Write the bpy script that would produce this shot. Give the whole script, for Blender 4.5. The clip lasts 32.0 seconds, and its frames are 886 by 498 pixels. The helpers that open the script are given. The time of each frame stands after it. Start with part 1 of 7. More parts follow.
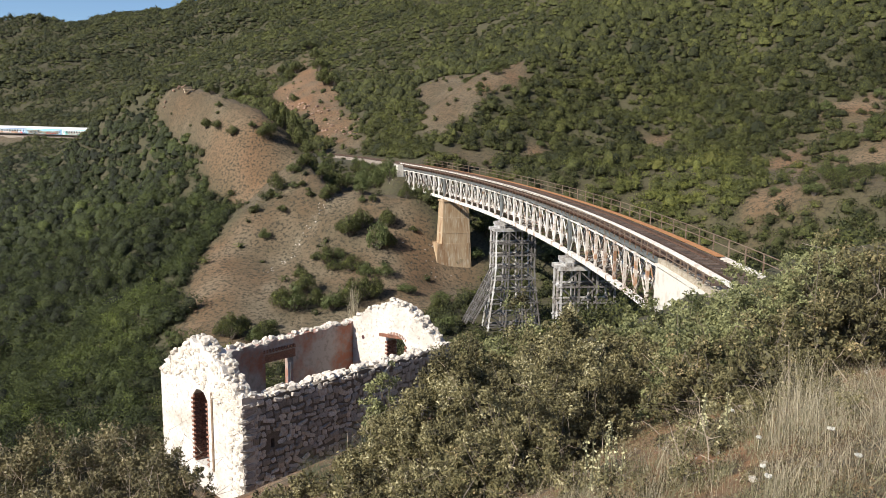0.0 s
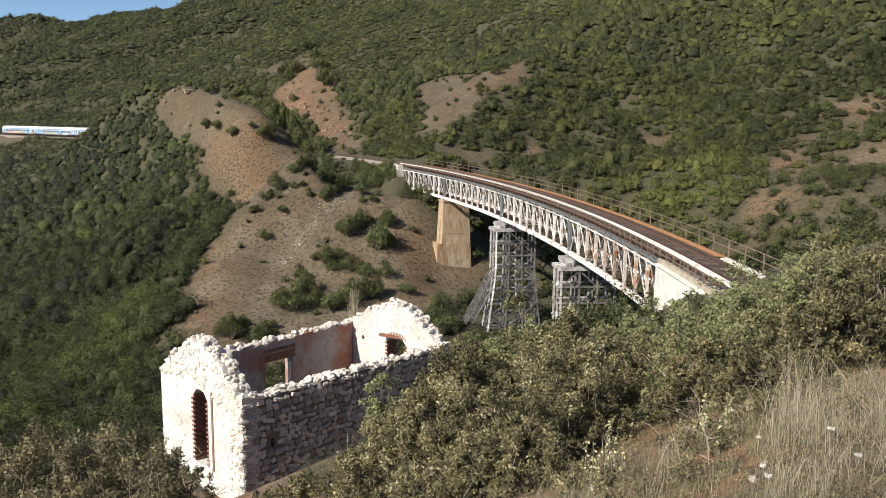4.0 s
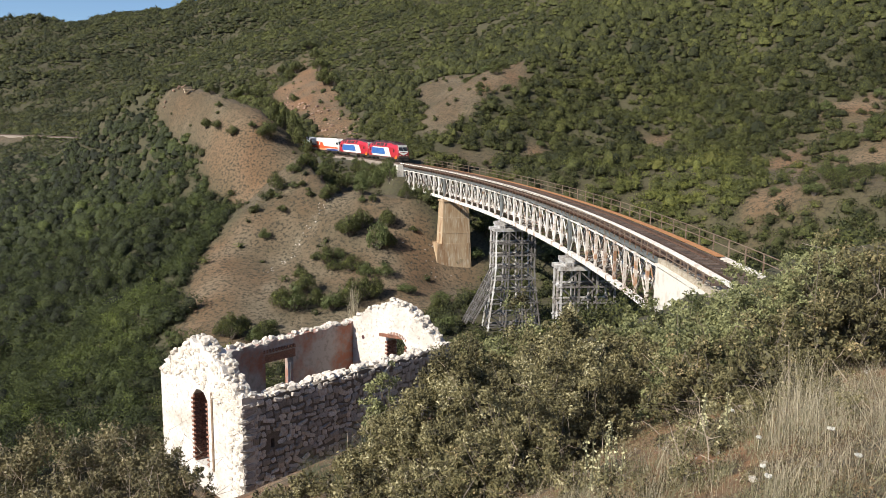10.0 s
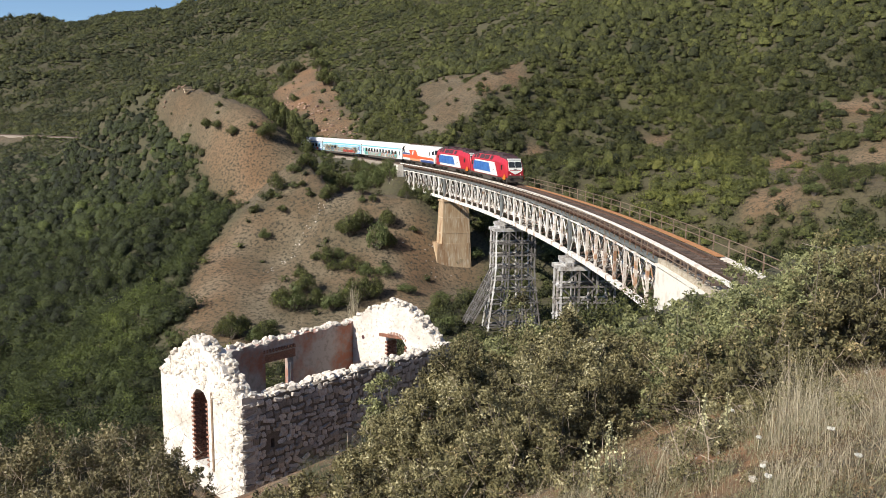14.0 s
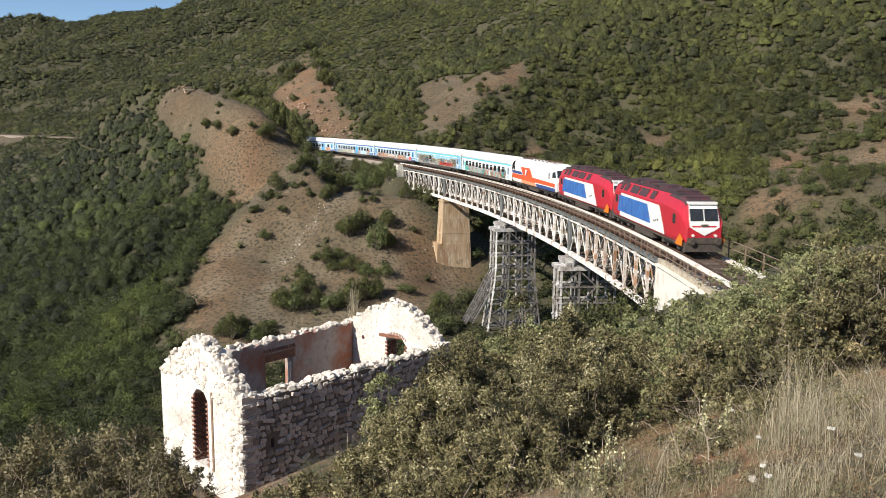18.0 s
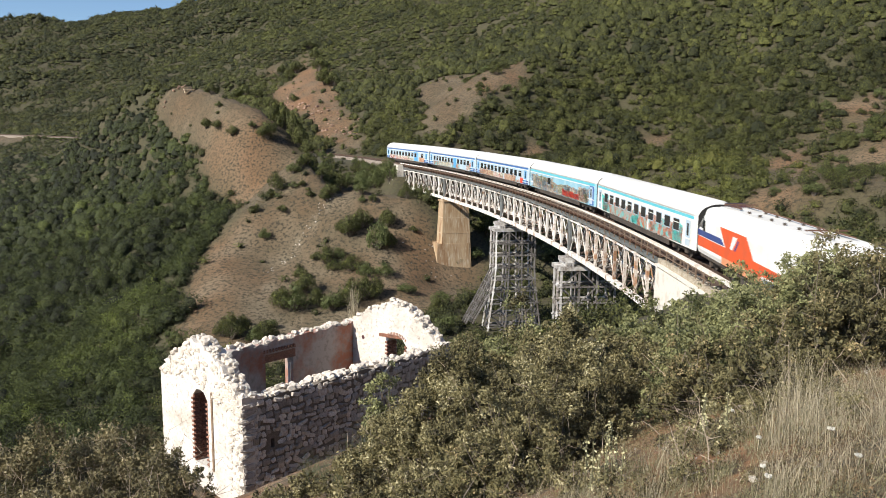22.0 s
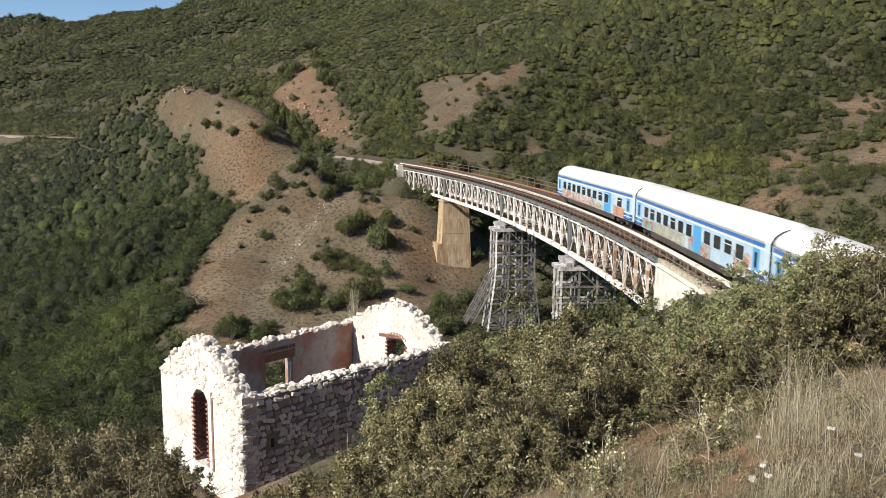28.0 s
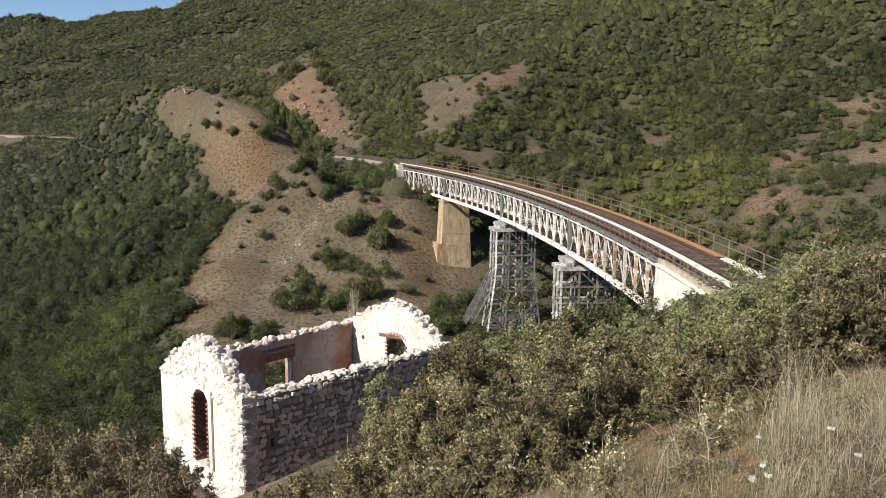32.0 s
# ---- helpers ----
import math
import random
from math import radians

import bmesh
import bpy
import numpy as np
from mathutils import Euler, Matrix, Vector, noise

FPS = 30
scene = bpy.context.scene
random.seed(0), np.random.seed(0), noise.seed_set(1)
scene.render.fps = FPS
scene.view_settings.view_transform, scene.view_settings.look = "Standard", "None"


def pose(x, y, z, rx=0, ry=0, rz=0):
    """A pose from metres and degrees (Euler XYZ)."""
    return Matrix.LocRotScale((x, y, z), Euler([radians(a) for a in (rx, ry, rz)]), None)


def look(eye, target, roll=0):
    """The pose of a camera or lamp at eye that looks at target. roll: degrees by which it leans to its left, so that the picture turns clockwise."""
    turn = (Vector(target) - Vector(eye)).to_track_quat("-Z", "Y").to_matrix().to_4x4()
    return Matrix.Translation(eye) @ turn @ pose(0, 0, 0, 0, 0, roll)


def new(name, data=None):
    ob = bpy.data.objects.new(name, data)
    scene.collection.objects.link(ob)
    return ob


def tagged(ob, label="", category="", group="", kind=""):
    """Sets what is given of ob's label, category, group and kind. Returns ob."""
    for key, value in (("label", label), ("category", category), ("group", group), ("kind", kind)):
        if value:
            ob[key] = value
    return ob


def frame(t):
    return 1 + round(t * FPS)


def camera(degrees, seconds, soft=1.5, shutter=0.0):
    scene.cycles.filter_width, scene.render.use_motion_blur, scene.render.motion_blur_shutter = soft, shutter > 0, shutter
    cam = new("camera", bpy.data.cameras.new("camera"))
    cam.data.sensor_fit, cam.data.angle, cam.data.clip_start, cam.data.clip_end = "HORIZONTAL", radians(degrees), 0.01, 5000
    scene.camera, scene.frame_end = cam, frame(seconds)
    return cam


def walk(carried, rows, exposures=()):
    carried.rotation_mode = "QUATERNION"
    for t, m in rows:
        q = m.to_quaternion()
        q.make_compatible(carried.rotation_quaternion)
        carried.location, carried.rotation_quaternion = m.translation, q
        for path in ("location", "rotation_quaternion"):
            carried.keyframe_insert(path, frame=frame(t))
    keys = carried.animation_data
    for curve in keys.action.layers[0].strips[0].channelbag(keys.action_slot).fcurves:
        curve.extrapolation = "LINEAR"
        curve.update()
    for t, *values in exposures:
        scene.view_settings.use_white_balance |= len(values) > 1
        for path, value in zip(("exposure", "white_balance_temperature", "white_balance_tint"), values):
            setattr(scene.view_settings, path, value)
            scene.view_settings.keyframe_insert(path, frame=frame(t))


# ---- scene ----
CAM_Z = 30.0
EYE = (0.0, 0.0, CAM_Z)
cam = camera(57.75, 32.0, soft=0.9, shutter=0.5)
VIEW = look(EYE, (0.0, 100.0, CAM_Z - 14.91), 0.546)
walk(cam, [(0.0, VIEW), (32.0, VIEW)])

# ---- daylight: late sun from behind the camera's left ----
SUN_TO = Vector((-0.74, -0.58, 0.70)).normalized()
world = bpy.data.worlds.new("sky")
scene.world = world
world.use_nodes = True
wn = world.node_tree.nodes
sky = wn.new("ShaderNodeTexSky")
sky.sky_type = "NISHITA"
sky.sun_disc = False
sky.sun_elevation = math.asin(SUN_TO.z)
sky.sun_rotation = math.atan2(SUN_TO.x, SUN_TO.y)
sky.air_density, sky.dust_density, sky.ozone_density = 0.8, 0.1, 4.0
wn["Background"].inputs["Strength"].default_value = 0.086
world.node_tree.links.new(sky.outputs["Color"], wn["Background"].inputs["Color"])
sun_data = bpy.data.lights.new("sun", "SUN")
sun_data.energy = 5.0
sun_data.angle = radians(0.53)
sun_data.color = (1.0, 0.925, 0.8)
sun = new("sun", sun_data)
sun.matrix_world = look(SUN_TO * 500, (0, 0, 0))
scene.view_settings.exposure = 0.56
# ---- materials ----
def material(name, base, rough=0.8, metal=0.0, second=None, scale=3.0, mix=(0.4, 0.62), fine=None, fine_scale=25.0,
             fine_mix=(0.5, 0.7), bump=0.0, bump_scale=30.0, attr=None, spread=0.0, island=0.0, coords="Object", detail=6.0, stretch=None):
    """Base colour with a large-scale second colour, a fine third colour, relief, and a spread of tone from piece to piece."""
    m = bpy.data.materials.new(name)
    m.use_nodes = True
    nt = m.node_tree
    nodes, link = nt.nodes, nt.links.new
    b = nodes["Principled BSDF"]
    b.inputs["Roughness"].default_value = rough
    b.inputs["Metallic"].default_value = metal
    tc = nodes.new("ShaderNodeTexCoord")
    vector = tc.outputs[coords]
    if stretch:
        mp = nodes.new("ShaderNodeMapping")
        mp.inputs["Scale"].default_value = stretch
        link(vector, mp.inputs["Vector"])
        vector = mp.outputs["Vector"]

    def noise_mask(sc, lo, hi, det=detail):
        n = nodes.new("ShaderNodeTexNoise")
        n.inputs["Scale"].default_value = sc
        n.inputs["Detail"].default_value = det
        n.inputs["Roughness"].default_value = 0.62
        link(vector, n.inputs["Vector"])
        r = nodes.new("ShaderNodeMapRange")
        r.inputs["From Min"].default_value, r.inputs["From Max"].default_value = lo, hi
        link(n.outputs["Fac"], r.inputs["Value"])
        return r.outputs["Result"]

    def mixed(a, c, fac):
        x = nodes.new("ShaderNodeMix")
        x.data_type = "RGBA"
        link(fac, x.inputs[0])
        for value, socket in ((a, x.inputs[6]), (c, x.inputs[7])):
            if isinstance(value, tuple):
                socket.default_value = (*value[:3], 1)
            else:
                link(value, socket)
        return x.outputs[2]

    colour = base
    if second:
        colour = mixed(colour, second, noise_mask(scale, *mix))
    if attr:
        for name_, tone in attr:
            at = nodes.new("ShaderNodeAttribute")
            at.attribute_name = name_
            colour = mixed(colour, tone, at.outputs["Fac"])
    if fine:
        colour = mixed(colour, fine, noise_mask(fine_scale, *fine_mix))
    if isinstance(colour, tuple):
        colour = mixed(colour, tuple(c * 0.86 for c in colour), noise_mask(scale, 0.3, 0.7))
    if spread or island:
        if spread:
            src = nodes.new("ShaderNodeObjectInfo").outputs["Random"]
        else:
            src = nodes.new("ShaderNodeNewGeometry").outputs["Random Per Island"]
        amount = spread or island
        r = nodes.new("ShaderNodeMapRange")
        r.inputs["To Min"].default_value, r.inputs["To Max"].default_value = 1 - amount, 1 + amount
        link(src, r.inputs["Value"])
        h = nodes.new("ShaderNodeHueSaturation")
        link(r.outputs["Result"], h.inputs["Value"])
        link(colour, h.inputs["Color"])
        colour = h.outputs["Color"]
    link(colour, b.inputs["Base Color"])
    if bump:
        n = nodes.new("ShaderNodeTexNoise")
        n.inputs["Scale"].default_value = bump_scale
        n.inputs["Detail"].default_value = 5
        link(tc.outputs[coords], n.inputs["Vector"])
        bp = nodes.new("ShaderNodeBump")
        bp.inputs["Strength"].default_value = 0.6
        bp.inputs["Distance"].default_value = bump
        link(n.outputs["Fac"], bp.inputs["Height"])
        link(bp.outputs["Normal"], b.inputs["Normal"])
    return m


def leafy(name, dark, light, dry=None, rough=0.72, gap_grain=0.0):
    """Foliage: tone varies from leaf to leaf and, slowly, over the hillside; light passes through the leaves."""
    m = bpy.data.materials.new(name)
    m.use_nodes = True
    nt = m.node_tree
    nodes, link = nt.nodes, nt.links.new
    b = nodes["Principled BSDF"]
    b.inputs["Roughness"].default_value = rough
    geo = nodes.new("ShaderNodeNewGeometry")
    ramp = nodes.new("ShaderNodeValToRGB")
    ramp.color_ramp.elements[0].color = (*dark, 1)
    ramp.color_ramp.elements[1].color = (*light, 1)
    if dry:
        e = ramp.color_ramp.elements.new(0.8)
        e.color = (*light, 1)
        ramp.color_ramp.elements[2].color = (*dry, 1)
    at = nodes.new("ShaderNodeAttribute")
    at.attribute_name = "tone"
    add = nodes.new("ShaderNodeMath")
    add.operation = "MULTIPLY_ADD"
    add.inputs[1].default_value = 0.38 if gap_grain else 0.55
    link(geo.outputs["Random Per Island"], add.inputs[0])
    half = nodes.new("ShaderNodeMath")
    half.operation = "MULTIPLY"
    half.inputs[1].default_value = 0.5
    link(at.outputs["Fac"], half.inputs[0])
    link(half.outputs[0], add.inputs[2])
    # noise puts dark gaps between leaves into the colour, besides the relief
    if gap_grain:
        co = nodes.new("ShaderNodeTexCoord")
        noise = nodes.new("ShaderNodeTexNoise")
        noise.inputs["Scale"].default_value = gap_grain
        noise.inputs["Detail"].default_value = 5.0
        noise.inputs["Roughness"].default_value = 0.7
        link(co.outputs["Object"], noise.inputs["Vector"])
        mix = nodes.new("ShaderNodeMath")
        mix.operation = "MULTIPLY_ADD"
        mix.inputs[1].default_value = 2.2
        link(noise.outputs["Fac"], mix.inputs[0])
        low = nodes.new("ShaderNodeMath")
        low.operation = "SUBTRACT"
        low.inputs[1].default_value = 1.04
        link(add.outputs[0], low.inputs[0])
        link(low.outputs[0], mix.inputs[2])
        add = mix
        bump = nodes.new("ShaderNodeBump")
        bump.inputs["Distance"].default_value = 1.6 / gap_grain
        link(noise.outputs["Fac"], bump.inputs["Height"])
        link(bump.outputs["Normal"], b.inputs["Normal"])
    link(add.outputs[0], ramp.inputs["Fac"])
    link(ramp.outputs["Color"], b.inputs["Base Color"])
    t = nodes.new("ShaderNodeBsdfTranslucent")
    link(ramp.outputs["Color"], t.inputs["Color"])
    mx = nodes.new("ShaderNodeMixShader")
    mx.inputs[0].default_value = 0.2
    link(b.outputs[0], mx.inputs[1])
    link(t.outputs[0], mx.inputs[2])
    link(mx.outputs[0], nodes["Material Output"].inputs["Surface"])
    return m


M_GROUND = material("dry_ground", (0.12, 0.088, 0.052), 0.95, second=(0.078, 0.062, 0.035), scale=0.3, mix=(0.4, 0.62),
                    fine=(0.04, 0.034, 0.02), fine_scale=1.7, fine_mix=(0.47, 0.62), detail=9.0,
                    attr=(("red", (0.25, 0.122, 0.057)), ("pale", (0.2, 0.165, 0.115)), ("litter", (0.052, 0.054, 0.025))), bump=0.2, bump_scale=3.5)
M_STEEL = material("weathered_white_paint", (0.78, 0.75, 0.71), 0.6, second=(0.3, 0.18, 0.11), scale=1.1, mix=(0.51, 0.66),
                   fine=(0.3, 0.2, 0.15), fine_scale=9, fine_mix=(0.6, 0.75), spread=0.2)
M_STEEL_R = material("rusting_white_paint", (0.6, 0.55, 0.5), 0.7, second=(0.36, 0.19, 0.1), scale=0.9, mix=(0.5, 0.62), fine=(0.22, 0.12, 0.08), fine_scale=7, fine_mix=(0.52, 0.68), spread=0.25)
M_RUST = material("rust", (0.12, 0.06, 0.04), 0.85, second=(0.07, 0.04, 0.03), scale=4, fine=(0.2, 0.11, 0.065), fine_scale=30, bump=0.003, spread=0.15)
M_RAILING = material("greyed_rust_railing", (0.2, 0.145, 0.105), 0.8, second=(0.12, 0.075, 0.05), scale=3, fine=(0.3, 0.25, 0.2), fine_scale=20)
M_ORANGE = material("orange_rust_plate", (0.42, 0.19, 0.07), 0.85, second=(0.3, 0.12, 0.05), scale=2.5, fine=(0.5, 0.3, 0.16), fine_scale=12, bump=0.003)
M_GREY = material("grey_steel_plate", (0.17, 0.195, 0.205), 0.55, 0.2, second=(0.12, 0.11, 0.1), scale=1.2, fine=(0.32, 0.33, 0.32), fine_scale=11)
M_RAIL = material("rail_steel", (0.2, 0.14, 0.11), 0.5, 0.6, second=(0.12, 0.08, 0.06), scale=2)
M_SLEEPER = material("old_sleeper_timber", (0.085, 0.06, 0.048), 0.95, second=(0.15, 0.11, 0.09), scale=3, fine=(0.05, 0.035, 0.03), fine_scale=20, spread=0.3)
M_TIMBER = material("bleached_timber", (0.74, 0.7, 0.64), 0.9, second=(0.5, 0.43, 0.37), scale=1.5, mix=(0.5, 0.7), fine=(0.7, 0.66, 0.62), fine_scale=18)
M_CONC = material("stained_concrete", (0.52, 0.41, 0.28), 0.9, second=(0.33, 0.2, 0.1), scale=0.45, mix=(0.45, 0.7), fine=(0.58, 0.53, 0.45), fine_scale=2.6, bump=0.03, bump_scale=4)
M_PIER = material("streaked_pier_concrete", (0.44, 0.33, 0.21), 0.9, second=(0.25, 0.14, 0.07), scale=1.0, mix=(0.4, 0.66), fine=(0.56, 0.49, 0.38), fine_scale=3.5, fine_mix=(0.52, 0.72), bump=0.03, bump_scale=4, stretch=(1.0, 1.0, 0.14))
# rusty steel darkened: the shade between the trusses is put into its colour
M_INNER = material("rusty_steel_painted_shade", (0.06, 0.045, 0.037), 0.85, second=(0.1, 0.06, 0.04), scale=1.5, fine=(0.16, 0.12, 0.1), fine_scale=9)
M_CONC_W = material("pale_concrete", (0.68, 0.64, 0.58), 0.9, second=(0.48, 0.42, 0.35), scale=0.8, mix=(0.5, 0.72), fine=(0.4, 0.35, 0.3), fine_scale=4, fine_mix=(0.6, 0.75), bump=0.02, bump_scale=6)
# one steel twice: pale for sunlit outer members, dark for painted inner shade
M_TRESTLE = material("lit_trestle_steel", (0.68, 0.67, 0.66), 0.6, 0.1, second=(0.24, 0.21, 0.19), scale=0.9, fine=(0.54, 0.53, 0.51), fine_scale=7, spread=0.25)
M_TRESTLE_SHADED = material("shaded_trestle_steel", (0.2, 0.19, 0.185), 0.65, 0.1, second=(0.09, 0.075, 0.07), scale=0.9, fine=(0.36, 0.35, 0.33), fine_scale=7, spread=0.3)
M_PARAPET = material("lichened_parapet_stone", (0.4, 0.35, 0.27), 0.95, second=(0.27, 0.22, 0.16), scale=2, fine=(0.55, 0.5, 0.42), fine_scale=9, bump=0.03, bump_scale=8)
M_BALLAST = material("ballast", (0.26, 0.22, 0.18), 0.95, second=(0.17, 0.13, 0.1), scale=1.5, fine=(0.4, 0.36, 0.31), fine_scale=14, bump=0.06, bump_scale=12)
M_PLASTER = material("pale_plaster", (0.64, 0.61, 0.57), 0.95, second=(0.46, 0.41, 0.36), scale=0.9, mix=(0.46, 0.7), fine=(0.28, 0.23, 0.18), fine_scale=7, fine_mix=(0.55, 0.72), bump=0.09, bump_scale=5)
# base darkened to paint in the inner wall's shade; the red stains are its own
M_PLASTER_IN = material("stained_shaded_inner_plaster", (0.36, 0.31, 0.29), 0.95, second=(0.3, 0.12, 0.075), scale=0.6, mix=(0.46, 0.62), fine=(0.24, 0.2, 0.185), fine_scale=5, bump=0.02, bump_scale=6)
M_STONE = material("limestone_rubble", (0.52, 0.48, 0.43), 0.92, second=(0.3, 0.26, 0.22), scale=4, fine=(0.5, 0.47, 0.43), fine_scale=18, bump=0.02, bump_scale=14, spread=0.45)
# paler than the long wall's stones, for the wall tops and the gable
M_STONE_W = material("pale_rubble", (0.66, 0.62, 0.56), 0.92, second=(0.5, 0.43, 0.36), scale=4, fine=(0.72, 0.69, 0.64), fine_scale=18, bump=0.02, bump_scale=14, spread=0.16)
# toned dark to match the gaps between the wall's stones
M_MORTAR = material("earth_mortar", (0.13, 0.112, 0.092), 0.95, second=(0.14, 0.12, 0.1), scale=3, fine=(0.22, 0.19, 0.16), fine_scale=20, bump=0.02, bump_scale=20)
M_BRICK = material("old_red_brick", (0.24, 0.1, 0.065), 0.9, second=(0.15, 0.075, 0.055), scale=5, fine=(0.45, 0.26, 0.18), fine_scale=22, bump=0.008, spread=0.25)
M_WOOD = material("weathered_board", (0.3, 0.21, 0.14), 0.9, second=(0.2, 0.13, 0.08), scale=3, fine=(0.4, 0.32, 0.25), fine_scale=25)
M_RED = material("red_loco_paint", (0.46, 0.02, 0.036), 0.38, second=(0.38, 0.022, 0.036), scale=1.2, fine=(0.22, 0.03, 0.035), fine_scale=3, fine_mix=(0.58, 0.8))
M_BLUE = material("blue_loco_panel", (0.035, 0.13, 0.4), 0.45, second=(0.05, 0.17, 0.46), scale=0.9, fine=(0.05, 0.1, 0.25), fine_scale=3)
M_WHITE = material("white_vehicle_paint", (0.8, 0.8, 0.78), 0.45, second=(0.7, 0.69, 0.66), scale=0.8, fine=(0.6, 0.58, 0.54), fine_scale=2.5, fine_mix=(0.6, 0.82))
M_ROOF_W = material("white_coach_roof", (0.74, 0.74, 0.735), 0.5, second=(0.66, 0.65, 0.62), scale=0.6, fine=(0.6, 0.58, 0.54), fine_scale=3, fine_mix=(0.6, 0.8))
M_VERM = material("vermilion_stripe", (0.72, 0.1, 0.03), 0.45, second=(0.6, 0.1, 0.04), scale=1.2)
M_NAVY = material("navy_paint", (0.03, 0.06, 0.22), 0.45, second=(0.05, 0.08, 0.22), scale=1.5)
M_CYAN = material("cyan_band", (0.1, 0.5, 0.62), 0.45, second=(0.16, 0.52, 0.6), scale=0.9)
M_SKYB = material("light_blue_paint", (0.07, 0.31, 0.62), 0.45, second=(0.1, 0.34, 0.6), scale=0.9)
M_PALEB = material("pale_blue_paint", (0.36, 0.5, 0.62), 0.5, second=(0.48, 0.56, 0.62), scale=1.1)
M_COBALT = material("cobalt_band", (0.03, 0.13, 0.4), 0.45, second=(0.09, 0.17, 0.4), scale=0.9)
M_UNDER = material("dusty_underframe", (0.05, 0.042, 0.036), 0.85, second=(0.09, 0.07, 0.055), scale=1.8, fine=(0.03, 0.026, 0.024), fine_scale=9)
M_SOOT = material("sooty_roof", (0.04, 0.03, 0.034), 0.75, second=(0.085, 0.032, 0.04), scale=1.4, fine=(0.028, 0.024, 0.026), fine_scale=7)
M_GLASS = material("dark_window_glass", (0.02, 0.024, 0.028), 0.12, second=(0.03, 0.034, 0.04), scale=1.0)
M_RUBBER = material("black_rubber", (0.025, 0.024, 0.024), 0.8)
M_AMBER = material("orange_bogie_corner", (0.75, 0.2, 0.02), 0.5)
M_LAMP = material("headlamp_glass", (0.75, 0.75, 0.7), 0.2)
M_BARK = material("grey_bark", (0.14, 0.115, 0.09), 0.95, second=(0.08, 0.065, 0.05), scale=6, fine=(0.3, 0.26, 0.22), fine_scale=30, bump=0.01)
M_TWIG = material("dry_twig", (0.34, 0.28, 0.22), 0.9, second=(0.22, 0.17, 0.13), scale=5, island=0.3)
L_FAR = leafy("far_maquis", (0.026, 0.032, 0.01), (0.138, 0.148, 0.035), (0.205, 0.205, 0.048), gap_grain=2.2)
L_MID = leafy("slope_maquis", (0.024, 0.03, 0.011), (0.135, 0.148, 0.042), (0.22, 0.235, 0.05), gap_grain=3.5)
# the left slope's weak grazing light is put into this darker green
L_WOOD = leafy("shade_toned_wood_leaves", (0.009, 0.014, 0.004), (0.084, 0.108, 0.026), (0.16, 0.195, 0.038), gap_grain=3.0)
L_PALE = leafy("pale_shrub_leaves", (0.05, 0.045, 0.022), (0.22, 0.19, 0.095), (0.42, 0.36, 0.22))
M_TWIGGY = material("pale_grey_branch", (0.33, 0.29, 0.25), 0.95, second=(0.2, 0.17, 0.14), scale=6, fine=(0.45, 0.42, 0.38), fine_scale=30)
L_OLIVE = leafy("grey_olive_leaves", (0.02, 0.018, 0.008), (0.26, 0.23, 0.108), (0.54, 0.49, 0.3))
L_BROWN = leafy("brown_green_leaves", (0.024, 0.022, 0.011), (0.2, 0.18, 0.08), (0.42, 0.33, 0.18))
L_GREEN = leafy("fresh_green_leaves", (0.055, 0.068, 0.024), (0.33, 0.335, 0.155))
L_SLOPE = leafy("slope_green_leaves", (0.035, 0.048, 0.016), (0.16, 0.19, 0.06))
L_DRY = leafy("dry_brown_leaves", (0.09, 0.062, 0.032), (0.27, 0.18, 0.1), (0.42, 0.31, 0.19))
L_BROOM = leafy("broom_green", (0.07, 0.085, 0.04), (0.17, 0.19, 0.1))
L_STRAW = leafy("straw_grass", (0.15, 0.125, 0.08), (0.62, 0.55, 0.4))
L_TUSSOCK = leafy("dry_tussock", (0.1, 0.08, 0.044), (0.2, 0.165, 0.095))
L_GRASS = leafy("greygreen_grass", (0.08, 0.08, 0.04), (0.38, 0.36, 0.22))
L_PETAL_Y = leafy("pale_yellow_petals", (0.55, 0.52, 0.3), (0.7, 0.67, 0.45))
L_PETAL_W = leafy("white_petals", (0.75, 0.74, 0.7), (0.85, 0.84, 0.8))
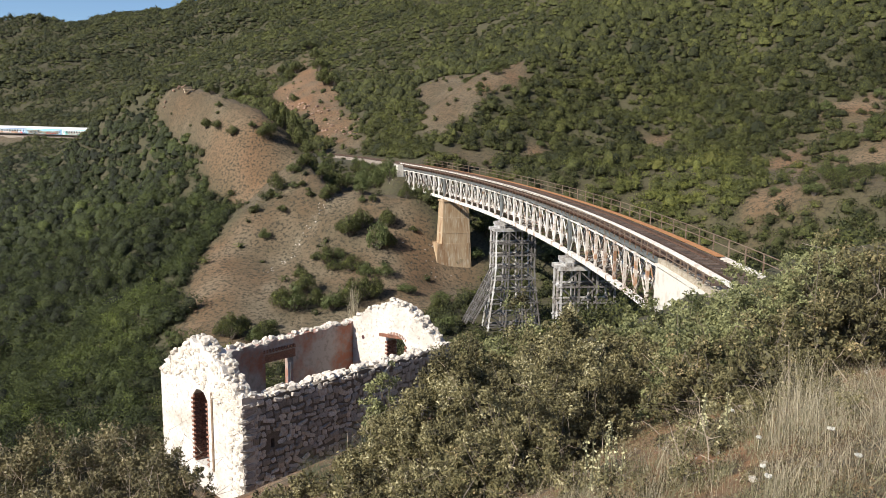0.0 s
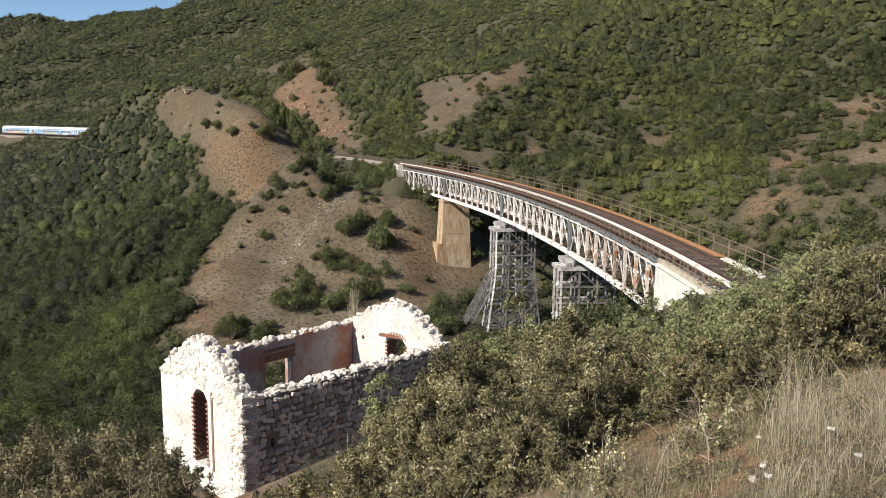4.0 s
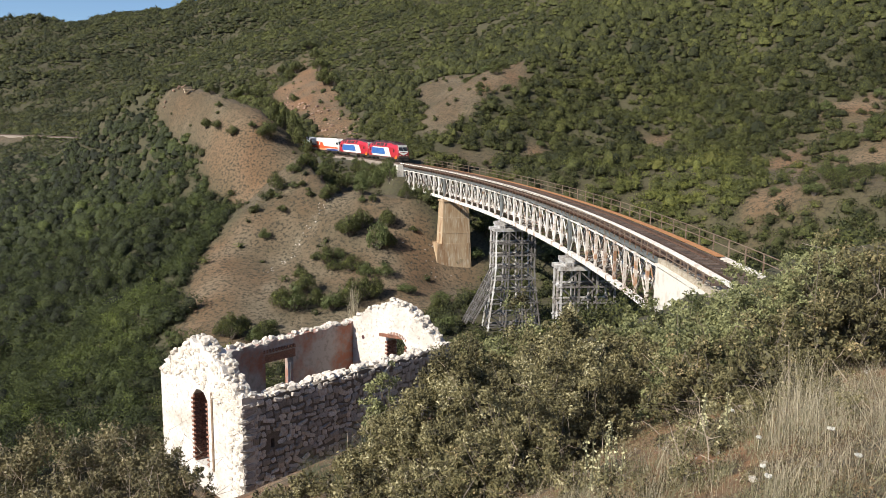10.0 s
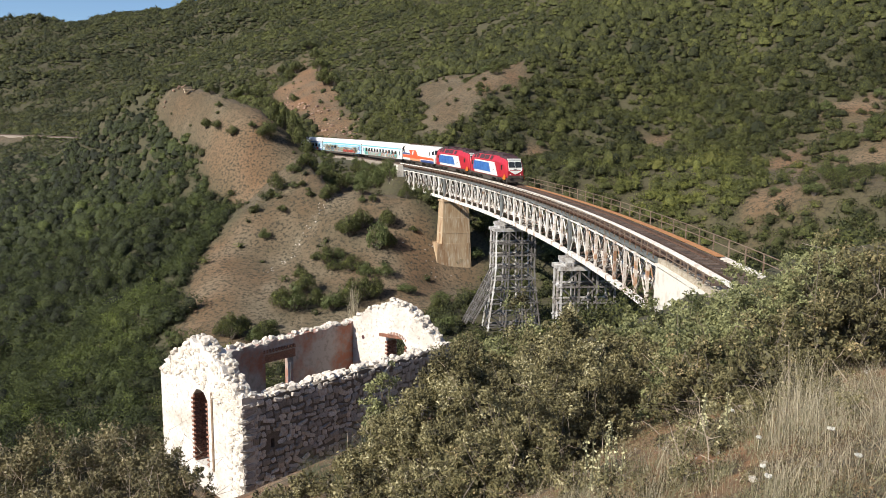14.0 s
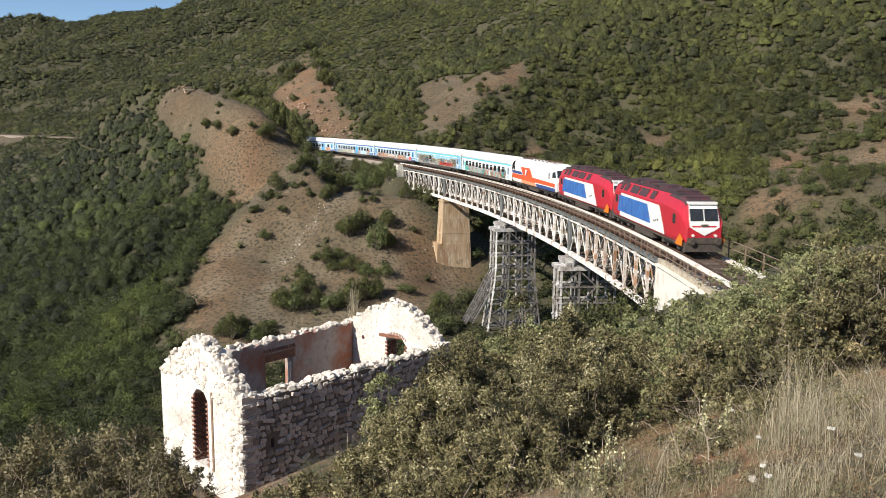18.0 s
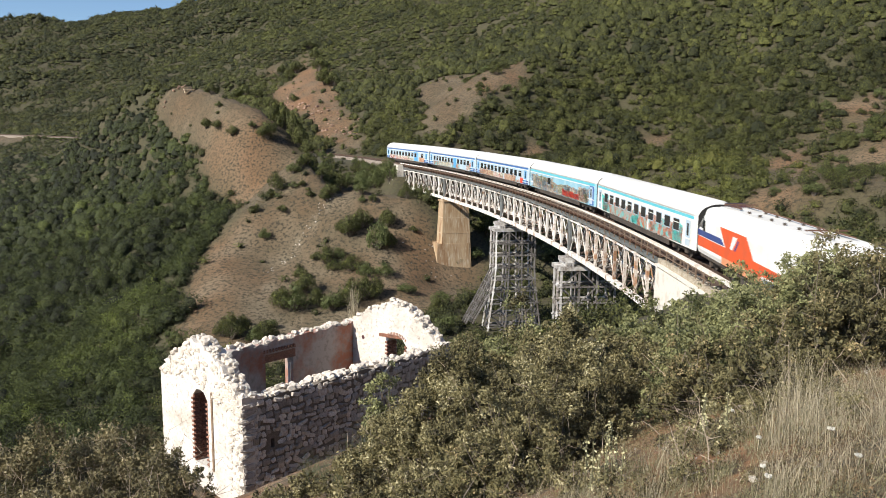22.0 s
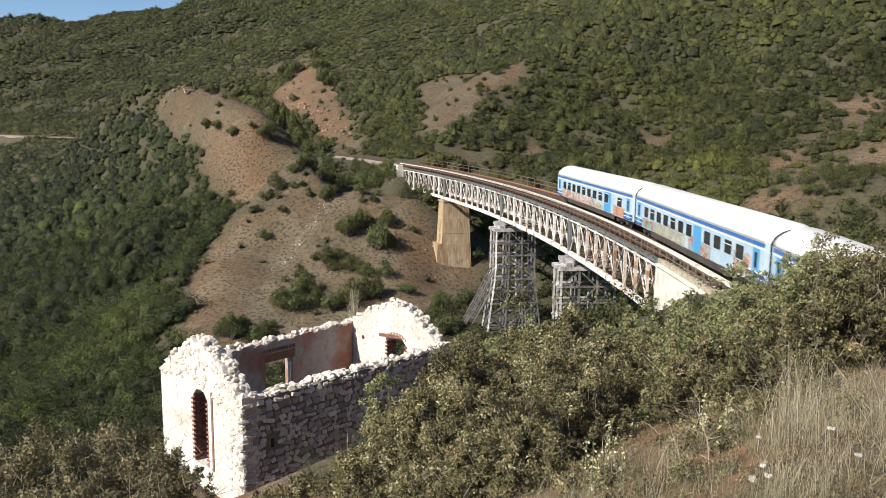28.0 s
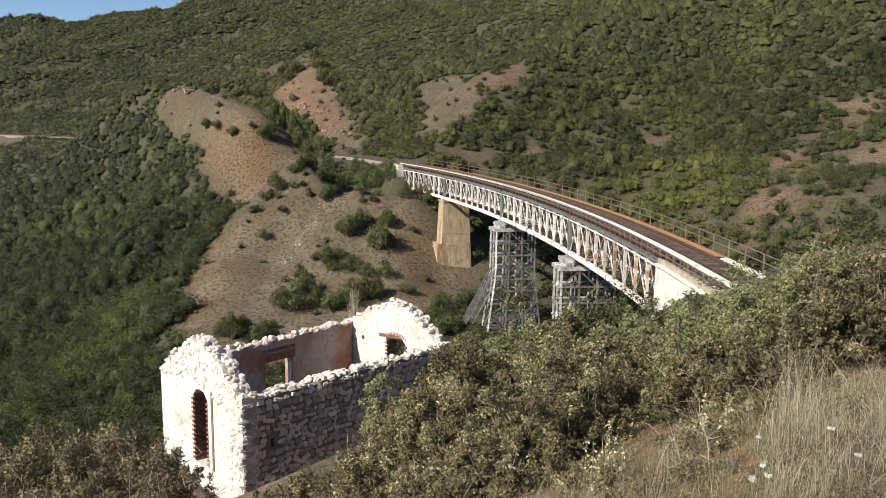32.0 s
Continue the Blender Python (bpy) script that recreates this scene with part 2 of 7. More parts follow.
# ---- mesh helpers ----
class Shape:
    """Collects simple solids into one mesh."""

    def __init__(self):
        self.v, self.f = [], []

    def add(self, verts, faces):
        n = len(self.v)
        self.v += [tuple(p) for p in verts]
        self.f += [tuple(i + n for i in q) for q in faces]
        return self

    def box(self, c, size, m=None):
        hx, hy, hz = (a / 2 for a in size)
        pts = [Vector((c[0] + sx * hx, c[1] + sy * hy, c[2] + sz * hz)) for sz in (-1, 1) for sy in (-1, 1) for sx in (-1, 1)]
        if m:
            pts = [m @ p for p in pts]
        return self.add(pts, [(0, 2, 3, 1), (4, 5, 7, 6), (0, 1, 5, 4), (2, 6, 7, 3), (0, 4, 6, 2), (1, 3, 7, 5)])

    def beam(self, p, q, w, h, up=(0, 0, 1)):
        p, q = Vector(p), Vector(q)
        d = (q - p).normalized()
        side = d.cross(Vector(up))
        if side.length < 1e-4:
            side = d.cross(Vector((1, 0, 0)))
        side.normalize()
        top = side.cross(d).normalized()
        pts = [e + side * (a * w / 2) + top * (b * h / 2) for e in (p, q) for a, b in ((-1, -1), (1, -1), (1, 1), (-1, 1))]
        return self.add(pts, [(0, 1, 2, 3), (7, 6, 5, 4), (0, 4, 5, 1), (1, 5, 6, 2), (2, 6, 7, 3), (3, 7, 4, 0)])

    def tube(self, p, q, r0, r1=None, n=8):
        p, q = Vector(p), Vector(q)
        r1 = r0 if r1 is None else r1
        d = (q - p).normalized()
        a = d.orthogonal().normalized()
        b = d.cross(a)
        pts = [e + (a * math.cos(k * math.tau / n) + b * math.sin(k * math.tau / n)) * r for e, r in ((p, r0), (q, r1)) for k in range(n)]
        faces = [(k, (k + 1) % n, n + (k + 1) % n, n + k) for k in range(n)]
        return self.add(pts, faces + [tuple(range(n))[::-1], tuple(range(n, 2 * n))])

    def loft(self, rings, caps=True, closed=True):
        n = len(rings[0])
        faces = []
        for i in range(len(rings) - 1):
            for k in range(n if closed else n - 1):
                faces.append((i * n + k, i * n + (k + 1) % n, (i + 1) * n + (k + 1) % n, (i + 1) * n + k))
        if caps:
            faces += [tuple(range(n))[::-1], tuple(range((len(rings) - 1) * n, len(rings) * n))]
        return self.add([p for r in rings for p in r], faces)

    def slab(self, outline, origin, u, v, depth):
        """A flat outline in the plane of u and v, thickened along their normal."""
        o, u, v = Vector(origin), Vector(u), Vector(v)
        nrm = u.cross(v).normalized() * depth
        a = [o + u * x + v * y for x, y in outline]
        return self.loft([a, [p + nrm for p in a]])

    def mesh(self, name, mat, smooth=False):
        me = bpy.data.meshes.new(name)
        me.from_pydata(self.v, [], self.f)
        bm = bmesh.new()
        bm.from_mesh(me)
        bmesh.ops.recalc_face_normals(bm, faces=bm.faces)
        bm.to_mesh(me)
        bm.free()
        me.materials.append(mat)
        if smooth:
            me.shade_smooth()
        return me


def part(name, shape, mat, parent, label="", smooth=False):
    """Links a shape, or a finished mesh, as one mesh object under a thing or a part."""
    ob = new(name, shape.mesh(name, mat, smooth) if isinstance(shape, Shape) else shape)
    ob.parent = parent
    return tagged(ob, label)


def thing(name, label, category, m=None, group="", kind=""):
    ob = new(name)
    ob.empty_display_size = 0.3
    if m is not None:
        ob.matrix_world = m
    return tagged(ob, label, category, group, kind)


def fast_mesh(name, verts, polys, mats, tone=None, attrs=(), normals=None):
    """A mesh from arrays: verts (n, 3), polys (m, k)."""
    me = bpy.data.meshes.new(name)
    verts, polys = np.asarray(verts, np.float32), np.asarray(polys, np.int32)
    m, k = polys.shape
    me.vertices.add(len(verts))
    me.vertices.foreach_set("co", verts.ravel())
    me.loops.add(m * k)
    me.loops.foreach_set("vertex_index", polys.ravel())
    me.polygons.add(m)
    me.polygons.foreach_set("loop_start", np.arange(0, m * k, k, dtype=np.int32))
    for mat in (mats if isinstance(mats, (list, tuple)) else [mats]):
        me.materials.append(mat)
    for key, values in (*attrs, *((("tone", tone),) if tone is not None else ())):
        at = me.attributes.new(key, "FLOAT", "POINT")
        at.data.foreach_set("value", np.asarray(values, np.float32))
    me.update(calc_edges=True)
    if normals is not None:
        me.shade_smooth()
        at = me.attributes.new("custom_normal", "FLOAT_VECTOR", "POINT")
        at.data.foreach_set("vector", np.asarray(normals, np.float32).ravel())
    return me
# ---- the line of the railway ----
TRACK_S = np.arange(-430.0, 390.0, 0.5)
TRACK_HEADING = 2.76315 + 0.0029352 * TRACK_S + 1.715e-6 * TRACK_S ** 2
TRACK_X = np.cumsum(np.sin(TRACK_HEADING)) * 0.5
TRACK_Y = np.cumsum(np.cos(TRACK_HEADING)) * 0.5
TRACK_X += -5.566 - TRACK_X[860]
TRACK_Y += 164.41 - TRACK_Y[860]


def rail_z(s):
    return CAM_Z - 7.15 - 0.01006 * s


def on_track(s, off=0.0, h=0.0):
    """A point s metres along the line, off metres to its right, h above the rails."""
    x, y, p = (float(np.interp(s, TRACK_S, a)) for a in (TRACK_X, TRACK_Y, TRACK_HEADING))
    return Vector((x + off * math.cos(p), y - off * math.sin(p), rail_z(s) + h))


def to_line(x, y, px, py):
    """For arrays of points: distance to a polyline, the place along it (index), and the side (+: to its right)."""
    best = np.full(x.shape, 1e9)
    where = np.zeros(x.shape)
    side = np.ones(x.shape)
    for i in range(len(px) - 1):
        ax, ay, bx, by = px[i], py[i], px[i + 1] - px[i], py[i + 1] - py[i]
        k = np.clip(((x - ax) * bx + (y - ay) * by) / (bx * bx + by * by), 0, 1)
        ex, ey = x - ax - k * bx, y - ay - k * by
        d = np.hypot(ex, ey)
        hit = d < best
        best = np.where(hit, d, best)
        where = np.where(hit, i + k, where)
        side = np.where(hit, np.where(bx * ey - by * ex < 0, 1.0, -1.0), side)
    return best, where, side


def inside(x, y, px, py):
    """Which of the points lie inside a closed outline."""
    odd = np.zeros(x.shape, bool)
    for i in range(len(px)):
        ax, ay, bx, by = px[i - 1], py[i - 1], px[i], py[i]
        if ay != by:
            odd ^= ((ay > y) != (by > y)) & (x < (bx - ax) * (y - ay) / (by - ay) + ax)
    return odd


def smooth_max(a, b, k):
    h = np.clip(0.5 + 0.5 * (a - b) / k, 0, 1)
    return b * (1 - h) + a * h + k * h * (1 - h)


def waves(x, y, size, seed):
    """Smooth wavy noise in -1..1 from a few sines at odd angles."""
    rng = np.random.RandomState(seed)
    out = 0
    for k in range(7):
        a, ph, q = rng.uniform(0, math.tau), rng.uniform(0, math.tau), rng.uniform(0.6, 1.9) * math.tau / size
        out = out + np.sin((x * math.cos(a) + y * math.sin(a)) * q + ph + 1.3 * np.sin((x * math.sin(a) - y * math.cos(a)) * q * 0.7 + ph * 2))
    return out / 4.2


# the foot of the far hillside: the railway as far as the bridge, then the head of the ravine
RIM_S = np.arange(-430, -3, 8.0)
RIM_X = np.concatenate([np.interp(RIM_S, TRACK_S, TRACK_X), [6, 26, 46, 66, 84, 100, 112, 118, 122, 124]])
RIM_Y = np.concatenate([np.interp(RIM_S, TRACK_S, TRACK_Y), [176, 180, 174, 158, 136, 108, 70, 20, -60, -200]])
LINE_S = np.arange(-430, 390, 6.0)
LINE_X, LINE_Y = np.interp(LINE_S, TRACK_S, TRACK_X), np.interp(LINE_S, TRACK_S, TRACK_Y)


def crest_reach(x, y):
    """How far behind the foot the crest of the far hillside runs."""
    return 188 + 110 * np.clip((x + 230) / 160, 0, 1) + 25 * waves(x, y, 500, 3) + np.interp(x, [-350, -322, -298, -270, -235, -204, -150, -60], [-40, -24, 2, 18, 24, 23, 13, 0])


def ground_z(x, y):
    """Height of the land at arrays x, y."""
    x, y = np.asarray(x, float), np.asarray(y, float)
    d, where, side = to_line(x, y, RIM_X, RIM_Y)
    s_rim = -430 + 8 * where
    inner = inside(x, y, np.concatenate([RIM_X, [-900, -900]]), np.concatenate([RIM_Y, [-900, RIM_Y[0]]]))
    foot = CAM_Z - 8.0 - 0.01 * np.clip(s_rim, -430, 0)
    # far hillside, broken by shallow gullies
    up = np.maximum(d - 4, 0)
    crest = crest_reach(x, y)
    rise = 0.43 * np.minimum(up, crest) - 0.3 * np.maximum(up - crest, 0) + 7 * np.clip(up / 60, 0, 1) * waves(x, y, 150, 4) + 2.2 * np.clip(up / 20, 0, 1) * waves(x, y, 45, 5)
    outer_z = foot + np.maximum(rise, -60)
    # near side of the line: the slope down to the valley
    fall = 0.44 * np.maximum(d - 4, 0)
    inner_z = foot - fall + 1.6 * np.clip(d / 20, 0, 1) * waves(x, y, 40, 6)
    # the spoil ridge beside the cutting, and its knoll
    amp = np.interp(s_rim, [-300, -240, -216, -192, -168, -146, -120, -96, -78, -66, -52], [0, 0, 2, 10, 23, 27.8, 25.5, 22, 19.5, 16.5, 5])
    inner_z = inner_z + amp * np.exp(-(np.abs(d - 18) / 12.5) ** 2.4)
    far = np.where(inner, inner_z, outer_z)
    # a spur below the far abutment and the gully beside it
    spur, _, _ = to_line(x, y, [-20, -40, -40, -36], [180, 158, 128, 100])
    gully, _, _ = to_line(x, y, [-46, -62, -72, -80], [205, 168, 130, 90])
    far = far + np.where(inner, 4.5 * np.exp(-(spur / 11) ** 2) - 6.5 * np.exp(-(gully / 12) ** 2), 0)
    # the hillside on which the camera and the ruin stand
    near = CAM_Z - 1.62 + 0.393 * x - 0.302 * y
    near = near - 0.0009 * np.maximum(y - 40, 0) ** 2 + 0.35 * waves(x, y, 14, 7) * np.clip(np.hypot(x, y) / 8, 0, 1)
    near = np.where(x > 22, near - 0.25 * (x - 22), near)
    far = far - np.where(inner, 7.5 * np.exp(-((x - 5) ** 2 + (y - 141) ** 2) / 17.0 ** 2), 0)
    z = smooth_max(far, near, 5.0)
    floor = CAM_Z - 28.5 + 0.2 * np.minimum(x, 0) - 0.0 * y
    z = smooth_max(z, floor, 4.0)
    # bench of the railway, with cuttings and banks
    td, tw, _ = to_line(x, y, LINE_X, LINE_Y)
    ts = -430 + 6 * tw
    bench = rail_z(ts) - 0.75
    open_line = (ts < -6) | (ts > 122)
    cut = bench + 1.35 * np.maximum(td - 3.4, 0)
    bank = bench - 0.75 * np.maximum(td - 3.2, 0)
    z = np.where(open_line, np.maximum(np.minimum(z, cut), bank), z)
    # the shoulder between the spur and the line lies below the rails
    z = np.where((ts > -75) & (ts < 4) & inner & (td < 34), np.minimum(z, bench + 0.1 - 0.12 * np.maximum(td - 4, 0) - 1.25 * np.clip((ts + 30) / 24, 0, 1) * np.maximum(np.minimum(td, 6) - 1.9, 0) + 1.0 * np.maximum(-44 - ts, 0) + 1.6 * np.maximum(td - 16, 0)), z)
    z = np.where((ts > -3) & (ts < 26) & inner & (td < 27), np.minimum(z, bench - 4.9 + 1.0 * np.maximum(0.5 - ts, 0) + 0.5 * np.maximum(ts - 15, 0) + 0.28 * np.maximum(td - 9, 0)), z)
    # terrace of the ruin
    hx, hy = (x + 4.7) * 0.691 + (y - 28.4) * 0.723, -(x + 4.7) * 0.723 + (y - 28.4) * 0.691
    flat = np.clip(1.6 - np.maximum(np.abs(hx) / 5.2, np.abs(hy) / 3.2), 0, 0.5) * 2
    z = z * (1 - flat) + (CAM_Z - 11.75) * flat
    return z


def beyond_crest(x, y):
    """Land on the far side of the ridge."""
    d, _, _ = to_line(x, y, RIM_X, RIM_Y)
    return d > crest_reach(x, y) + 22


# the bare grounds: the spoil knoll, the spur below it, the scar above the cutting; and the edge of the dark wood
KNOLL = ((-92, 258), (-87, 256), (-73, 250), (-62, 246), (-50, 238), (-41, 226), (-40, 214), (-36, 206), (-28, 168), (-31, 160), (-34, 150), (-37.6, 148.5), (-52.5, 199), (-57, 203), (-61.5, 211), (-66, 218), (-73, 230), (-86, 248))
SPUR = ((-37, 147), (-42, 143), (-41, 131), (-40, 123), (-38, 113), (-28, 107), (-17, 106), (-2, 119), (7, 141), (6, 147), (-1, 143), (-4, 149), (-9, 154), (-17, 170), (-23, 175), (-27, 163), (-32, 152))
SCAR = ((-68, 399), (-53, 363), (-41, 317), (-29, 251), (-20, 212), (-28, 220), (-42, 265), (-54, 297), (-75, 351), (-74, 373), (-68, 378))
# glades and red earth on the hillside behind the bridge
GLADES = (((-88, 391), (-81, 398), (-76, 394), (-80, 388)), ((-9, 279), (1, 283), (12, 276), (24, 232), (20, 221), (12, 215), (9, 211), (4, 203), (0, 193), (-4, 202), (-6, 233)),
          ((2, 186), (12, 185), (13, 181), (2, 178)), ((18, 192), (24, 193), (22, 187), (18, 187)), ((32, 186), (44, 183), (40, 170), (31, 172)), ((48, 197), (56, 198), (53, 192), (48, 192)),
          ((90, 194), (94, 194), (106, 196), (98, 181), (91, 183), (88, 189)), ((79, 166), (84, 163), (90, 158), (84, 146), (80, 154), (77, 159)),
          ((62, 167), (73, 174), (80, 179), (73, 163), (69, 149), (62, 137), (60, 139), (65, 149), (60, 152)), ((53, 137), (59, 143), (60, 136), (57, 132), (52, 131), (50, 136)))
HEATH = ((76, 182), (112, 190), (98, 150), (72, 126), (48, 128), (53, 139), (64, 146), (68, 160))
WOOD_EDGE = ((60, 112, 123, 132, 143, 150, 198, 203, 212, 219, 232, 249, 259, 280, 420), (-30, -38, -40, -41, -42.5, -40, -53, -57.5, -62.5, -67, -74, -86.5, -94, -116, -260))


def bare_patch(x, y):
    """How bare the land is, 0 to 1: the spoil ridge, the spur, the cutting's scar and some glades."""
    def blob(cx, cy, rx, ry, turn):
        c, s_ = math.cos(turn), math.sin(turn)
        u, v = ((x - cx) * c + (y - cy) * s_) / rx, (-(x - cx) * s_ + (y - cy) * c) / ry
        return np.clip(2.2 - 2.0 * np.hypot(u, v) + 0.35 * waves(x, y, 12, 9), 0, 1)
    def plot(corners, soft):
        cx, cy = [c[0] for c in corners], [c[1] for c in corners]
        d = to_line(x, y, cx + cx[:1], cy + cy[:1])[0] * np.where(inside(x, y, cx, cy), 1, -1)
        return np.clip(0.5 + d / soft + 0.4 * waves(x, y, 12, 9), 0, 1)
    out = np.maximum(plot(KNOLL, 3.0), plot(SPUR, 3.0))
    out = np.maximum(out, plot(SCAR, 6.0))
    out = np.maximum(out, blob(-193, 362, 16, 8, -0.5))
    for glade in GLADES:
        out = np.maximum(out, plot(glade, 4.0))
    return np.maximum(out, 0.4 * plot(HEATH, 10.0))


def build_ground():
    az = np.concatenate([np.arange(-180, -34, 4.0), np.arange(-34, 34, 0.28), np.arange(34, 181, 4.0)])
    r = np.concatenate([[0.0], 1.2 * 1.0235 ** np.arange(0, 338)])
    a, rr = np.meshgrid(np.radians(az), r)
    x, y = np.sin(a) * rr, np.cos(a) * rr
    z = ground_z(x, y)
    n, m = x.shape
    idx = np.arange(n * m).reshape(n, m)
    quads = np.stack([idx[:-1, :-1], idx[:-1, 1:], idx[1:, 1:], idx[1:, :-1]], -1).reshape(-1, 4)
    bare = bare_patch(x, y)
    grassy = bare * np.clip(0.55 + 0.7 * waves(x, y, 11, 18), 0, 1) * ((x < -2) & (y < 240))
    scar = bare * ((x > -85) & (x < -15) & (y > 235) & (x > -60 - (y - 262) * 0.3)) * np.clip(0.55 + 0.6 * waves(x, y, 16, 16), 0, 1)
    burnt = bare * np.exp(-((x + 54) / 13) ** 2 - ((y - 204) / 16) ** 2)
    close = np.clip((30 - rr) / 8, 0, 1)
    right = bare * (x > 10)
    red = np.clip(bare * 0.16 * (0.5 + 0.9 * waves(x, y, 25, 11)) + 0.2 * right * (1 + waves(x, y, 14, 17)) + scar * 0.75 + 0.4 * burnt + 0.3 * bare * np.exp(-((x + 39) / 5) ** 2) * (y < 150) + 0.22 * bare * np.exp(-((x + 6) / 6) ** 2 - ((y - 136) / 14) ** 2) + (0.55 + 0.6 * waves(x, y, 5, 12)) * close + 0.6 * np.exp(-((x - 2.25) / 0.7) ** 2 - ((y - 8.6) / 1.6) ** 2) + 0.5 * np.exp(-((x - 2.1) / 0.6) ** 2 - ((y - 5.7) / 0.9) ** 2), 0, 1)
    trail = np.minimum(to_line(x, y, [-28.7, -26.4, -24.4, -21.5, -19.1], [134.4, 140.4, 143.6, 148.4, 157])[0], np.minimum(to_line(x, y, [-28.6, -28], [126, 130])[0] / 1.6, to_line(x, y, [-23.4, -21.7], [116, 120])[0]))
    pale = np.clip(0.95 * np.exp(-(trail / 0.55) ** 2) * (0.7 + 0.5 * waves(x, y, 4, 15)) + 0.22 * grassy + bare * (0.06 + 0.45 * waves(x, y, 17, 13)) + close * (0.08 + 0.4 * waves(x, y, 3, 14)), 0, 0.85)
    litter = np.clip(np.clip(0.75 - bare, 0, 1) + 0.12 * grassy, 0, 1) * (rr > 30)
    me = fast_mesh("ground", np.stack([x, y, z], -1).reshape(-1, 3), quads, M_GROUND, attrs=(("red", red.ravel()), ("pale", pale.ravel()), ("litter", litter.ravel())))
    me.shade_smooth()
    tagged(new("ground", me), "dry brown grass and red earth on steep hillsides", "ground", kind="structure")


build_ground()
# ---- railway: track on the ground, the curved truss bridge, its piers and towers ----
PIER_S = (-3.0, 21.9, 52.9, 83.1, 111.2)


def along(shape, s0, s1, off, h, w, t, step=3.0):
    """A bar that follows the line from s0 to s1."""
    n = max(1, round((s1 - s0) / step))
    rings = []
    for i in range(n + 1):
        s = s0 + (s1 - s0) * i / n
        rings.append([on_track(s, off + a * w / 2, h + b * t / 2) for a, b in ((-1, -1), (1, -1), (1, 1), (-1, 1))])
    return shape.loft(rings)


def build_track():
    for name, s0, s1 in (("far", -425, -4), ("near", 123.5, 385)):
        bed = tagged(new("railway_track", along_bed(s0, s1)), "ballast bed under a single railway line", "track", kind="structure")
        for off in (-0.75, 0.75):
            part("rail", along(Shape(), s0, s1, off, -0.09, 0.07, 0.17), M_RAIL, bed)
        ties = Shape()
        for k in range(int((s1 - s0) / 0.65)):
            s = s0 + 0.3 + k * 0.65
            ties.beam(on_track(s, -1.3, -0.24), on_track(s, 1.3, -0.24), 0.25, 0.16)
        tagged(part("sleeper", ties, M_SLEEPER, bed), kind="stuff")


def along_bed(s0, s1):
    sh = Shape()
    n = round((s1 - s0) / 4)
    rings = []
    for i in range(n + 1):
        s = s0 + (s1 - s0) * i / n
        rings.append([on_track(s, a, b) for a, b in ((-3.1, -1.3), (3.1, -1.3), (2.9, -0.74), (1.8, -0.27), (-1.8, -0.27), (-2.9, -0.74))])
    return sh.loft(rings).mesh("railway_track", M_BALLAST)


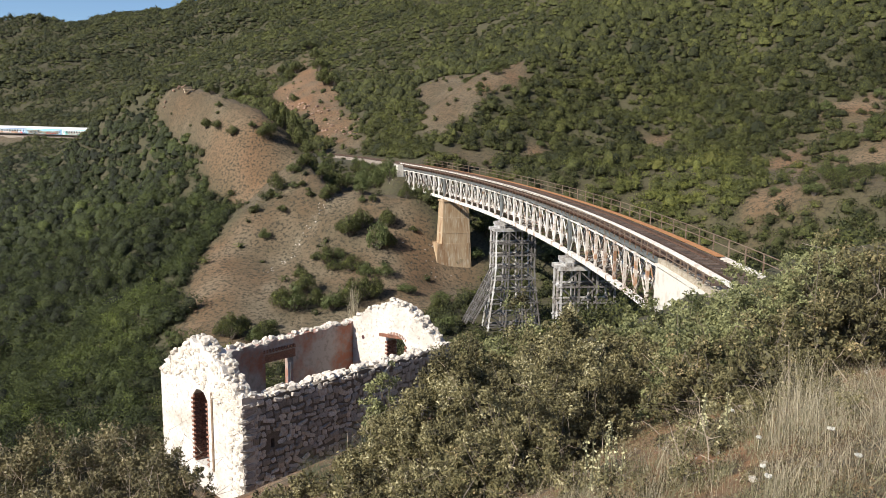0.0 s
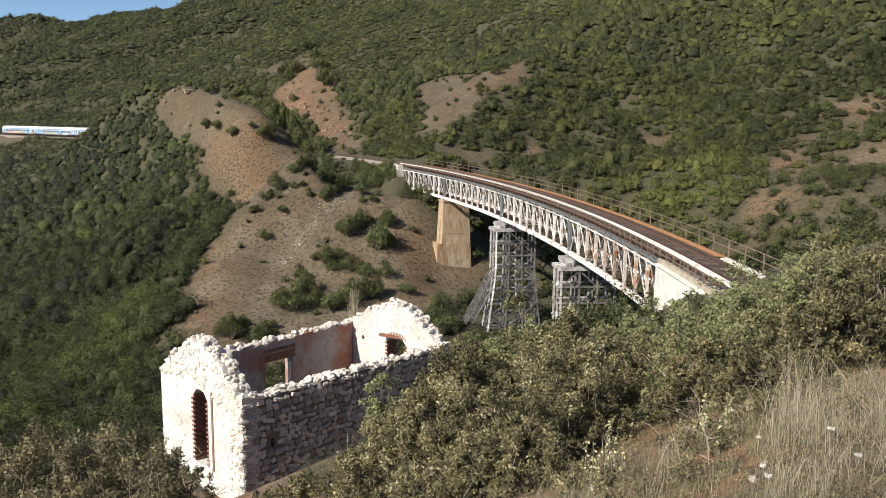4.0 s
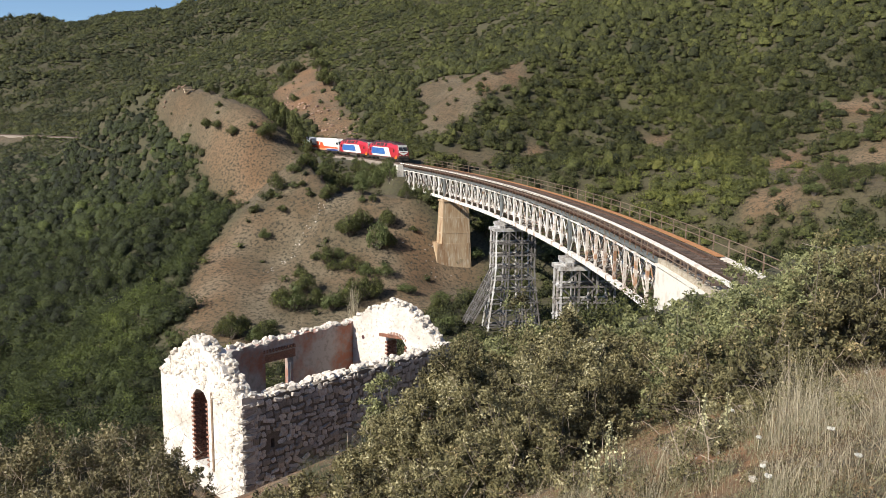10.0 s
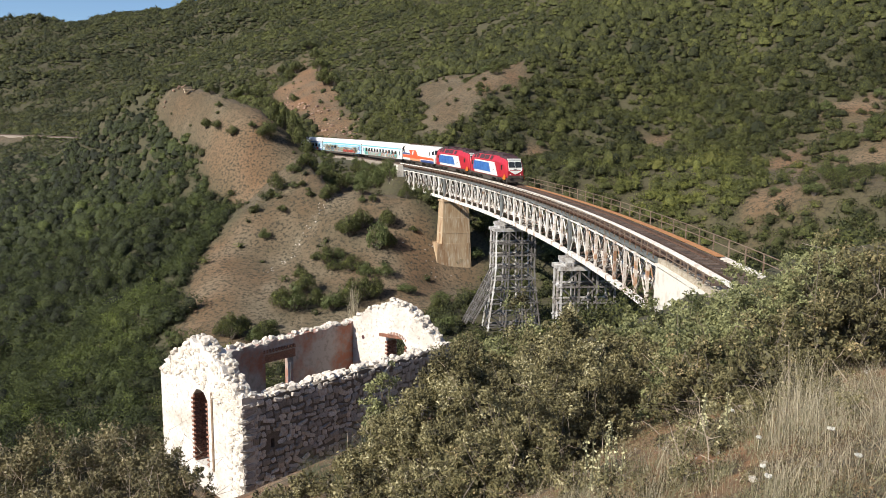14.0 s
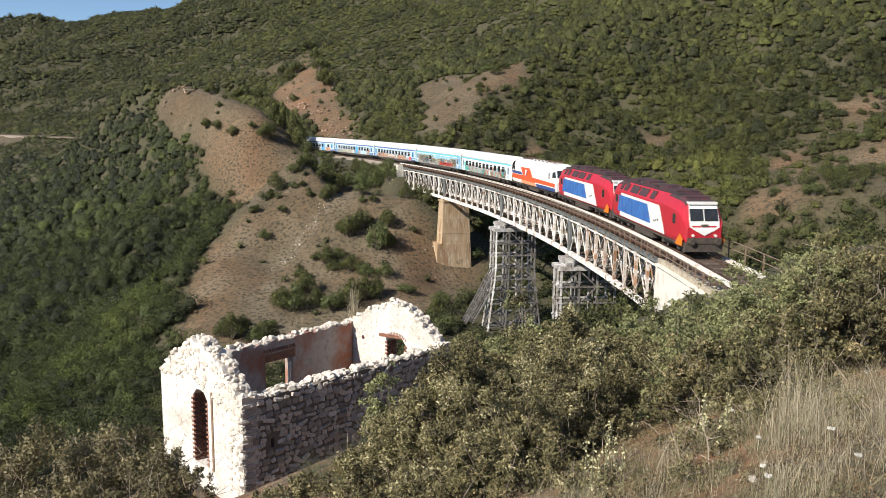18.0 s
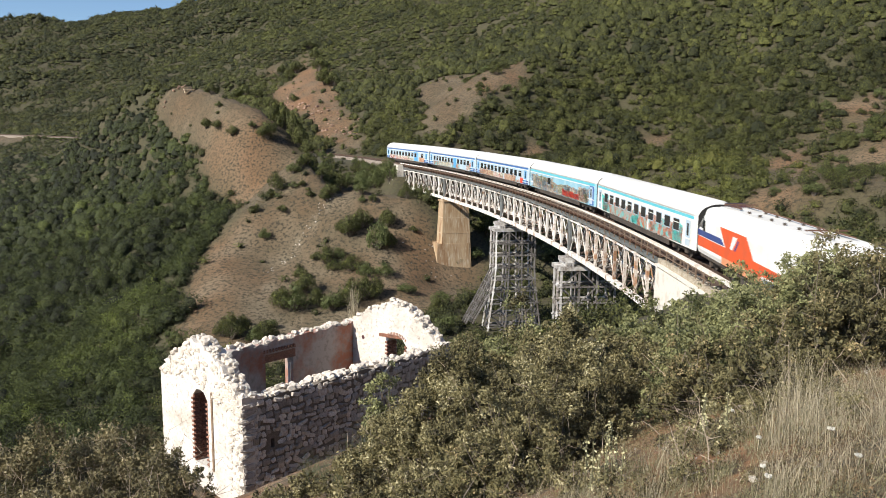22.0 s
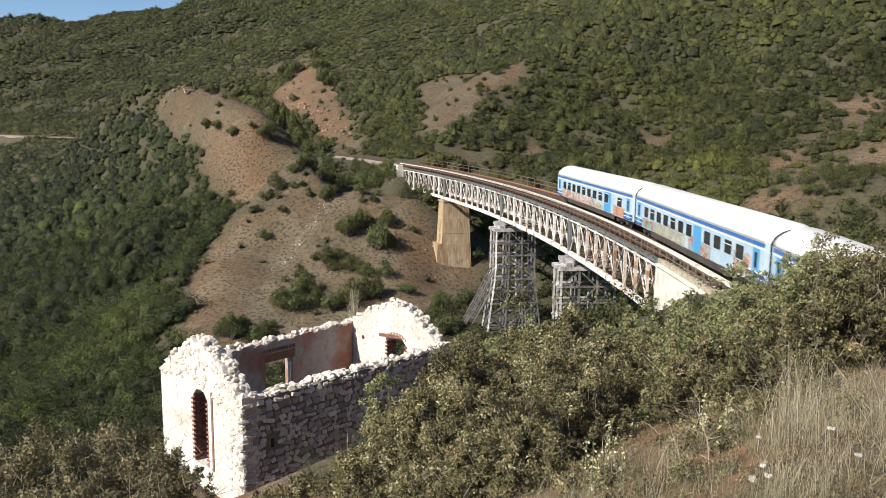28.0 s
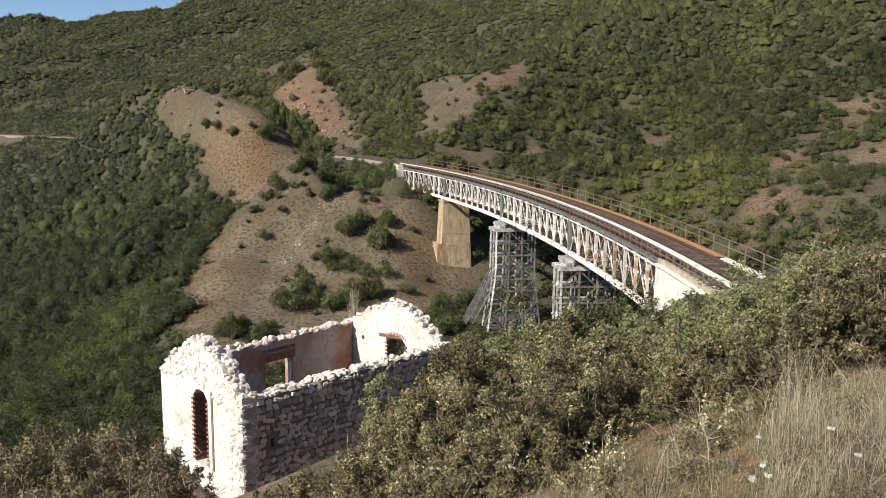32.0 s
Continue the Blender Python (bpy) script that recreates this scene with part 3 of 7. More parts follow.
def build_bridge():
    br = thing("railway_bridge", "curved deck truss bridge, weathered white paint streaked with rust", "bridge")
    top, low = -1.0, -4.75
    for k in range(4):
        s0, s1 = PIER_S[k] + 0.25, PIER_S[k + 1] - 0.25
        n = max(6, round((s1 - s0) / 2.95))
        for off in (1.75, -1.75):
            part("top_chord", along(Shape(), s0, s1, off, top + 0.06, 0.34, 0.3), M_GREY, br, "grey steel top chord")
            part("bottom_chord", along(Shape(), s0, s1, off, low - 0.02, 0.4, 0.42), M_STEEL, br, "pale bottom chord")
            out = 1 if off > 0 else -1
            if off > 0:
                part("strut", along(Shape(), s0, s1, off + 0.1, top - 0.3, 0.1, 0.13), M_STEEL, br)
            for i in range(n + 1):
                s = s0 + (s1 - s0) * i / n
                end = i in (0, n)
                w = 0.34 if end else 0.26
                post = Shape().beam(on_track(s, off, low), on_track(s, off, top), w, 0.24, on_track(s, off + 1, 0) - on_track(s, off, 0))
                if not end:
                    post.beam(on_track(s - 0.24, off + 0.14 * out, top - 0.34), on_track(s + 0.24, off + 0.14 * out, top - 0.34), 0.03, 0.3)
                part("post", post, M_GREY if end else ((M_STEEL_R if s > 88 else M_STEEL) if off > 0 else M_STEEL_R), br)
                if i < n:
                    e = s0 + (s1 - s0) * (i + 1) / n
                    for a, b, sh in ((low, top, 0.06), (top, low, -0.06)):
                        part("diagonal", Shape().beam(on_track(s, off + sh, a), on_track(e, off + sh, b), 0.09, 0.05), (M_STEEL_R if s > 88 else M_STEEL) if off > 0 else M_STEEL_R, br)
        for i in range(n + 1):
            s = s0 + (s1 - s0) * i / n
            e = s0 + (s1 - s0) * (i + 1) / n
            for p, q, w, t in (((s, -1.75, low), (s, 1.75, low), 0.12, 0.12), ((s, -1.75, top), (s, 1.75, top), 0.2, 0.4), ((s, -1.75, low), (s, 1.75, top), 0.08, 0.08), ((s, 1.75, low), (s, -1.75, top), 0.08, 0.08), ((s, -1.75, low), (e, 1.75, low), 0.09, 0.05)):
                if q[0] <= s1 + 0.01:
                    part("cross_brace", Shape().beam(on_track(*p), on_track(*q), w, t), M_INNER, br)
        for off in (-0.85, 0.85):
            part("stringer", along(Shape(), s0, s1, off, -0.68, 0.16, 0.55), M_RUST, br)
    s0, s1 = PIER_S[0], 123.5
    for k in range(int((s1 - s0) / 0.62)):
        s = s0 + 0.2 + k * 0.62
        reach = 1.42 + (0.5 if k % 3 == 0 else 0)
        part("sleeper", Shape().beam(on_track(s, -1.42, -0.29), on_track(s, reach, -0.29), 0.24, 0.22), M_SLEEPER, br)
    for off in (-0.75, 0.75):
        part("rail", along(Shape(), s0, s1, off, -0.09, 0.07, 0.18), M_RAIL, br)
    for off in (-0.5, 0.5):
        part("guard_rail", along(Shape(), s0, s1 - 10, off, -0.13, 0.06, 0.1), M_RUST, br)
    part("edge_timber", along(Shape(), s0 - 3, s1 + 6, 1.3, -0.04, 0.3, 0.18), M_TIMBER, br, "sun-bleached pale edge timber")
    part("walkway_plate", along(Shape(), s0, 113, -1.75, -0.15, 0.62, 0.03), M_ORANGE, br, "orange rusted steel walkway plate")
    part("walkway_beam", along(Shape(), s0, 112, 1.72, -0.36, 0.55, 0.05), M_RUST, br)
    # low rusted railing on the near edge, taller one on the far edge
    for off, base, head, rails, step, label in ((2.05, -0.8, 0.2, (0.17, -0.2), 1.55, "low rusted railing"), (-2.3, -0.75, 1.0, (0.98, 0.45), 2.9, "thin rusted handrail")):
        for h in rails:
            part("railing_bar", along(Shape(), s0, 122, off, h, 0.05, 0.05), M_RAILING, br)
        for k in range(int((122 - s0) / step) + 1):
            s = s0 + k * step
            part("railing_post", Shape().beam(on_track(s, off, base if s < 111 else -0.45), on_track(s, off, head), 0.08, 0.08), M_RAILING, br)
    for k in range(0, int((112 - s0) / 1.55)):
        s = s0 + k * 1.55
        part("bracket", Shape().beam(on_track(s, 1.6, -0.55), on_track(s, 2.1, -0.42), 0.12, 0.16), M_RUST, br)


def frustum(shape, s, half_along, half_across, z0, z1, grow, off=0.0):
    """A battered block square to the line; grow: how much wider the foot is."""
    rings = []
    for h, g in ((z0, grow), (z1, 0.0)):
        rings.append([on_track(s + a * (half_along + g), off + b * (half_across + g), 0) .to_2d().to_3d() + Vector((0, 0, h)) for a, b in ((-1, -1), (1, -1), (1, 1), (-1, 1))])
    return shape.loft(rings)


def build_supports():
    s = PIER_S[1]
    base = rail_z(s)
    pier = thing("bridge_pier", "tall tapered concrete pier with brown water stains", "pier")
    part("shaft", frustum(Shape(), s, 1.35, 2.35, base - 19.2, base - 5.35, 0.6), M_PIER, pier)
    part("cap", frustum(Shape(), s, 1.5, 2.5, base - 5.35, base - 5.05, 0.0), M_PIER, pier)
    part("footing", frustum(Shape(), s, 1.72, 2.95, base - 19.5, base - 12.8, 0.3, 0.55), M_PIER, pier)
    for off in (-1.75, 1.75):
        part("bearing", frustum(Shape(), s, 0.35, 0.3, base - 5.05, base - 4.9, 0.0, off), M_RUST, pier)
    seams = Shape()
    for h in (8.2, 11.0, 13.8):
        frustum(seams, s, 1.365 + 0.55 * (h - 5.35) / 11.85, 2.365 + 0.55 * (h - 5.35) / 11.85, base - h, base - h + 0.06, 0.0)
    part("shutter_seam", seams, M_CONC, pier)
    # abutments
    far = thing("bridge_abutment", "grey masonry abutment at the far end of the bridge", "abutment")
    s = -6.0
    part("wall", frustum(Shape(), s, 2.6, 2.6, rail_z(s) - 9, rail_z(s) - 0.75, 0.4), M_CONC_W, far)
    part("wing_post", frustum(Shape(), -3.3, 0.5, 0.6, rail_z(s) - 7.0, rail_z(s) - 0.3, 0.25, 2.5), M_CONC_W, far)
    part("coping", frustum(Shape(), s, 2.9, 0.3, rail_z(s) - 0.75, rail_z(s) - 0.35, 0.0, 2.35), M_CONC_W, far)
    near = thing("bridge_abutment", "sunlit white concrete abutment with a stepped parapet", "abutment")
    s = 117.4
    part("wall", frustum(Shape(), s, 6.2, 2.15, rail_z(s) - 8, rail_z(s) - 1.15, 0.12), M_CONC_W, near)
    part("coping", along(Shape(), 111.3, 123.5, 2.02, -1.0, 0.5, 0.12), M_CONC_W, near)
    for k in range(6):
        a = 111.0 + k * 2.1
        part("parapet_block", along(Shape(), a, a + 2.06, 1.75, -0.82, 0.42, 0.42), M_PARAPET, near)
    part("parapet", along(Shape(), 111.3, 123.5, -2.05, -0.6, 0.5, 0.7), M_CONC_W, near)
    trestle(PIER_S[2], 2.85, True, "tall grey steel trestle tower with raking struts")
    trestle(PIER_S[3], 2.9, False, "grey steel trestle tower with stacked crib beams")


def trestle(s, half, raking, label):
    top = rail_z(s) - 6.5
    ob = thing("trestle_tower", label, "trestle tower", group="bridge towers")
    mid = on_track(s)
    low = float(ground_z(np.array([mid.x]), np.array([mid.y]))[0]) - 1.2

    def at(a, off, z):
        p = on_track(s + a, off)
        return Vector((p.x, p.y, z))

    # crib of beams on top
    for off in (-1.75, 1.75):
        part("bearing_block", Shape().beam(at(-0.5, off, rail_z(s) - 5.05), at(0.5, off, rail_z(s) - 5.05), 0.6, 0.26), M_TRESTLE, ob)
    for a in (-0.7, 0, 0.7):
        part("crib_beam", Shape().beam(at(a, -2.7, rail_z(s) - 5.42), at(a, 2.7, rail_z(s) - 5.42), 0.28, 0.42), M_TRESTLE, ob)
    for off in (-2.4, -1.7, 1.7, 2.0, 2.3):
        part("crib_beam", Shape().beam(at(-1.5, off, rail_z(s) - 5.85), at(1.5, off, rail_z(s) - 5.85), 0.22, 0.42), M_TRESTLE, ob)
    for a in (-1.45, -0.5, 0.5, 1.45):
        part("crib_beam", Shape().beam(at(a, -half - 0.3, top + 0.22), at(a, half + 0.3, top + 0.22), 0.26, 0.42), M_TRESTLE, ob)
    offs = [-half, -half / 3, half / 3, half]
    lens = (-1.45, 0.0, 1.45)
    levels = []
    z = top
    while z > low:
        levels.append(z)
        z -= 1.72
    flare_from = top - 6.0

    def spread(z):
        return 1.0 + 0.045 * max(0.0, flare_from - z) if raking else 1.0

    for a in lens:
        for off in offs:
            col = Shape()
            for i, z in enumerate(levels):
                z2 = levels[i + 1] if i + 1 < len(levels) else low
                col.beam(at(a, off * spread(z), z), at(a, off * spread(z2), z2), 0.22, 0.22, (1, 0, 0))
                col.box((0, 0, 0), (0.4, 0.4, 0.12), Matrix.Translation(at(a, off * spread(z2), z2)))
            # inner columns take the dark copy, standing for shade inside the tower
            part("column", col, M_TRESTLE if off == half or a == lens[0] else M_TRESTLE_SHADED, ob)
    for i, z in enumerate(levels[1:]):
        zu = levels[i]
        for a in lens:
            part("cross_beam", Shape().beam(at(a, -half * spread(z), z), at(a, half * spread(z), z), 0.12, 0.18), M_TRESTLE if a == lens[0] else M_TRESTLE_SHADED, ob)
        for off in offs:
            part("side_beam", Shape().beam(at(-1.45, off * spread(z), z), at(1.45, off * spread(z), z), 0.12, 0.16), M_TRESTLE_SHADED, ob)
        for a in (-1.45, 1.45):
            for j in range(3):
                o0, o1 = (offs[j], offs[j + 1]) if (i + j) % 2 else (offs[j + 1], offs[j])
                part("brace", Shape().beam(at(a, o0 * spread(z), z), at(a, o1 * spread(zu), zu), 0.07, 0.12), M_TRESTLE_SHADED, ob)
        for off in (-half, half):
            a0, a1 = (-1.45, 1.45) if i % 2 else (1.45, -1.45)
            part("brace", Shape().beam(at(a0, off * spread(z), z), at(a1, off * spread(zu), zu), 0.07, 0.12), M_TRESTLE_SHADED, ob)
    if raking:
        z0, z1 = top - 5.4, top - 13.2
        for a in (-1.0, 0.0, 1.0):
            part("raker", Shape().beam(at(a, half, z0), at(a, half + 4.2, z1), 0.16, 0.2), M_TRESTLE_SHADED, ob)
            part("raker", Shape().beam(at(a, half, z0 - 2.2), at(a, half + 3.2, z1), 0.16, 0.2), M_TRESTLE_SHADED, ob)
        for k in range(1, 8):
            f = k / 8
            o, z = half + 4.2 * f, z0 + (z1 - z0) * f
            part("rung", Shape().beam(at(-1.0, o, z), at(1.0, o, z), 0.1, 0.12), M_TRESTLE_SHADED, ob)
            part("rung", Shape().beam(at(0, o, z), at(0, half + 3.2 * f, z0 - 2.2 + (z1 - z0 + 2.2) * f), 0.08, 0.1), M_TRESTLE_SHADED, ob)


build_track()
build_bridge()
build_supports()
# ---- the train: two red diesel locomotives, a white electric one, five coaches ----
def graffiti(name, tones, scale):
    m = bpy.data.materials.new(name)
    m.use_nodes = True
    nodes, link = m.node_tree.nodes, m.node_tree.links.new
    b = nodes["Principled BSDF"]
    b.inputs["Roughness"].default_value = 0.55
    tc = nodes.new("ShaderNodeTexCoord")
    warp = nodes.new("ShaderNodeTexNoise")
    warp.inputs["Scale"].default_value = scale * 0.7
    warp.inputs["Detail"].default_value = 3
    link(tc.outputs["Object"], warp.inputs["Vector"])
    mixv = nodes.new("ShaderNodeMix")
    mixv.data_type = "VECTOR"
    mixv.inputs[0].default_value = 0.35
    link(tc.outputs["Object"], mixv.inputs[4])
    link(warp.outputs["Color"], mixv.inputs[5])
    v = nodes.new("ShaderNodeTexVoronoi")
    v.inputs["Scale"].default_value = scale
    link(mixv.outputs[1], v.inputs["Vector"])
    sep = nodes.new("ShaderNodeSeparateColor")
    link(v.outputs["Color"], sep.inputs["Color"])
    ramp = nodes.new("ShaderNodeValToRGB")
    ramp.color_ramp.interpolation = "CONSTANT"
    while len(ramp.color_ramp.elements) < len(tones):
        ramp.color_ramp.elements.new(0.5)
    for i, tone in enumerate(tones):
        ramp.color_ramp.elements[i].position = i / len(tones)
        ramp.color_ramp.elements[i].color = (*tone, 1)
    swirl = nodes.new("ShaderNodeTexNoise")
    swirl.inputs["Scale"].default_value = scale * 1.1
    swirl.inputs["Detail"].default_value = 4
    swirl.inputs["Distortion"].default_value = 2.5
    link(tc.outputs["Object"], swirl.inputs["Vector"])
    both = nodes.new("ShaderNodeMath")
    both.operation = "MULTIPLY_ADD"
    both.inputs[1].default_value = 0.5
    link(sep.outputs[0], both.inputs[0])
    half = nodes.new("ShaderNodeMapRange")
    half.inputs["From Min"].default_value, half.inputs["From Max"].default_value, half.inputs["To Max"].default_value = 0.3, 0.7, 0.5
    link(swirl.outputs["Fac"], half.inputs["Value"])
    link(half.outputs["Result"], both.inputs[2])
    link(both.outputs[0], ramp.inputs["Fac"])
    link(ramp.outputs["Color"], b.inputs["Base Color"])
    return m


G_GREY = graffiti("grey_teal_graffiti", [(0.17, 0.17, 0.18), (0.08, 0.46, 0.44), (0.36, 0.35, 0.35), (0.45, 0.15, 0.06), (0.12, 0.11, 0.12), (0.5, 0.48, 0.46)], 2.6)
G_SCENE = graffiti("mural_graffiti", [(0.03, 0.04, 0.03), (0.3, 0.24, 0.14), (0.07, 0.12, 0.07), (0.5, 0.47, 0.4), (0.26, 0.12, 0.06), (0.14, 0.27, 0.36), (0.05, 0.05, 0.04), (0.38, 0.33, 0.2)], 1.7)
G_RED = graffiti("red_graffiti", [(0.7, 0.05, 0.03), (0.75, 0.09, 0.05), (0.5, 0.03, 0.03)], 1.4)
G_SAND = graffiti("sand_brown_graffiti", [(0.45, 0.28, 0.16), (0.2, 0.1, 0.06), (0.5, 0.42, 0.3), (0.35, 0.12, 0.08), (0.12, 0.08, 0.06), (0.36, 0.34, 0.3)], 2.6)
G_PINK = graffiti("pink_white_graffiti", [(0.6, 0.34, 0.34), (0.36, 0.09, 0.1), (0.66, 0.62, 0.56), (0.14, 0.22, 0.14), (0.5, 0.17, 0.15), (0.1, 0.08, 0.08)], 2.8)
G_GREEN = graffiti("green_white_graffiti", [(0.18, 0.3, 0.14), (0.6, 0.57, 0.46), (0.2, 0.24, 0.26), (0.42, 0.32, 0.16), (0.52, 0.52, 0.5), (0.08, 0.12, 0.08)], 2.6)
G_ORANGE = graffiti("orange_brown_graffiti", [(0.42, 0.2, 0.1), (0.5, 0.3, 0.2), (0.33, 0.16, 0.09)], 3.6)
G_TEAL = graffiti("teal_graffiti", [(0.08, 0.52, 0.48), (0.12, 0.6, 0.55), (0.2, 0.26, 0.27)], 3.0)


def panel(name, outline, mat, y, parent, label="", thick=0.008):
    """A flat patch of paint or a plate on both sides of a vehicle: outline in x and z."""
    for side in (-1, 1):
        sh = Shape()
        a = [Vector((x, side * y, z)) for x, z in outline]
        sh.loft([a, [p + Vector((0, side * thick, 0)) for p in a]])
        part(name, sh, mat, parent, label)


def rect(x0, x1, z0, z1):
    return [(x0, z0), (x1, z0), (x1, z1), (x0, z1)]


def ragged(x0, x1, z0, z1, rng, slack=0.3):
    """A patch with an uneven upper edge and slanted ends."""
    n = max(4, int((x1 - x0) / 0.7))
    head = [(x1 - (x1 - x0) * i / n, z1 - rng.uniform(0, slack)) for i in range(n + 1)]
    return [(x0 + rng.uniform(0, 0.3), z0), (x1 - rng.uniform(0, 0.3), z0)] + head


def bogie(parent, x, base=2.5, r=0.46):
    b = part("bogie", Shape().box((x, -1.02, 0.62), (base + 1.0, 0.16, 0.28)).box((x, 1.02, 0.62), (base + 1.0, 0.16, 0.28)).box((x, 0, 0.66), (0.5, 2.1, 0.3)), M_UNDER, parent)
    for dx in (-base / 2, base / 2):
        for y in (-0.78, 0.78):
            part("wheel", Shape().tube((x + dx, y - 0.07, r), (x + dx, y + 0.07, r), r, n=18), M_UNDER, b)
        for y in (-1.12, 1.12):
            part("axle_box", Shape().box((x + dx, y, 0.52), (0.34, 0.12, 0.4)), M_UNDER, b)


def coach_ring(x, k=1.0, drop=0.0, low=0.8):
    half = [(1.41 * k, low), (1.41 * k, 2.98)]
    return [Vector((x, y, z)) for y, z in half + [(-y, z) for y, z in half[::-1]]]


def roof_ring(x, k=1.0, drop=0.0):
    half = [(1.41, 2.98), (1.37, 3.2), (1.24, 3.48), (0.98, 3.74), (0.6, 3.93), (0.2, 4.02)]
    pts = [(y * k, z - drop * (z - 2.98)) for y, z in half]
    return [Vector((x, y, z)) for y, z in pts + [(-y, z) for y, z in pts[::-1]]]


def build_coach(label, body, cornice, windows, skip, patches, extras, seed):
    """One 26.4 m coach. windows: how many; skip: bays left blank; patches and extras: painted areas (x0, x1, z0, z1, material)."""
    c = thing("railway_coach", label, "coach", group="coaches of the train")
    rng = random.Random(seed)
    L = 13.08
    part("body_shell", Shape().loft([coach_ring(-L, 0.93), coach_ring(-L + 0.5), coach_ring(L - 0.5), coach_ring(L, 0.93)]), body, c)
    part("roof", Shape().loft([roof_ring(-L, 0.93, 0.25), roof_ring(-L + 0.8), roof_ring(L - 0.8), roof_ring(L, 0.93, 0.25)]), M_ROOF_W, c, "bright white curved roof", True)
    panel("cornice_band", rect(-L + 0.5, L - 0.5, 2.76, 2.96), cornice, 1.412, c)
    panel("trim_line", rect(-L + 0.5, L - 0.5, 2.62, 2.7), M_WHITE, 1.412, c)
    panel("sill_skirt", rect(-8.0, 8.0, 0.42, 0.86), M_UNDER, 1.36, c, "", 0.05)
    part("underframe", Shape().box((0, 0, 0.78), (25.4, 2.5, 0.26)).box((-2.5, 0, 0.5), (7, 2.3, 0.4)).box((5, 0, 0.52), (3.5, 2.2, 0.36)), M_UNDER, c)
    for x0, x1, z0, z1, mat in patches:
        panel("graffiti", ragged(x0, x1, z0, z1, rng), mat, 1.414, c, "", 0.006)
    for x0, x1, z0, z1, mat in extras:
        panel("painted_panel", rect(x0, x1, z0, z1), mat, 1.418, c, "", 0.006)
    step = 20.6 / windows
    for i in range(windows):
        if i in skip:
            continue
        x = -10.3 + step * (i + 0.5)
        w = min(1.2, step * 0.62)
        panel("window_frame", rect(x - w / 2 - 0.06, x + w / 2 + 0.06, 1.62, 2.5), M_PALEB, 1.424, c)
        panel("window", rect(x - w / 2, x + w / 2, 1.68, 2.44), M_GLASS, 1.433, c)
        if i % 3 == 1:
            panel("window_vent", rect(x - w / 2, x + w / 2, 2.2, 2.24), M_WHITE, 1.442, c)
    for x in (-11.6, 11.6):
        panel("door", rect(x - 0.42, x + 0.42, 0.95, 2.6), M_SKYB if cornice is M_COBALT else M_PALEB, 1.424, c)
        panel("door_window", rect(x - 0.17, x + 0.17, 1.6, 2.4), M_GLASS, 1.433, c)
        panel("door_stripe", rect(x - 0.95, x + 0.95, 1.36, 1.46), M_WHITE, 1.434, c)
        if cornice is M_COBALT:
            panel("end_panel", rect(x - 1.1, x + 1.1, 0.84, 1.35), M_NAVY, 1.421, c, "navy lower end panel")
            panel("end_stripe", rect(x - 1.1, x + 1.1, 1.08, 1.14), M_WHITE, 1.43, c)
    for end in (-1, 1):
        # coach ends blackened: the shade of the narrow gap is put into their colour
        part("end_wall", Shape().loft([[p * 1.0 for p in roof_ring(end * (L - 0.03), 0.95, 0.22)], roof_ring(end * (L + 0.02), 0.95, 0.22)]).loft([coach_ring(end * (L - 0.03), 0.95), coach_ring(end * (L + 0.02), 0.95)]), M_RUBBER, c, "dark plate standing for the shaded gap between coaches")
        frame_ = Shape()
        frame_.box((end * (L + 0.06), 0, 2.1), (0.12, 1.7, 2.3))
        part("gangway", frame_, M_RUBBER, c)
        for y in (-0.87, 0.87):
            part("buffer", Shape().tube((end * L, y, 1.05), (end * (L + 0.24), y, 1.05), 0.16, n=10), M_UNDER, c)
    bogie(c, -9.5)
    bogie(c, 9.5)
    return c


def cab_ring(x, w, z1, z2, wt, low):
    half = [(w * 0.94, low), (w, low + 0.25), (w, z1), (w * 0.985, z1 + 0.12), (wt, z2 - 0.1), (wt - 0.16, z2)]
    return [Vector((x, y, z)) for y, z in half + [(-y, z) for y, z in half[::-1]]]


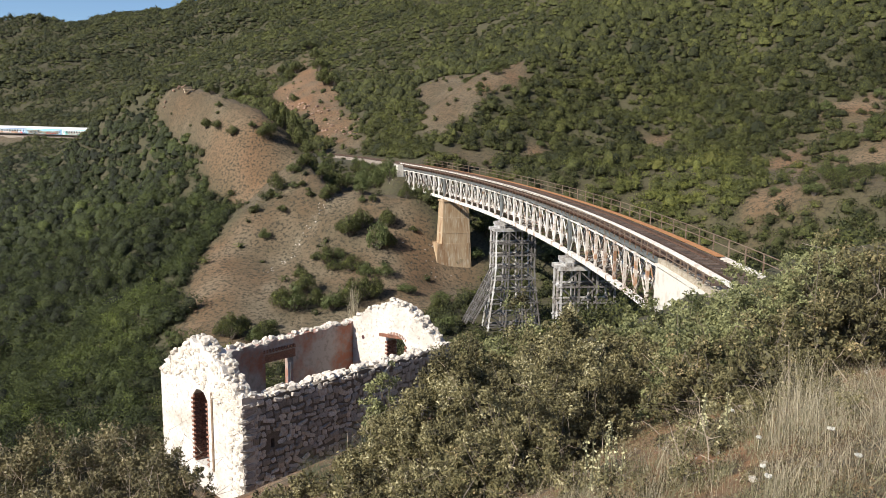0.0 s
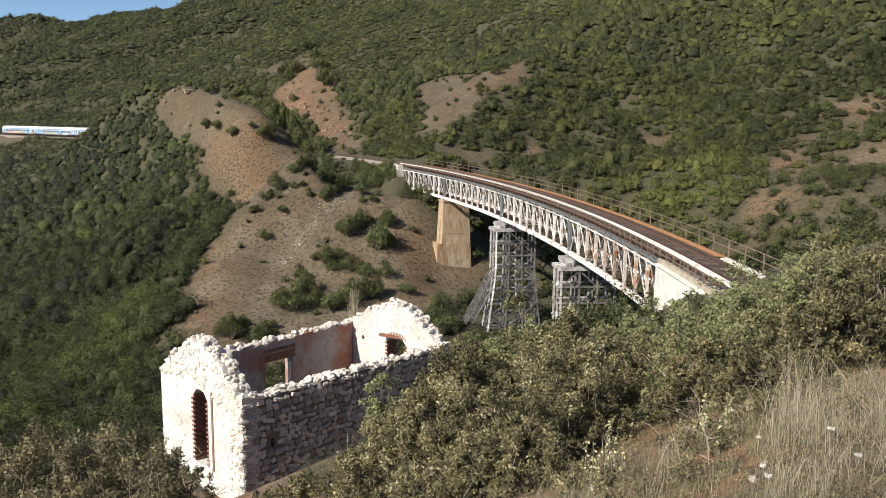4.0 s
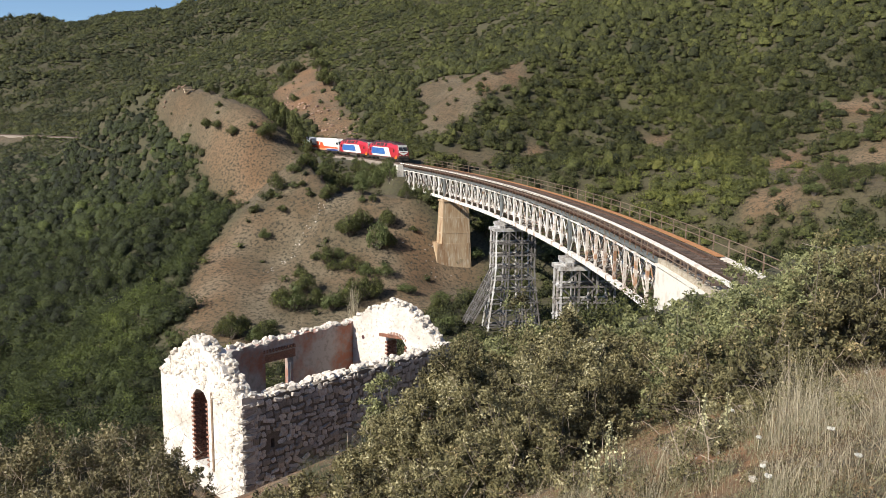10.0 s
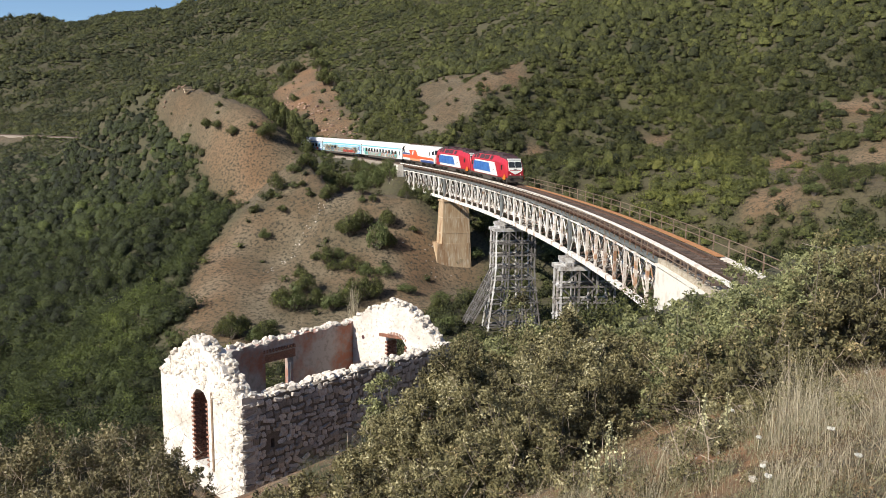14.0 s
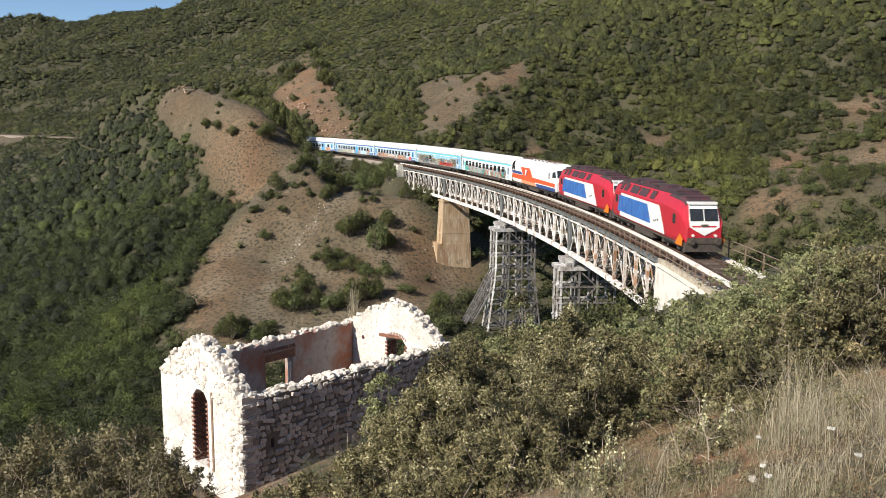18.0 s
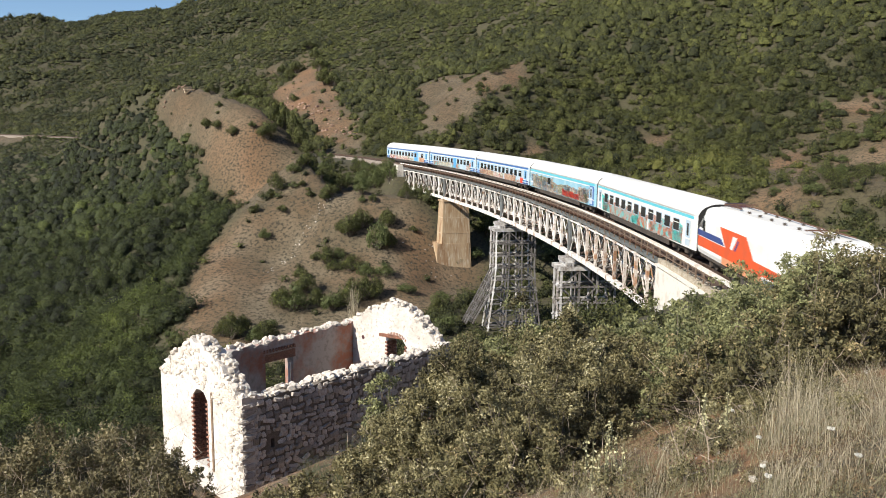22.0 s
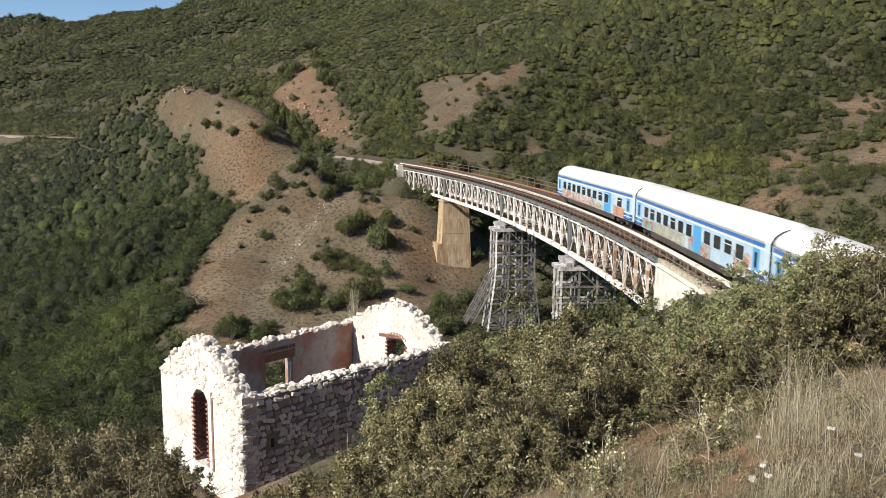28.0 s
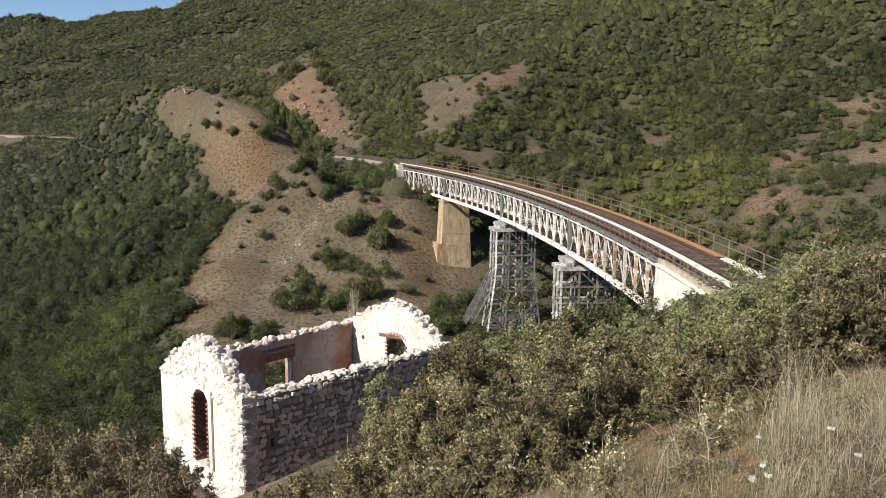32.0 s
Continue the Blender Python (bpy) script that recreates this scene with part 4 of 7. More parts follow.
def build_red_loco(label):
    c = thing("diesel_locomotive", label, "locomotive", group="red locomotives of the train")
    L = 9.4
    ends = [(L, 1.14, 1.9, 2.05, 1.05, 0.95), (L - 0.1, 1.24, 2.1, 2.3, 1.14, 0.9), (L - 0.66, 1.36, 2.6, 3.5, 1.06, 0.9), (L - 0.95, 1.4, 2.72, 3.66, 1.0, 0.9), (L - 1.4, 1.45, 2.8, 3.76, 0.98, 0.9), (L - 2.6, 1.45, 2.95, 3.86, 1.02, 0.9), (L - 4.2, 1.45, 3.0, 3.92, 0.98, 0.9)]
    rings = [cab_ring(-x, *r) for x, *r in ends] + [cab_ring(x, *r) for x, *r in ends[::-1]]
    part("body_shell", Shape().loft(rings), M_RED, c, "glossy red body")
    part("roof", Shape().box((0, 0, 3.95), (13.2, 1.8, 0.14)).box((6.9, 0, 3.86), (1.9, 1.7, 0.12)).box((-6.9, 0, 3.86), (1.9, 1.7, 0.12)), M_SOOT, c, "sooty dark roof")
    for x, w, l, h in ((-4.9, 1.6, 2.4, 0.2), (-1.8, 1.3, 2.0, 0.3), (0.6, 1.75, 1.3, 0.14), (2.6, 1.2, 1.6, 0.26), (4.9, 1.6, 2.2, 0.16)):
        part("roof_hatch", Shape().box((x, 0, 4.0 + h / 2), (l, w, h)).box((x, 0, 4.02 + h), (l * 0.8, w * 0.8, 0.05)), M_SOOT, c)
    for x in (-3.3, -0.5, 1.6):
        part("roof_fan", Shape().tube((x, 0, 4.0), (x, 0, 4.16), 0.62, 0.58, 16), M_UNDER, c)
    part("exhaust", Shape().tube((3.7, 0.3, 3.95), (3.7, 0.3, 4.3), 0.2, 0.18, 12), M_SOOT, c)
    for end in (-1, 1):
        cap = []
        for x, w, z1, z2, wt, low in ends[2:]:
            a = (w * 0.985 * 0.14 + wt * 0.86 + 0.012, (z1 + 0.12) * 0.14 + (z2 - 0.1) * 0.86 + 0.012)
            half = [a, (wt + 0.014, z2 - 0.085), (wt - 0.15, z2 + 0.02)]
            cap.append([Vector((end * x, y, z)) for y, z in half + [(-y, z) for y, z in half[::-1]]])
        part("cab_roof", Shape().loft(cap), M_SOOT, c, "sooty sloping cab roof")
    for side in (-1, 1):
        for x0, x1 in ((-5.6, -4.6), (-3.7, -1.7), (-1.3, 0.7), (1.6, 2.6), (-6.7, -6.1)):
            sh = Shape()
            a = [Vector((x, side * y, z)) for x, y, z in ((x0, 1.36, 3.2), (x1, 1.36, 3.2), (x1, 1.06, 3.78), (x0, 1.06, 3.78))]
            sh.loft([a, [p + Vector((0, side * 0.035, 0.03)) for p in a]])
            part("roof_grille", sh, M_SOOT, c)
    panel("white_panel", [(-6.2, 1.02), (5.7, 1.02), (4.2, 2.95), (-6.0, 2.95)], M_WHITE, 1.452, c, "white side panel")
    panel("blue_panel", [(-6.9, 1.38), (2.4, 1.38), (1.4, 2.74), (-6.6, 2.74)], M_BLUE, 1.462, c, "blue side panel")
    for k in range(9):
        panel("panel_rib", rect(-6.4 + k * 0.92, -6.36 + k * 0.92, 1.42, 2.7), M_BLUE, 1.47, c, "", 0.02)
    for x in (3.1, 3.5, 3.9):
        panel("louvre", rect(x, x + 0.22, 1.5 + 0.2 * (x - 2.5), 1.66 + 0.2 * (x - 2.5)), M_UNDER, 1.462, c)
    panel("cab_window", rect(7.2, 7.8, 2.05, 2.7), M_GLASS, 1.446, c)
    panel("cab_door", rect(6.2, 6.9, 1.1, 2.85), M_RED, 1.452, c)
    panel("cab_window", rect(-7.7, -7.0, 2.05, 2.7), M_GLASS, 1.446, c)
    panel("orange_corner", [(L - 1.5, 0.72), (L - 0.2, 0.72), (L - 0.12, 1.2), (L - 0.7, 1.5)], M_AMBER, 1.41, c, "orange front corner", 0.03)
    def nose(z):
        """How far forward the raked cab front stands at height z."""
        return float(np.interp(z, [0.9, 1.95, 2.3, 3.55, 3.7], [L, L, L - 0.1, L - 0.66, L - 0.9]))

    for end in (-1, 1):
        def plate(name, pts, mat, lift, proud=0.025, label=""):
            a = [Vector((end * (nose(z) + lift), y, z)) for y, z in pts]
            part(name, Shape().loft([a, [p + Vector((end * proud, 0, 0)) for p in a]]), mat, c, label)
        plate("front_panel", [(-1.0, 2.02), (-0.6, 1.76), (0.0, 1.45), (0.6, 1.76), (1.0, 2.02), (1.0, 2.36), (-1.0, 2.36)], M_WHITE, 0.02, 0.03, "white chevron below the windscreen")
        plate("windscreen_surround", [(-1.02, 2.36), (1.02, 2.36), (0.96, 3.46), (-0.96, 3.46)], M_WHITE, 0.02)
        for y0, y1 in ((-0.95, -0.04), (0.04, 0.95)):
            plate("windscreen", [(y0, 2.42), (y1, 2.42), (y1, 3.2), (y0, 3.2)], M_GLASS, 0.05)
            plate("wiper", [(y0 + 0.2, 2.4), (y0 + 0.24, 2.4), (y0 + 0.7, 3.0), (y0 + 0.66, 3.0)], M_RUBBER, 0.08, 0.02)
        plate("front_number_board", [(-0.25, 2.05), (0.25, 2.05), (0.25, 2.2), (-0.25, 2.2)], M_UNDER, 0.055, 0.01)
        plate("bumper", [(-1.16, 0.92), (1.16, 0.92), (1.16, 1.3), (-1.16, 1.3)], M_UNDER, 0.02, 0.12)
        part("visor", Shape().box((end * (L - 0.72), 0, 3.56), (0.5, 1.96, 0.16)), M_WHITE, c, "white cab visor")
        for y in (-0.95, 0.95):
            part("headlamp", Shape().tube((end * (L - 0.05), y * 0.8, 1.45), (end * (L + 0.06), y * 0.8, 1.45), 0.1, n=12), M_LAMP, c)
            part("buffer", Shape().tube((end * (L - 0.1), y * 0.92, 1.04), (end * (L + 0.3), y * 0.92, 1.04), 0.2, n=12), M_UNDER, c)
        part("snow_plough", Shape().box((end * (L - 0.15), 0, 0.68), (0.5, 2.5, 0.62)), M_UNDER, c)
    part("underframe", Shape().box((0, 0, 0.8), (18.6, 2.6, 0.24)), M_UNDER, c)
    part("fuel_tank", Shape().box((0, 0, 0.5), (4.6, 2.5, 0.5)), M_UNDER, c)
    for x in (-6.2, 6.2):
        bogie(c, x, 3.3, 0.5)
    return c


def build_white_loco():
    c = thing("electric_locomotive", "white electric locomotive with vermilion and navy stripes", "locomotive")
    L = 9.6
    ends = [(L, 1.32, 1.9, 2.1, 1.24, 0.95), (L - 0.12, 1.42, 2.2, 2.45, 1.3, 0.9), (L - 0.95, 1.45, 2.8, 3.7, 1.2, 0.9), (L - 1.7, 1.46, 2.9, 3.86, 1.12, 0.9)]
    rings = [cab_ring(-x, *r) for x, *r in ends] + [cab_ring(x, *r) for x, *r in ends[::-1]]
    part("body_shell", Shape().loft(rings), M_WHITE, c)
    panel("vermilion_band", [(-9.3, 1.35), (-5.0, 1.35), (9.3, 1.35), (9.3, 1.85), (0.3, 1.95), (-0.9, 3.0), (-5.2, 3.0), (-4.1, 1.95), (-9.3, 1.95)], M_VERM, 1.462, c, "vermilion stripe with a flag shape")
    panel("peach_band", [(-4.6, 0.95), (2.0, 0.95), (1.4, 1.35), (-4.6, 1.35)], material("faded_peach", (0.7, 0.3, 0.16), 0.5), 1.464, c)
    panel("navy_band", [(2.3, 0.92), (9.4, 0.92), (9.4, 1.32), (1.6, 1.42)], M_NAVY, 1.466, c, "navy lower stripe")
    panel("navy_rear_band", [(-9.35, 2.0), (-4.3, 2.0), (-4.9, 2.35), (-9.35, 2.35)], M_NAVY, 1.466, c)
    panel("white_line", rect(1.6, 9.4, 1.32, 1.42), M_WHITE, 1.469, c)
    panel("emblem", [(-3.3, 2.0), (-2.9, 2.0), (-2.2, 2.75), (-2.9, 2.75)], M_WHITE, 1.472, c)
    panel("emblem", [(-2.6, 2.0), (-2.4, 2.0), (-1.9, 2.6), (-2.1, 2.6)], M_NAVY, 1.474, c)
    for x in (-8.4, 6.9):
        panel("cab_window", rect(x, x + 0.4, 2.25, 3.0), M_GLASS, 1.462, c)
    for end in (-1, 1):
        a = [Vector((end * x, y, z)) for x, y, z in ((L - 0.2, -1.2, 2.5), (L - 0.2, 1.2, 2.5), (L - 0.72, 1.12, 3.3), (L - 0.72, -1.12, 3.3))]
        part("windscreen", Shape().loft([a, [p + Vector((end * 0.09, 0, 0.02)) for p in a]]), M_GLASS, c)
        for side in (-1, 1):
            b = [Vector((end * x, side * y, z)) for x, y, z in ((L - 0.2, 1.36, 2.5), (L - 1.15, 1.45, 2.5), (L - 1.25, 1.43, 3.05), (L - 0.72, 1.28, 3.2))]
            part("windscreen", Shape().loft([b, [p + Vector((0, side * 0.05, 0)) for p in b]]), M_GLASS, c)
        for y in (-0.9, 0.9):
            part("buffer", Shape().tube((end * (L - 0.1), y, 1.04), (end * (L + 0.34), y, 1.04), 0.2, n=12), M_UNDER, c)
            part("headlamp", Shape().tube((end * (L - 0.1), y, 1.7), (end * (L + 0.05), y, 1.7), 0.13, n=12), M_LAMP, c)
        pan = Shape()
        x = end * 5.6
        for y in (-0.5, 0.5):
            pan.beam((x - 1.0, y, 4.05), (x + 1.0, y, 4.08), 0.05, 0.05).beam((x + 1.0, y, 4.08), (x - 0.6, y * 0.6, 4.14), 0.05, 0.05)
        pan.beam((x - 0.7, -0.95, 4.16), (x - 0.7, 0.95, 4.16), 0.09, 0.06)
        part("pantograph", pan, M_RUST, c, "folded pantograph")
    part("roof_deck", Shape().box((0, 0, 3.9), (14.5, 1.7, 0.1)), M_WHITE, c)
    for x in (-3.4, -1.8, -0.2, 1.5, 3.2):
        for y in (0.4, -0.5):
            part("insulator", Shape().tube((x, y, 3.9), (x, y, 4.07), 0.09, n=8), M_UNDER, c)
    part("roof_box", Shape().box((-7.4, 0.2, 3.95), (1.3, 1.1, 0.3)), M_SOOT, c)
    part("roof_busbar", Shape().beam((-3.8, 0.4, 4.08), (3.8, 0.4, 4.08), 0.05, 0.06), M_RUST, c)
    part("underframe", Shape().box((0, 0, 0.8), (18.4, 2.6, 0.24)).box((0, 0, 0.52), (4.2, 2.4, 0.44)), M_UNDER, c)
    for x in (-6, 6):
        bogie(c, x, 3.0, 0.55)
    return c


CREAM = M_WHITE
train = [
    (build_red_loco("red diesel locomotive with blue and white side panels, leading the train"), 9.75, 6.2),
    (build_red_loco("red diesel locomotive with blue and white side panels, coupled second"), 9.6, 6.2),
    (build_white_loco(), 10.0, 6.0),
    (build_coach("white coach with cyan cornice band and grey graffiti", CREAM, M_CYAN, 11, (), [(-10.5, 3, 0.86, 2.05, G_GREY), (3.2, 10.6, 0.86, 2.2, G_GREY), (-11, -8.5, 0.9, 2.4, G_TEAL), (-1.2, 0.6, 0.9, 1.7, G_TEAL), (8.5, 10.6, 0.9, 2.3, G_TEAL), (3.6, 5.0, 1.0, 1.6, G_ORANGE)], [], 1), 13.2, 9.5),
    (build_coach("cyan-banded coach covered by a dark mural with a red shape", material("mural_sky_blue", (0.2, 0.44, 0.58), 0.5, second=(0.36, 0.54, 0.62), scale=0.7), M_CYAN, 11, (0, 1, 2, 4, 5, 6, 7, 8, 9, 10), [(-12.2, 10.8, 0.86, 2.2, G_SCENE), (-12.2, -2.0, 1.2, 2.62, G_SCENE), (1.6, 9.2, 0.95, 1.75, G_RED), (7.4, 11.0, 1.0, 2.5, G_SCENE), (3.4, 4.6, 1.4, 2.3, G_SCENE)], [(11.1, 12.4, 0.86, 2.7, M_COBALT)], 2), 13.2, 9.5),
    (build_coach("white coach with cobalt band and sand-brown graffiti", M_PALEB, M_COBALT, 11, (), [(-10.6, -3, 0.86, 2.0, G_SAND), (-3.2, 2, 0.86, 1.8, G_PINK), (2.2, 7.6, 0.86, 1.95, G_SAND), (7.4, 9.4, 0.86, 1.4, G_GREY), (9.4, 10.9, 0.86, 1.7, G_RED)], [], 3), 13.2, 9.5),
    (build_coach("pale blue coach with cobalt band and green-white graffiti", M_PALEB, M_COBALT, 12, (7,), [(-10.5, -7, 0.86, 1.6, G_GREY), (-7.2, 0.2, 0.86, 1.9, G_GREEN), (0.8, 5.0, 0.86, 1.95, G_GREY), (8.6, 11.0, 0.86, 2.2, G_PINK)], [(1.7, 3.2, 0.9, 2.55, M_SKYB)], 4), 13.2, 9.5),
    (build_coach("last coach, pale blue with cobalt band and pink graffiti", M_PALEB, M_COBALT, 11, (9,), [(-12.0, -10.6, 0.9, 1.6, G_GREEN), (-10.6, -6.8, 0.86, 1.95, G_PINK), (-6.6, 2.2, 0.86, 1.9, G_PINK), (2.0, 4.6, 0.9, 1.6, G_GREEN), (7.6, 10.8, 0.86, 1.9, G_ORANGE)], [(4.9, 6.9, 0.9, 2.65, M_SKYB)], 5), 13.2, 9.5),
]
# ---- the roofless stone house ----
HOUSE_U, HOUSE_W = Vector((0.6915, 0.7224, 0)), Vector((-0.7224, 0.6915, 0))
HOUSE = Vector((-6.03, 23.3, 0))
EAVE = CAM_Z - 8.2
SILL = EAVE - 3.75
LEN_U, LEN_W, THICK = 9.2, 5.1, 0.55
BACK_W = 5.7  # back gable widened and far long wall skewed to fit the camera's view


def rock(seed):
    """A chipped block about one metre across, for rubble and wall stones."""
    rng = random.Random(seed)
    bm = bmesh.new()
    bmesh.ops.create_cube(bm, size=1.0)
    bmesh.ops.bevel(bm, geom=list(bm.edges), offset=0.17, segments=1, affect="EDGES")
    for v in bm.verts:
        v.co += Vector([rng.uniform(-0.12, 0.12) for _ in range(3)])
    me = bpy.data.meshes.new("stone")
    bm.to_mesh(me)
    bm.free()
    return me


def rock_set(mat, seeds):
    out = []
    for k in seeds:
        me = rock(k)
        me.materials.append(mat)
        out.append(me)
    return out


ROCKS_W = rock_set(M_STONE_W, range(10))
ROCKS_S = rock_set(material("pinkish_scree", (0.3, 0.2, 0.15), 0.95, second=(0.22, 0.13, 0.085), scale=1.2, fine=(0.42, 0.33, 0.27), fine_scale=6, spread=0.3), range(40, 46))
ROCKS_G = rock_set(M_STONE, range(20, 32))


def lay(meshes, parent, rng, place, axes, size, wobble=8):
    ob = new("stone", rng.choice(meshes))
    ob.parent = parent
    u, v, n = axes
    m = Matrix((u, v, n)).transposed().to_4x4()
    m.translation = place
    w = [radians(rng.uniform(-wobble, wobble)) for _ in range(3)]
    ob.matrix_basis = m @ Euler(w).to_matrix().to_4x4() @ Matrix.Diagonal((*size, 1))
    return ob


def wall_mesh(name, origin, along_, inward, length, top, openings, mat, parent, label, step=0.23):
    """A wall with a broken top edge; openings (a0, a1, z0, z1, arch) go right through it."""
    sh = Shape()
    cuts = sorted({0.0, length, *[a for o in openings for a in o[:2]]})
    for c0, c1 in zip(cuts, cuts[1:]):
        n = max(1, round((c1 - c0) / step))
        for i in range(n):
            a0, a1 = c0 + (c1 - c0) * i / n, c0 + (c1 - c0) * (i + 1) / n
            mid = (a0 + a1) / 2
            spans = [(SILL - 0.6, SILL - 0.6, top(a0), top(a1))]
            for o0, o1, z0, z1, arch in openings:
                if o0 <= mid <= o1:
                    def head(a):
                        q = (a - (o0 + o1) / 2) / ((o1 - o0) / 2)
                        return z1 - arch * (1 - math.sqrt(max(0.0, 1 - min(1, q * q))))
                    spans = ([(SILL - 0.6, SILL - 0.6, z0, z0)] if z0 > SILL - 0.5 else []) + [(head(a0), head(a1), top(a0), top(a1))]
            for b0, b1, t0, t1 in spans:
                p = [origin + along_ * a0 + Vector((0, 0, b0)), origin + along_ * a1 + Vector((0, 0, b1)), origin + along_ * a1 + Vector((0, 0, t1)), origin + along_ * a0 + Vector((0, 0, t0))]
                sh.loft([p, [q + inward * THICK for q in p]])
    me = sh.mesh(name, mat)
    bm = bmesh.new()
    bm.from_mesh(me)
    bmesh.ops.remove_doubles(bm, verts=list(bm.verts), dist=0.0005)
    seen = {}
    for f in bm.faces:
        seen.setdefault(frozenset(v.index for v in f.verts), []).append(f)
    bmesh.ops.delete(bm, geom=[f for fs in seen.values() if len(fs) > 1 for f in fs], context="FACES_ONLY")
    bm.to_mesh(me)
    bm.free()
    return part(name, me, mat, parent, label)


def build_house():
    rng = random.Random(5)
    house = thing("ruined_house", "roofless whitewashed stone house in ruins on the slope", "ruin")
    zone = Vector((0, 0, 1))

    def jag(a, k, amp):
        return amp * math.sin(a * 3.1 + k) * math.sin(a * 7.3 + 2 * k) + 0.5 * amp * math.sin(a * 17 + k)

    def gable(peak, length=LEN_W, apex=0.5):
        def top(a):
            q = a / (apex * length) if a < apex * length else (length - a) / ((1 - apex) * length)
            return EAVE + peak * min(1, 1.25 * q) + jag(a, peak, 0.1)
        return top

    def level(h, k):
        return lambda a: EAVE + h + jag(a, k, 0.07)

    o = HOUSE
    front = wall_mesh("gable_wall", o, HOUSE_W, HOUSE_U, LEN_W, gable(1.32), [(2.02, 2.96, EAVE - 2.75, EAVE - 0.2, 0.3)], M_PLASTER, house, "sunlit plastered gable wall")
    back = wall_mesh("gable_wall", o + HOUSE_U * (LEN_U - THICK), HOUSE_W, HOUSE_U, BACK_W, gable(1.25, BACK_W, 0.42), [(1.9, 3.05, EAVE - 1.7, EAVE + 0.02, 0.35)], M_PLASTER, house, "sunlit plastered gable wall")
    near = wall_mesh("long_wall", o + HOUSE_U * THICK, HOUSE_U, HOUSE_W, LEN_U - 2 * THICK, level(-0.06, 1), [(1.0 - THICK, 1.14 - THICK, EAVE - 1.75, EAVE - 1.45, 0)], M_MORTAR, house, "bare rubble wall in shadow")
    skew = (HOUSE_U * (LEN_U - 2 * THICK) + HOUSE_W * (BACK_W - LEN_W)).normalized()
    inner = wall_mesh("long_wall", o + HOUSE_U * THICK + HOUSE_W * (LEN_W - THICK), skew, HOUSE_W, LEN_U - 2 * THICK, level(0.1, 2), [(4.05 - THICK, 5.4 - THICK, EAVE - 1.9, EAVE - 0.36, 0)], M_PLASTER_IN, house, "inner wall with red-stained plaster")
    # rubble along the broken tops
    def crown(wall, start, along_, length, top, count, size):
        for k in range(count):
            a = (k + rng.uniform(0.1, 0.9)) * length / count
            across = rng.uniform(0.03, THICK - 0.03)
            inward = HOUSE_U if along_ is HOUSE_W else HOUSE_W
            s = rng.uniform(0.65, 1.25) * size
            place = start + along_ * a + inward * across + Vector((0, 0, top(a) + s * 0.12))
            lay(ROCKS_W, wall, rng, place, (along_, inward, zone), (s * 1.3, s, s * 0.75), 24)
    crown(front, o, HOUSE_W, LEN_W, gable(1.32), 120, 0.17)
    crown(back, o + HOUSE_U * (LEN_U - THICK), HOUSE_W, BACK_W, gable(1.25, BACK_W, 0.42), 120, 0.17)
    crown(near, o + HOUSE_U * THICK, HOUSE_U, LEN_U - 2 * THICK, level(-0.06, 1), 170, 0.16)
    crown(inner, o + HOUSE_U * THICK + HOUSE_W * (LEN_W - THICK), skew, LEN_U - 2 * THICK, level(0.1, 2), 130, 0.15)
    # rubble face of the shaded long wall, with the corner stones
    rest = Shape()
    z = SILL - 0.35
    while z < EAVE - 0.14:
        h = rng.uniform(0.13, 0.24)
        a = -0.02 - rng.uniform(0, 0.1)
        while a < LEN_U - 0.1:
            w = rng.choice((0.12, 0.18, 0.22, 0.26, 0.3, 0.36, 0.46)) * rng.uniform(0.85, 1.15)
            corner = a < 0.1
            if corner:
                w = rng.uniform(0.4, 0.62)
            mid = a + w / 2
            if not (0.82 < mid < 1.3 and EAVE - 1.85 < z + h / 2 < EAVE - 1.3):
                tall_ = h * rng.uniform(0.62, 1.12)
                place = o + HOUSE_U * mid + HOUSE_W * 0.045 + Vector((0, 0, z + h / 2 + rng.uniform(-0.04, 0.04)))
                tilt = radians(rng.uniform(-5, 5) if corner else rng.gauss(0, 15))
                u, n_ = HOUSE_U * math.cos(tilt) + zone * math.sin(tilt), zone * math.cos(tilt) - HOUSE_U * math.sin(tilt)
                if a < 6.3:
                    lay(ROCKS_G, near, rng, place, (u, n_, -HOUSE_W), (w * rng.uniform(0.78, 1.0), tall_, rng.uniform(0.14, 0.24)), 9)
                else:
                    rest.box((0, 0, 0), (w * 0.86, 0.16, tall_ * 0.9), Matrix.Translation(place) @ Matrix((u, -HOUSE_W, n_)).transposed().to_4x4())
            a += w
        z += h
    tagged(part("stone_rest", rest, M_STONE, near), kind="stuff")
    # stones showing through the plaster of the sunlit gable
    for k in range(330):
        a = rng.uniform(0.05, 1.7) if k < 120 else (rng.uniform(2.0, 5.0) if k < 210 else rng.uniform(0.03, 0.75))
        hi = gable(1.32)(a) - 0.1
        zz = rng.uniform(EAVE - 0.5 if k < 120 else EAVE - 0.1, hi) if k < 210 else rng.uniform(SILL, EAVE)
        s = rng.uniform(0.1, 0.24)
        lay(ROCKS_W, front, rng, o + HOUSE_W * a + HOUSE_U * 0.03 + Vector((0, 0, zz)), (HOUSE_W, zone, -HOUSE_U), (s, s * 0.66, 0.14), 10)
    # brick jambs of the doorway and of the far window
    brick = Shape().box((0, 0, 0), (0.24, 0.12, 0.062)).mesh("brick", M_BRICK)
